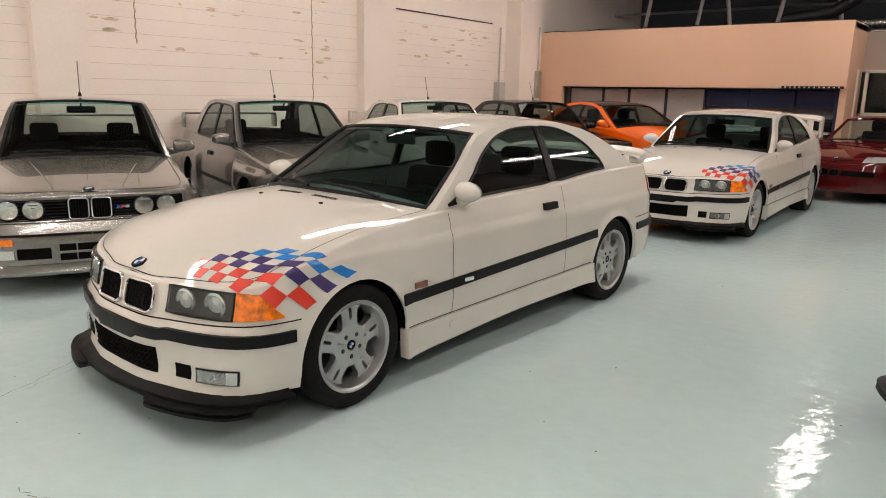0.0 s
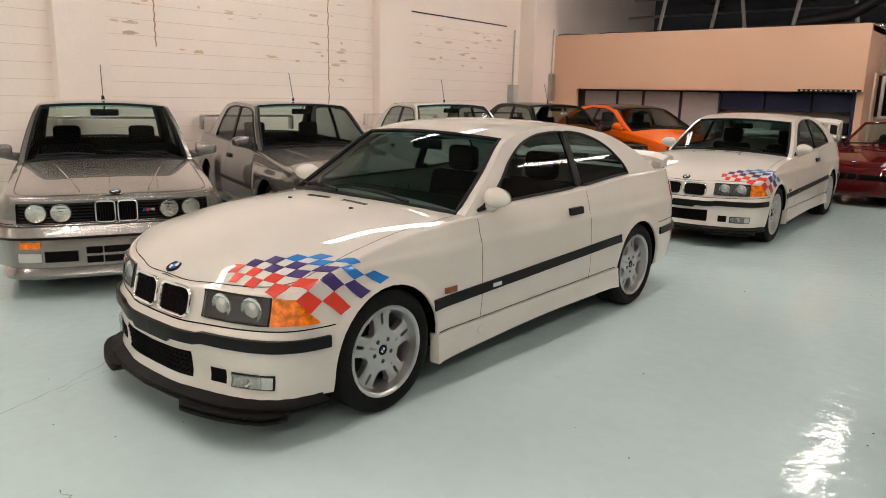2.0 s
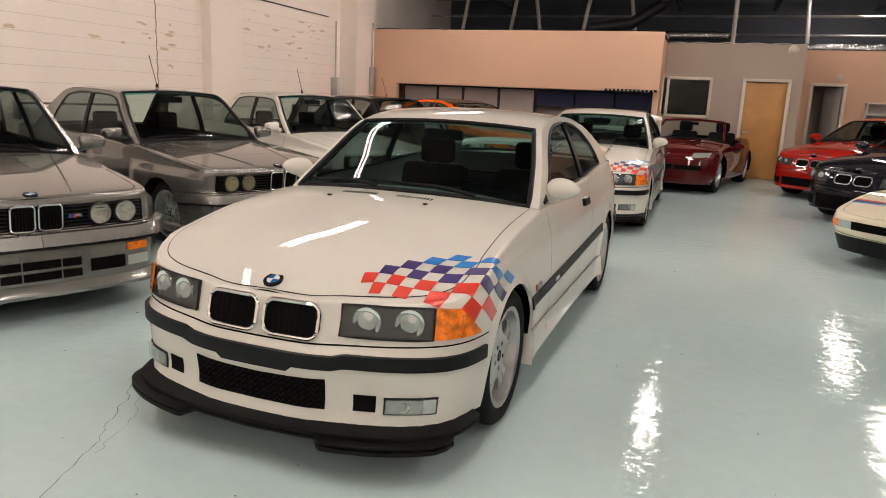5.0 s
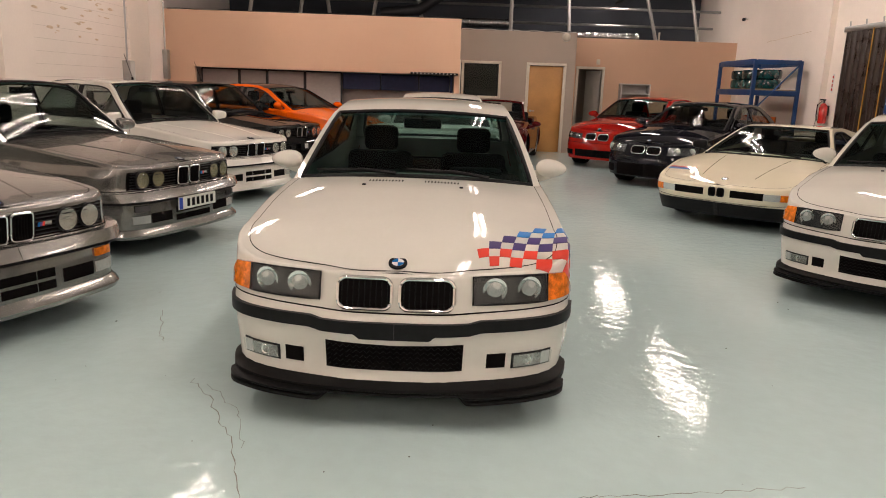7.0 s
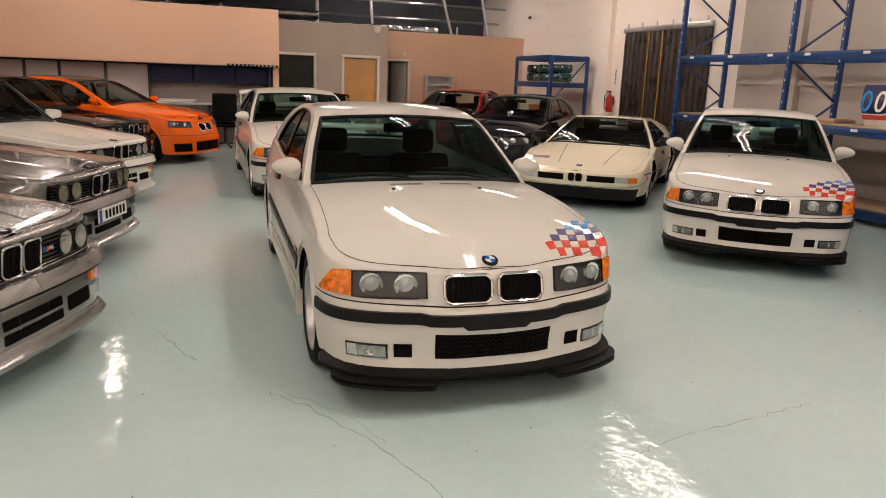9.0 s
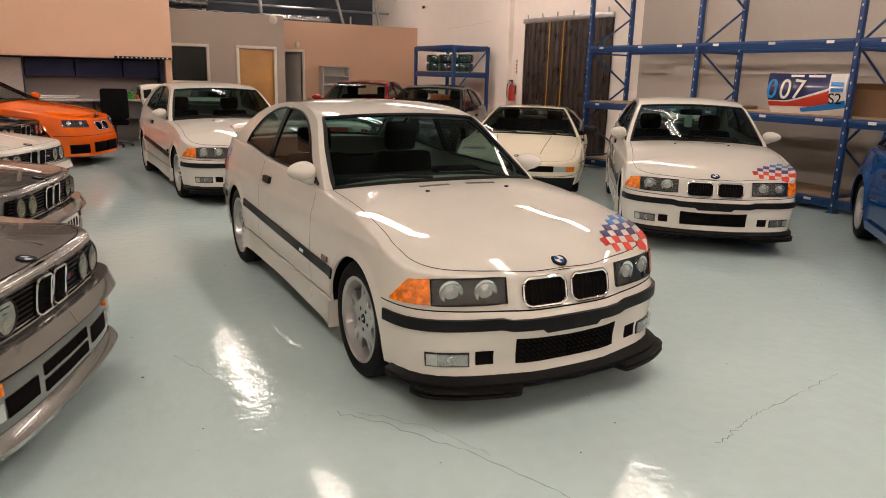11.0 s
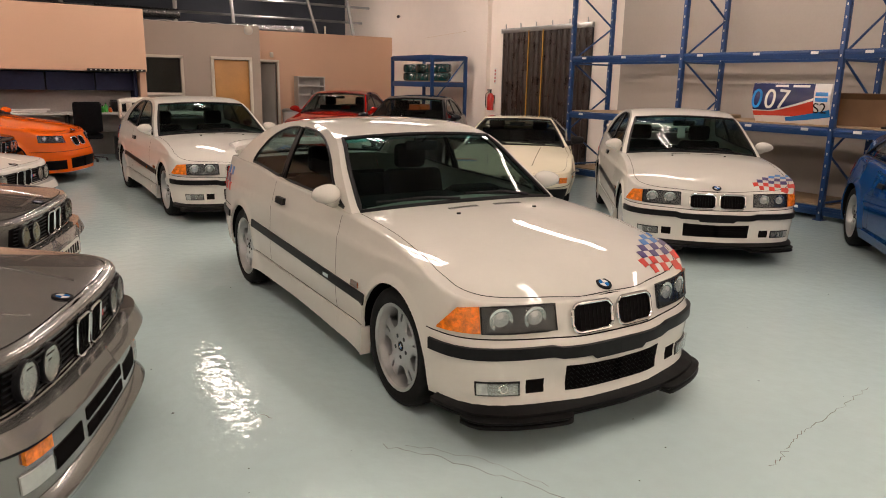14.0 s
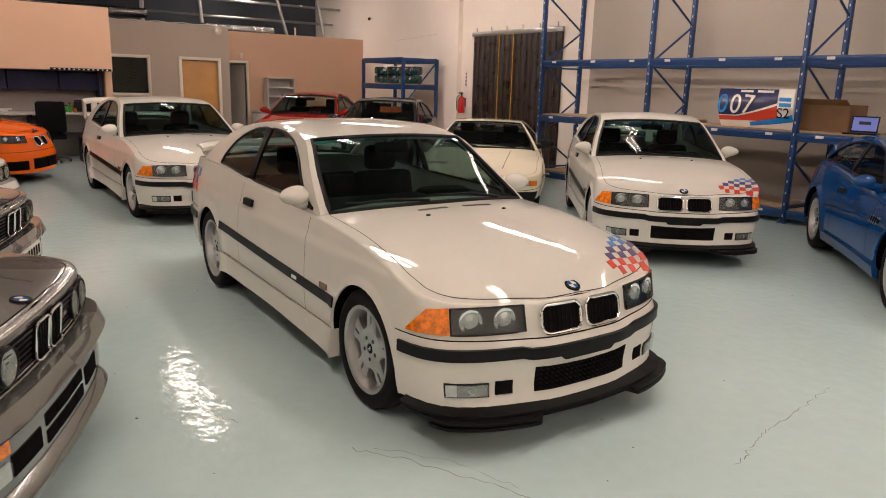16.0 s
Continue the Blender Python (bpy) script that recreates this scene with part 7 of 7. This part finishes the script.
# ---- floor marks ----
CRACK = mat("floor_crack", (0.20, 0.20, 0.18), 0.9)
def floor_crack(pts, seed, w=0.0022):
    rnd = random.Random(seed)
    path = []
    for a, b in zip(pts, pts[1:]):
        for i in range(9):
            f = i / 9
            path.append(Vector((a[0] + (b[0] - a[0]) * f + rnd.uniform(-0.014, 0.014), a[1] + (b[1] - a[1]) * f + rnd.uniform(-0.014, 0.014), 0.0012)))
    vs, fs = [], []
    for i, p in enumerate(path):
        d = (path[min(i + 1, len(path) - 1)] - path[max(0, i - 1)]).normalized()
        n = Vector((-d.y, d.x, 0)) * w * rnd.uniform(0.4, 1.2)
        vs += [p - n, p + n]
    fs = [[2 * i, 2 * i + 1, 2 * i + 3, 2 * i + 2] for i in range(len(path) - 1)]
    tagged(part("floor_crack", (vs, fs), CRACK, smooth=False), "hairline crack in the epoxy floor", "crack", "floor cracks", "structure")


floor_crack([(-2.64, 0.79), (-2.46, 0.84), (-2.27, 0.9), (-2.04, 0.92), (-1.69, 0.97), (-1.33, 1.02)], 1)
floor_crack([(-4.05, 1.84), (-3.86, 1.59), (-3.69, 1.26), (-3.54, 0.87), (-3.45, 0.5)], 2)
floor_crack([(-4.60, 2.90), (-4.47, 2.5), (-4.38, 2.33)], 3)
floor_crack([(-3.95, 1.80), (-3.72, 1.5), (-3.6, 1.14)], 4, 0.0014)
rnd = random.Random(7)
GRIT = mat("floor_grit", (0.06, 0.055, 0.05), 0.9)
for i in range(46):
    x, y = rnd.uniform(-4.8, 1.0), rnd.uniform(0.2, 6.5)
    a = rnd.uniform(0.003, 0.010)
    vs = [(x + a * math.cos(t) * rnd.uniform(0.4, 1.2), y + a * math.sin(t) * rnd.uniform(0.4, 1.2), 0.001) for t in np.linspace(0, 2 * math.pi, 7)[:-1]]
    vs.append((x, y, 0.001 + a * 0.4))
    tagged(part("floor_grit", (vs, [[j, (j + 1) % 6, 6] for j in range(6)]), GRIT, smooth=False), "small dark chip of grit on the floor", "grit", "floor grit")

k = thing("paper_tag", at(0.76, 3.89, -39.9) @ Matrix.Translation((-0.02, 1.14, 1.13)), "white paper tag hanging from the inner mirror", "tag")
part("card", box(0, 0, 0, 0.085, 0.003, 0.15, 0.0), LABELW, k)
part("string", tube([(0, 0, 0.07), (0.0, 0.06, 0.16)], 0.002, 4), LABELW, k)
